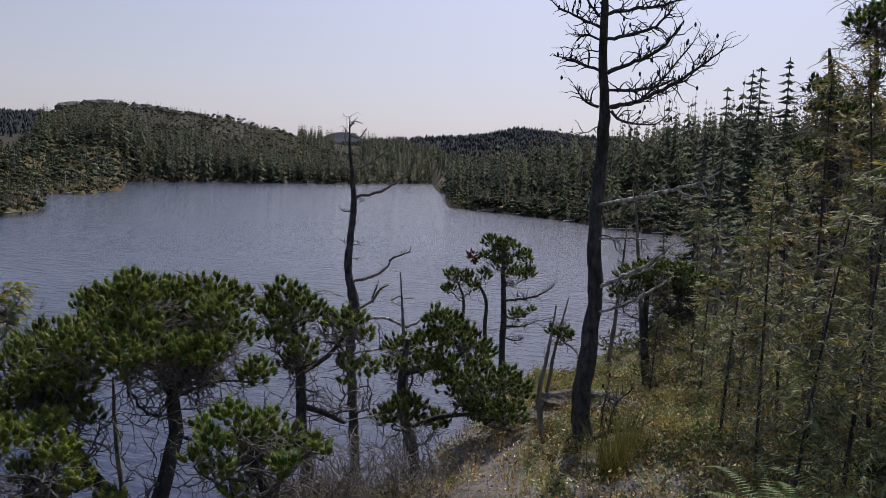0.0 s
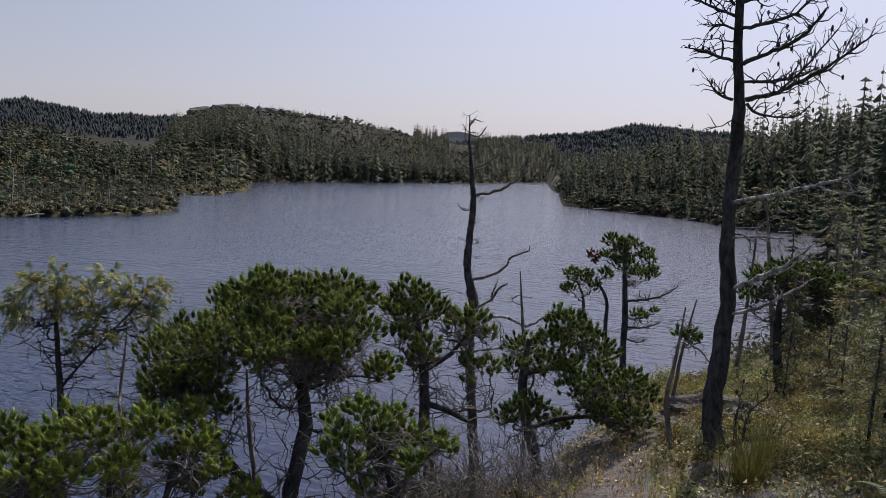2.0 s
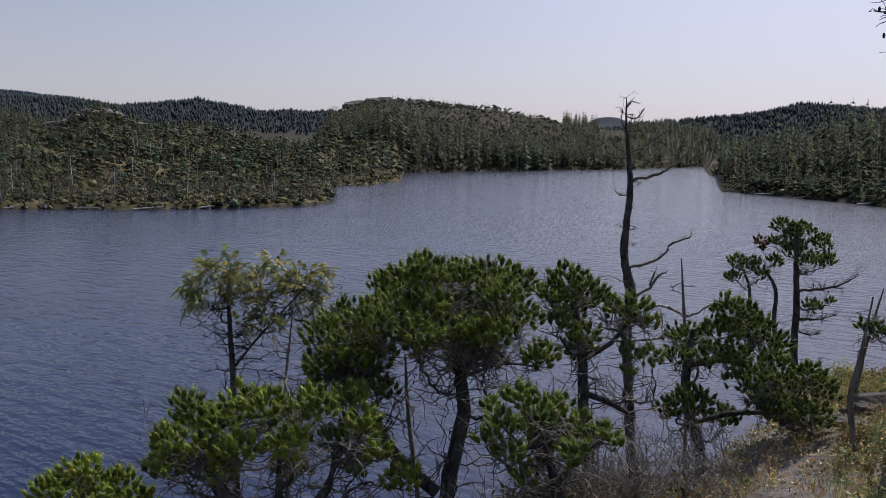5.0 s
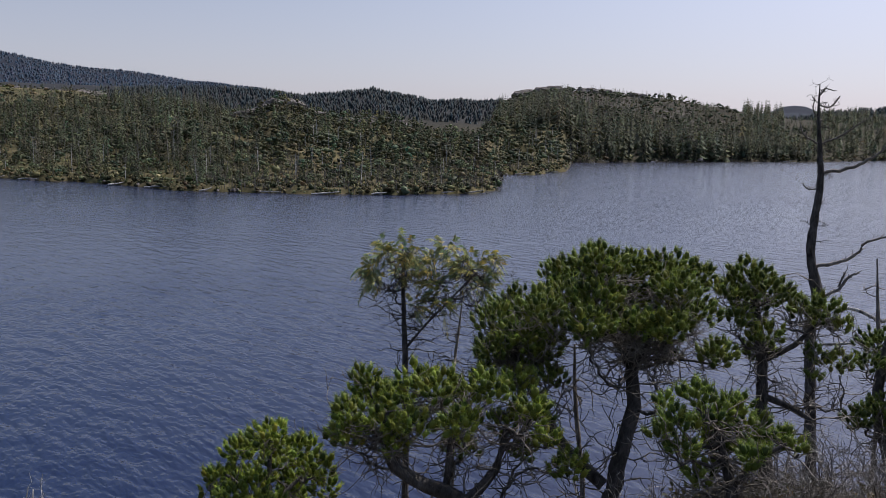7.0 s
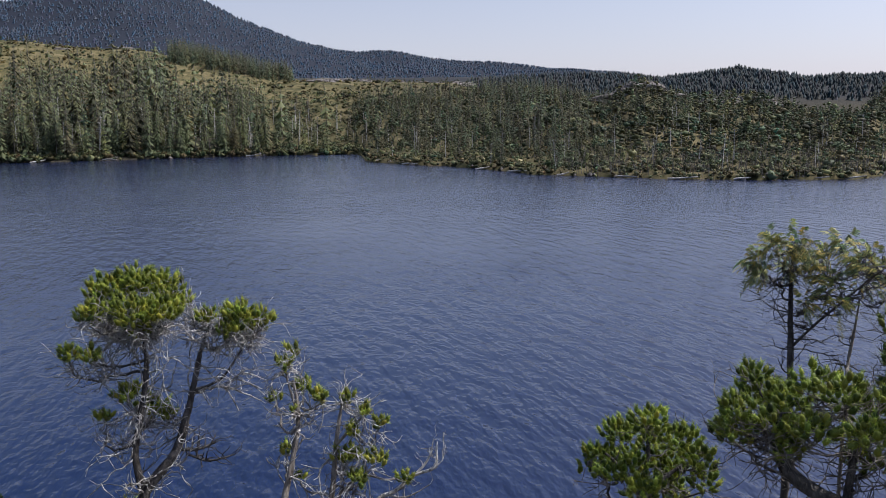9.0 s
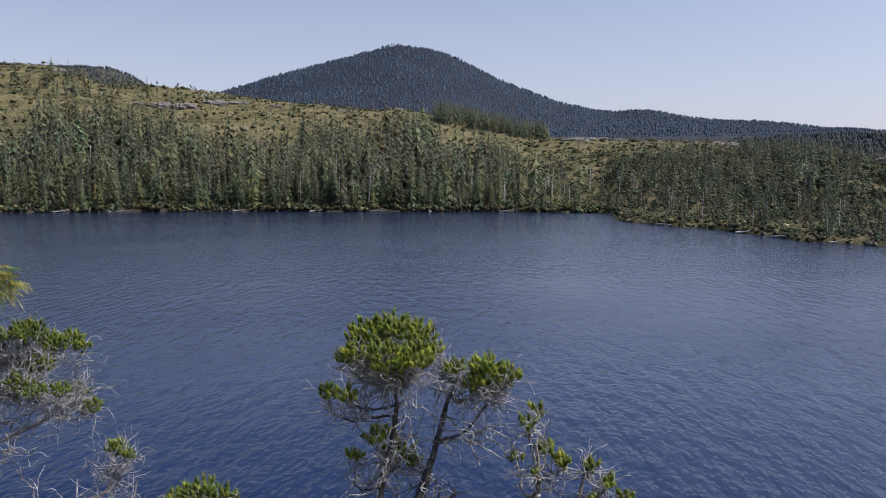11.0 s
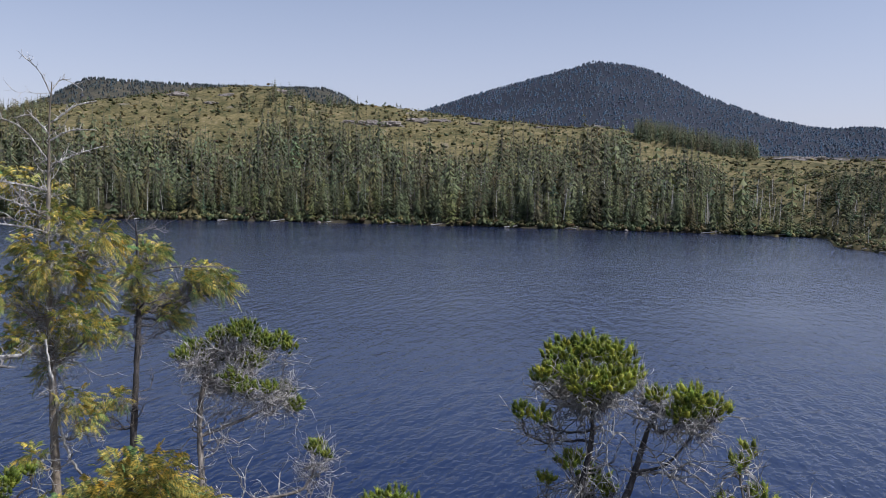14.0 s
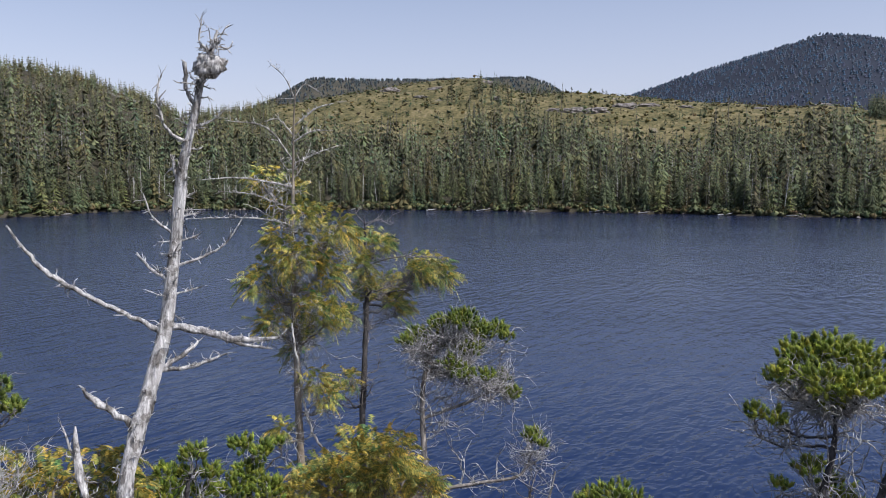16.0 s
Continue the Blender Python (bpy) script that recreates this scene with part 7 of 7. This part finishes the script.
for i, (hd, r, tz, w) in enumerate([(-19.3, 62, 18.6, 0.8), (-20.4, 55, 18.9, 0.8), (-21.3, 58, 19.5, 0.9), (-23.0, 52, 19.3, 0.8), (-18.0, 70, 16.6, 0.9), (-24.6, 60, 18.4, 0.9), (-26.4, 50, 17.5, 0.9), (-15.9, 48, 9.4, 0.9), (-28.5, 55, 19.5, 0.9)]):
    spruce(hd, r, tz, 400 + i, w)


def slope_woods():
    rng = np.random.default_rng(51)
    x, y, az, r = scatter(rng, 200, -37, -15.5, 34, 130)
    keep = land(x, y) > 0.6
    x, y, r = x[keep], y[keep], r[keep]
    stand("slope_woods", "dark mixed spruce and pine on the near slope", "woods", SPRUCES_NEAR, rng, x, y, rng.uniform(5, 9.5, len(x)), 1.1, tints(rng, len(x), 0.0) * 0.6)


slope_woods()


def low_plants(name, label, category, rng, x, y, leaves, reach, leaf_size, mat, tint, blades=False):
    """Low growth on the ground as one mesh: twiggy leaf clumps, or blades of grass."""
    z = land(x, y)
    n = len(x)
    if blades:
        a = rng.uniform(0, 6.283, (n, leaves))
        root = np.stack([x[:, None] + rng.normal(0, reach * 0.2, (n, leaves)), y[:, None] + rng.normal(0, reach * 0.2, (n, leaves)), np.repeat(z[:, None] - 0.02, leaves, 1)], -1)
        L = leaf_size * rng.uniform(0.5, 1.2, (n, leaves))
        out = rng.uniform(0.1, 0.9, (n, leaves))
        tip = root + np.stack([np.cos(a) * L * out, np.sin(a) * L * out, L * np.sqrt(1 - out ** 2 * 0.8)], -1)
        side = np.stack([-np.sin(a), np.cos(a), 0 * a], -1) * 0.004
        v = np.stack([root + side, root - side, tip], 2)
    else:
        d = rng.normal(size=(n, leaves, 3))
        d /= np.linalg.norm(d, axis=-1, keepdims=True)
        d[..., 2] = np.abs(d[..., 2]) * 0.75
        rr = reach * rng.uniform(0.6, 1.4, (n, 1, 1))
        p = np.stack([x, y, z], -1)[:, None] + d * rr * rng.uniform(0.4, 1.0, (n, leaves, 1))
        q1, q2 = rng.normal(size=(2, n, leaves, 3)) * leaf_size
        v = np.stack([p, p + q1, p + q2], 2)
    c = np.repeat(tint, leaves * 3, axis=0)
    ob = mesh_object(name, v.reshape(-1, 3), np.arange(n * leaves * 3).reshape(-1, 3), mat, None, c)
    return tagged(ob, label, category, kind="stuff")


def underfoot():
    rng = np.random.default_rng(61)
    x, y, az, r = scatter(rng, 330, -36, 2, 5.0, 17)
    keep = ~((az > -7) & (r < 9.5)) & (rng.random(len(x)) < 0.9)
    low_plants("heath_shrubs", "low olive heath shrubs on the rocky slope", "shrubs", rng, x[keep], y[keep], 150, 0.22, 0.022, SHRUB_LEAVES, tints(rng, keep.sum(), 0.05, 0.3) * 1.8)
    x, y, az, r = scatter(rng, 300, 2, 20, 4.6, 9.5)
    low_plants("slope_shrubs", "yellow-green shrubs on the steep slope", "shrubs", rng, x, y, 150, 0.3, 0.025, SHRUB_LEAVES, tints(rng, len(x), 0.2, 0.25))
    x, y, az, r = scatter(rng, 700, -36, 1, 4.8, 15)
    low_plants("dry_grass", "thin dry grass between rocks", "grass", rng, x, y, 16, 0.3, 0.22, DRY_GRASS, tints(rng, len(x), 0.0, 0.2) * 1.4, True)
    x, y, az, r = scatter(rng, 2600, -30, 3, 5, 13)
    low_plants("leaf_litter", "brown leaf litter on the ground", "litter", rng, x, y, 14, 0.16, 0.014, SHRUB_LEAVES, tints(rng, len(x), 0.25, 0.45) * np.array([3.0, 2.7, 3.6]))
    x, y, az, r = scatter(rng, 2900, -30, 4, 5.0, 14)
    keep = ~((az > -7.5) & (r < 9.6) & (waves2(x, y, 1.6, 71) > -0.25))
    x, y = x[keep], y[keep]
    low_plants("dwarf_heath", "brown and olive dwarf heath between rocks", "heath", rng, x, y, 26, 0.12, 0.017, SHRUB_LEAVES, tints(rng, len(x), 0.02, 0.45) * np.array([1.9, 2.0, 2.2]))
    x, y, az, r = scatter(rng, 90, -34, -8, 6.4, 13)
    low_plants("leafy_shrubs", "knee-high yellow-green leafy shrubs on the slope", "shrubs", rng, x, y, 560, 0.26, 0.014, HEMLOCK_SPRAYS, tints(rng, len(x), 0.12, 0.45) * np.array([1.5, 1.5, 1.25]))
    x, y, az, r = scatter(rng, 230, -42, -13.5, 12, 42)
    low_plants("thicket", "dark leafy thicket on the bank behind the path", "shrubs", rng, x, y, 320, 0.75, 0.055, HEMLOCK_SPRAYS, tints(rng, len(x), 0.0, 0.35) * 0.75)
    x, y, az, r = scatter(rng, 90, 0, 24, 5.0, 7.4)
    low_plants("edge_shrubs", "olive shrubs along the edge of the drop", "shrubs", rng, x, y, 260, 0.26, 0.02, HEMLOCK_SPRAYS, tints(rng, len(x), 0.1, 0.35) * 0.9)
    # one big tussock by the dead pine
    for hd, r, n, L in ((-13.6, 6.5, 420, 0.55), (-15.0, 6.9, 200, 0.4)):
        px, py = polar(hd, r)
        ob = low_plants("grass_tussock", "tussock of long yellow-green grass", "grass", rng, np.array([px]), np.array([py]), n, 0.35, L, DRY_GRASS, np.array([[0.75, 0.8, 0.55]]), True)


underfoot()


def fern(heading, r, size, seed):
    rng = np.random.default_rng(seed)
    x, y = polar(heading, r)
    z = land_at(x, y)
    top = thing("sword_fern", x, y, z, "sword fern with long green fronds", "fern", "ferns by the path")
    for k in range(9):
        a = 6.283 * k / 9 + rng.uniform(-0.3, 0.3)
        L, b = size * rng.uniform(0.7, 1.15), Bundle()
        for t in np.linspace(0.1, 1, 26):
            h = L * (0.75 * t - 0.55 * t * t) * 1.4
            p = np.array([math.cos(a) * L * t * 0.9, math.sin(a) * L * t * 0.9, h])
            w = 0.16 * L * (1.05 - t) * min(1, t * 4)
            for s in (-1, 1):
                tip = p + np.array([-math.sin(a) * s * w + math.cos(a) * w * 0.25, math.cos(a) * s * w + math.sin(a) * w * 0.25, -0.15 * w])
                e = np.array([math.cos(a), math.sin(a), 0]) * 0.012 * L
                b.add(np.array([p + e, p - e, tip]), np.array([[0, 1, 2]]))
        b.build("frond", FERN_GREEN, top, (0, 0, 0))


for i, (hd, r, s) in enumerate([(-24.5, 4.9, 0.62), (-27.5, 4.7, 0.6), (-30.0, 5.0, 0.7), (-22.5, 5.2, 0.4)]):
    fern(hd, r, s, 500 + i)


def slope_brush():
    """Tangled bare shrubs on the steep ground under the pines."""
    rng = np.random.default_rng(77)
    for i, (hd, r, top_z) in enumerate([(2.5, 6.6, 9.75), (5.0, 6.2, 9.7), (7.5, 5.9, 9.75), (9.6, 5.6, 9.6), (12.0, 5.6, 9.65), (14.5, 5.4, 9.55), (17.5, 5.2, 9.5), (20.5, 5.2, 9.4), (23.5, 5.2, 9.3), (4.0, 8.0, 9.5), (0.5, 7.6, 9.5), (10.5, 7.2, 9.3), (33.0, 5.2, 8.9), (129.5, 6.2, 10.25), (92.0, 7.1, 9.0), (3.8, 5.6, 9.9), (6.2, 5.4, 9.9), (8.6, 5.2, 9.85), (11.0, 5.0, 9.85), (13.4, 5.0, 9.8), (1.4, 6.0, 9.8)]):
        x, y = polar(hd, r)
        z = land_at(x, y)
        e = thing("dead_shrub", x, y, z, "tangled bare grey shrub on the steep slope", "dead shrub", "bare shrubs under the pines")
        stems, twigs = Bundle(), Bundle()
        for _ in range(7):
            a, q = rng.uniform(0, 6.283), rng.uniform(0.1, 0.45)
            way = np.array([math.cos(a) * q, math.sin(a) * q, (top_z - z) * rng.uniform(0.7, 1.0)])
            c = crooked(rng, (x, y, z - 0.1), way, 0.011, 0.12)
            stems.add(*tube(c, 5))
            for _ in range(12):
                k = int(rng.integers(len(c) // 3, len(c)))
                twiggy(rng, twigs, c[k, :3], rng.normal(0, 0.17, 3) + np.array([0, 0, 0.1]), 0.004, 3)
        stems.build("stem", BARK_GREY, e, (x, y, z), True)
        tagged(twigs.build("twig", DEADWOOD if i in (0, 3, 6, 9, 12, 13, 14) else BARK_GREY, e, (x, y, z)), kind="stuff")


slope_brush()
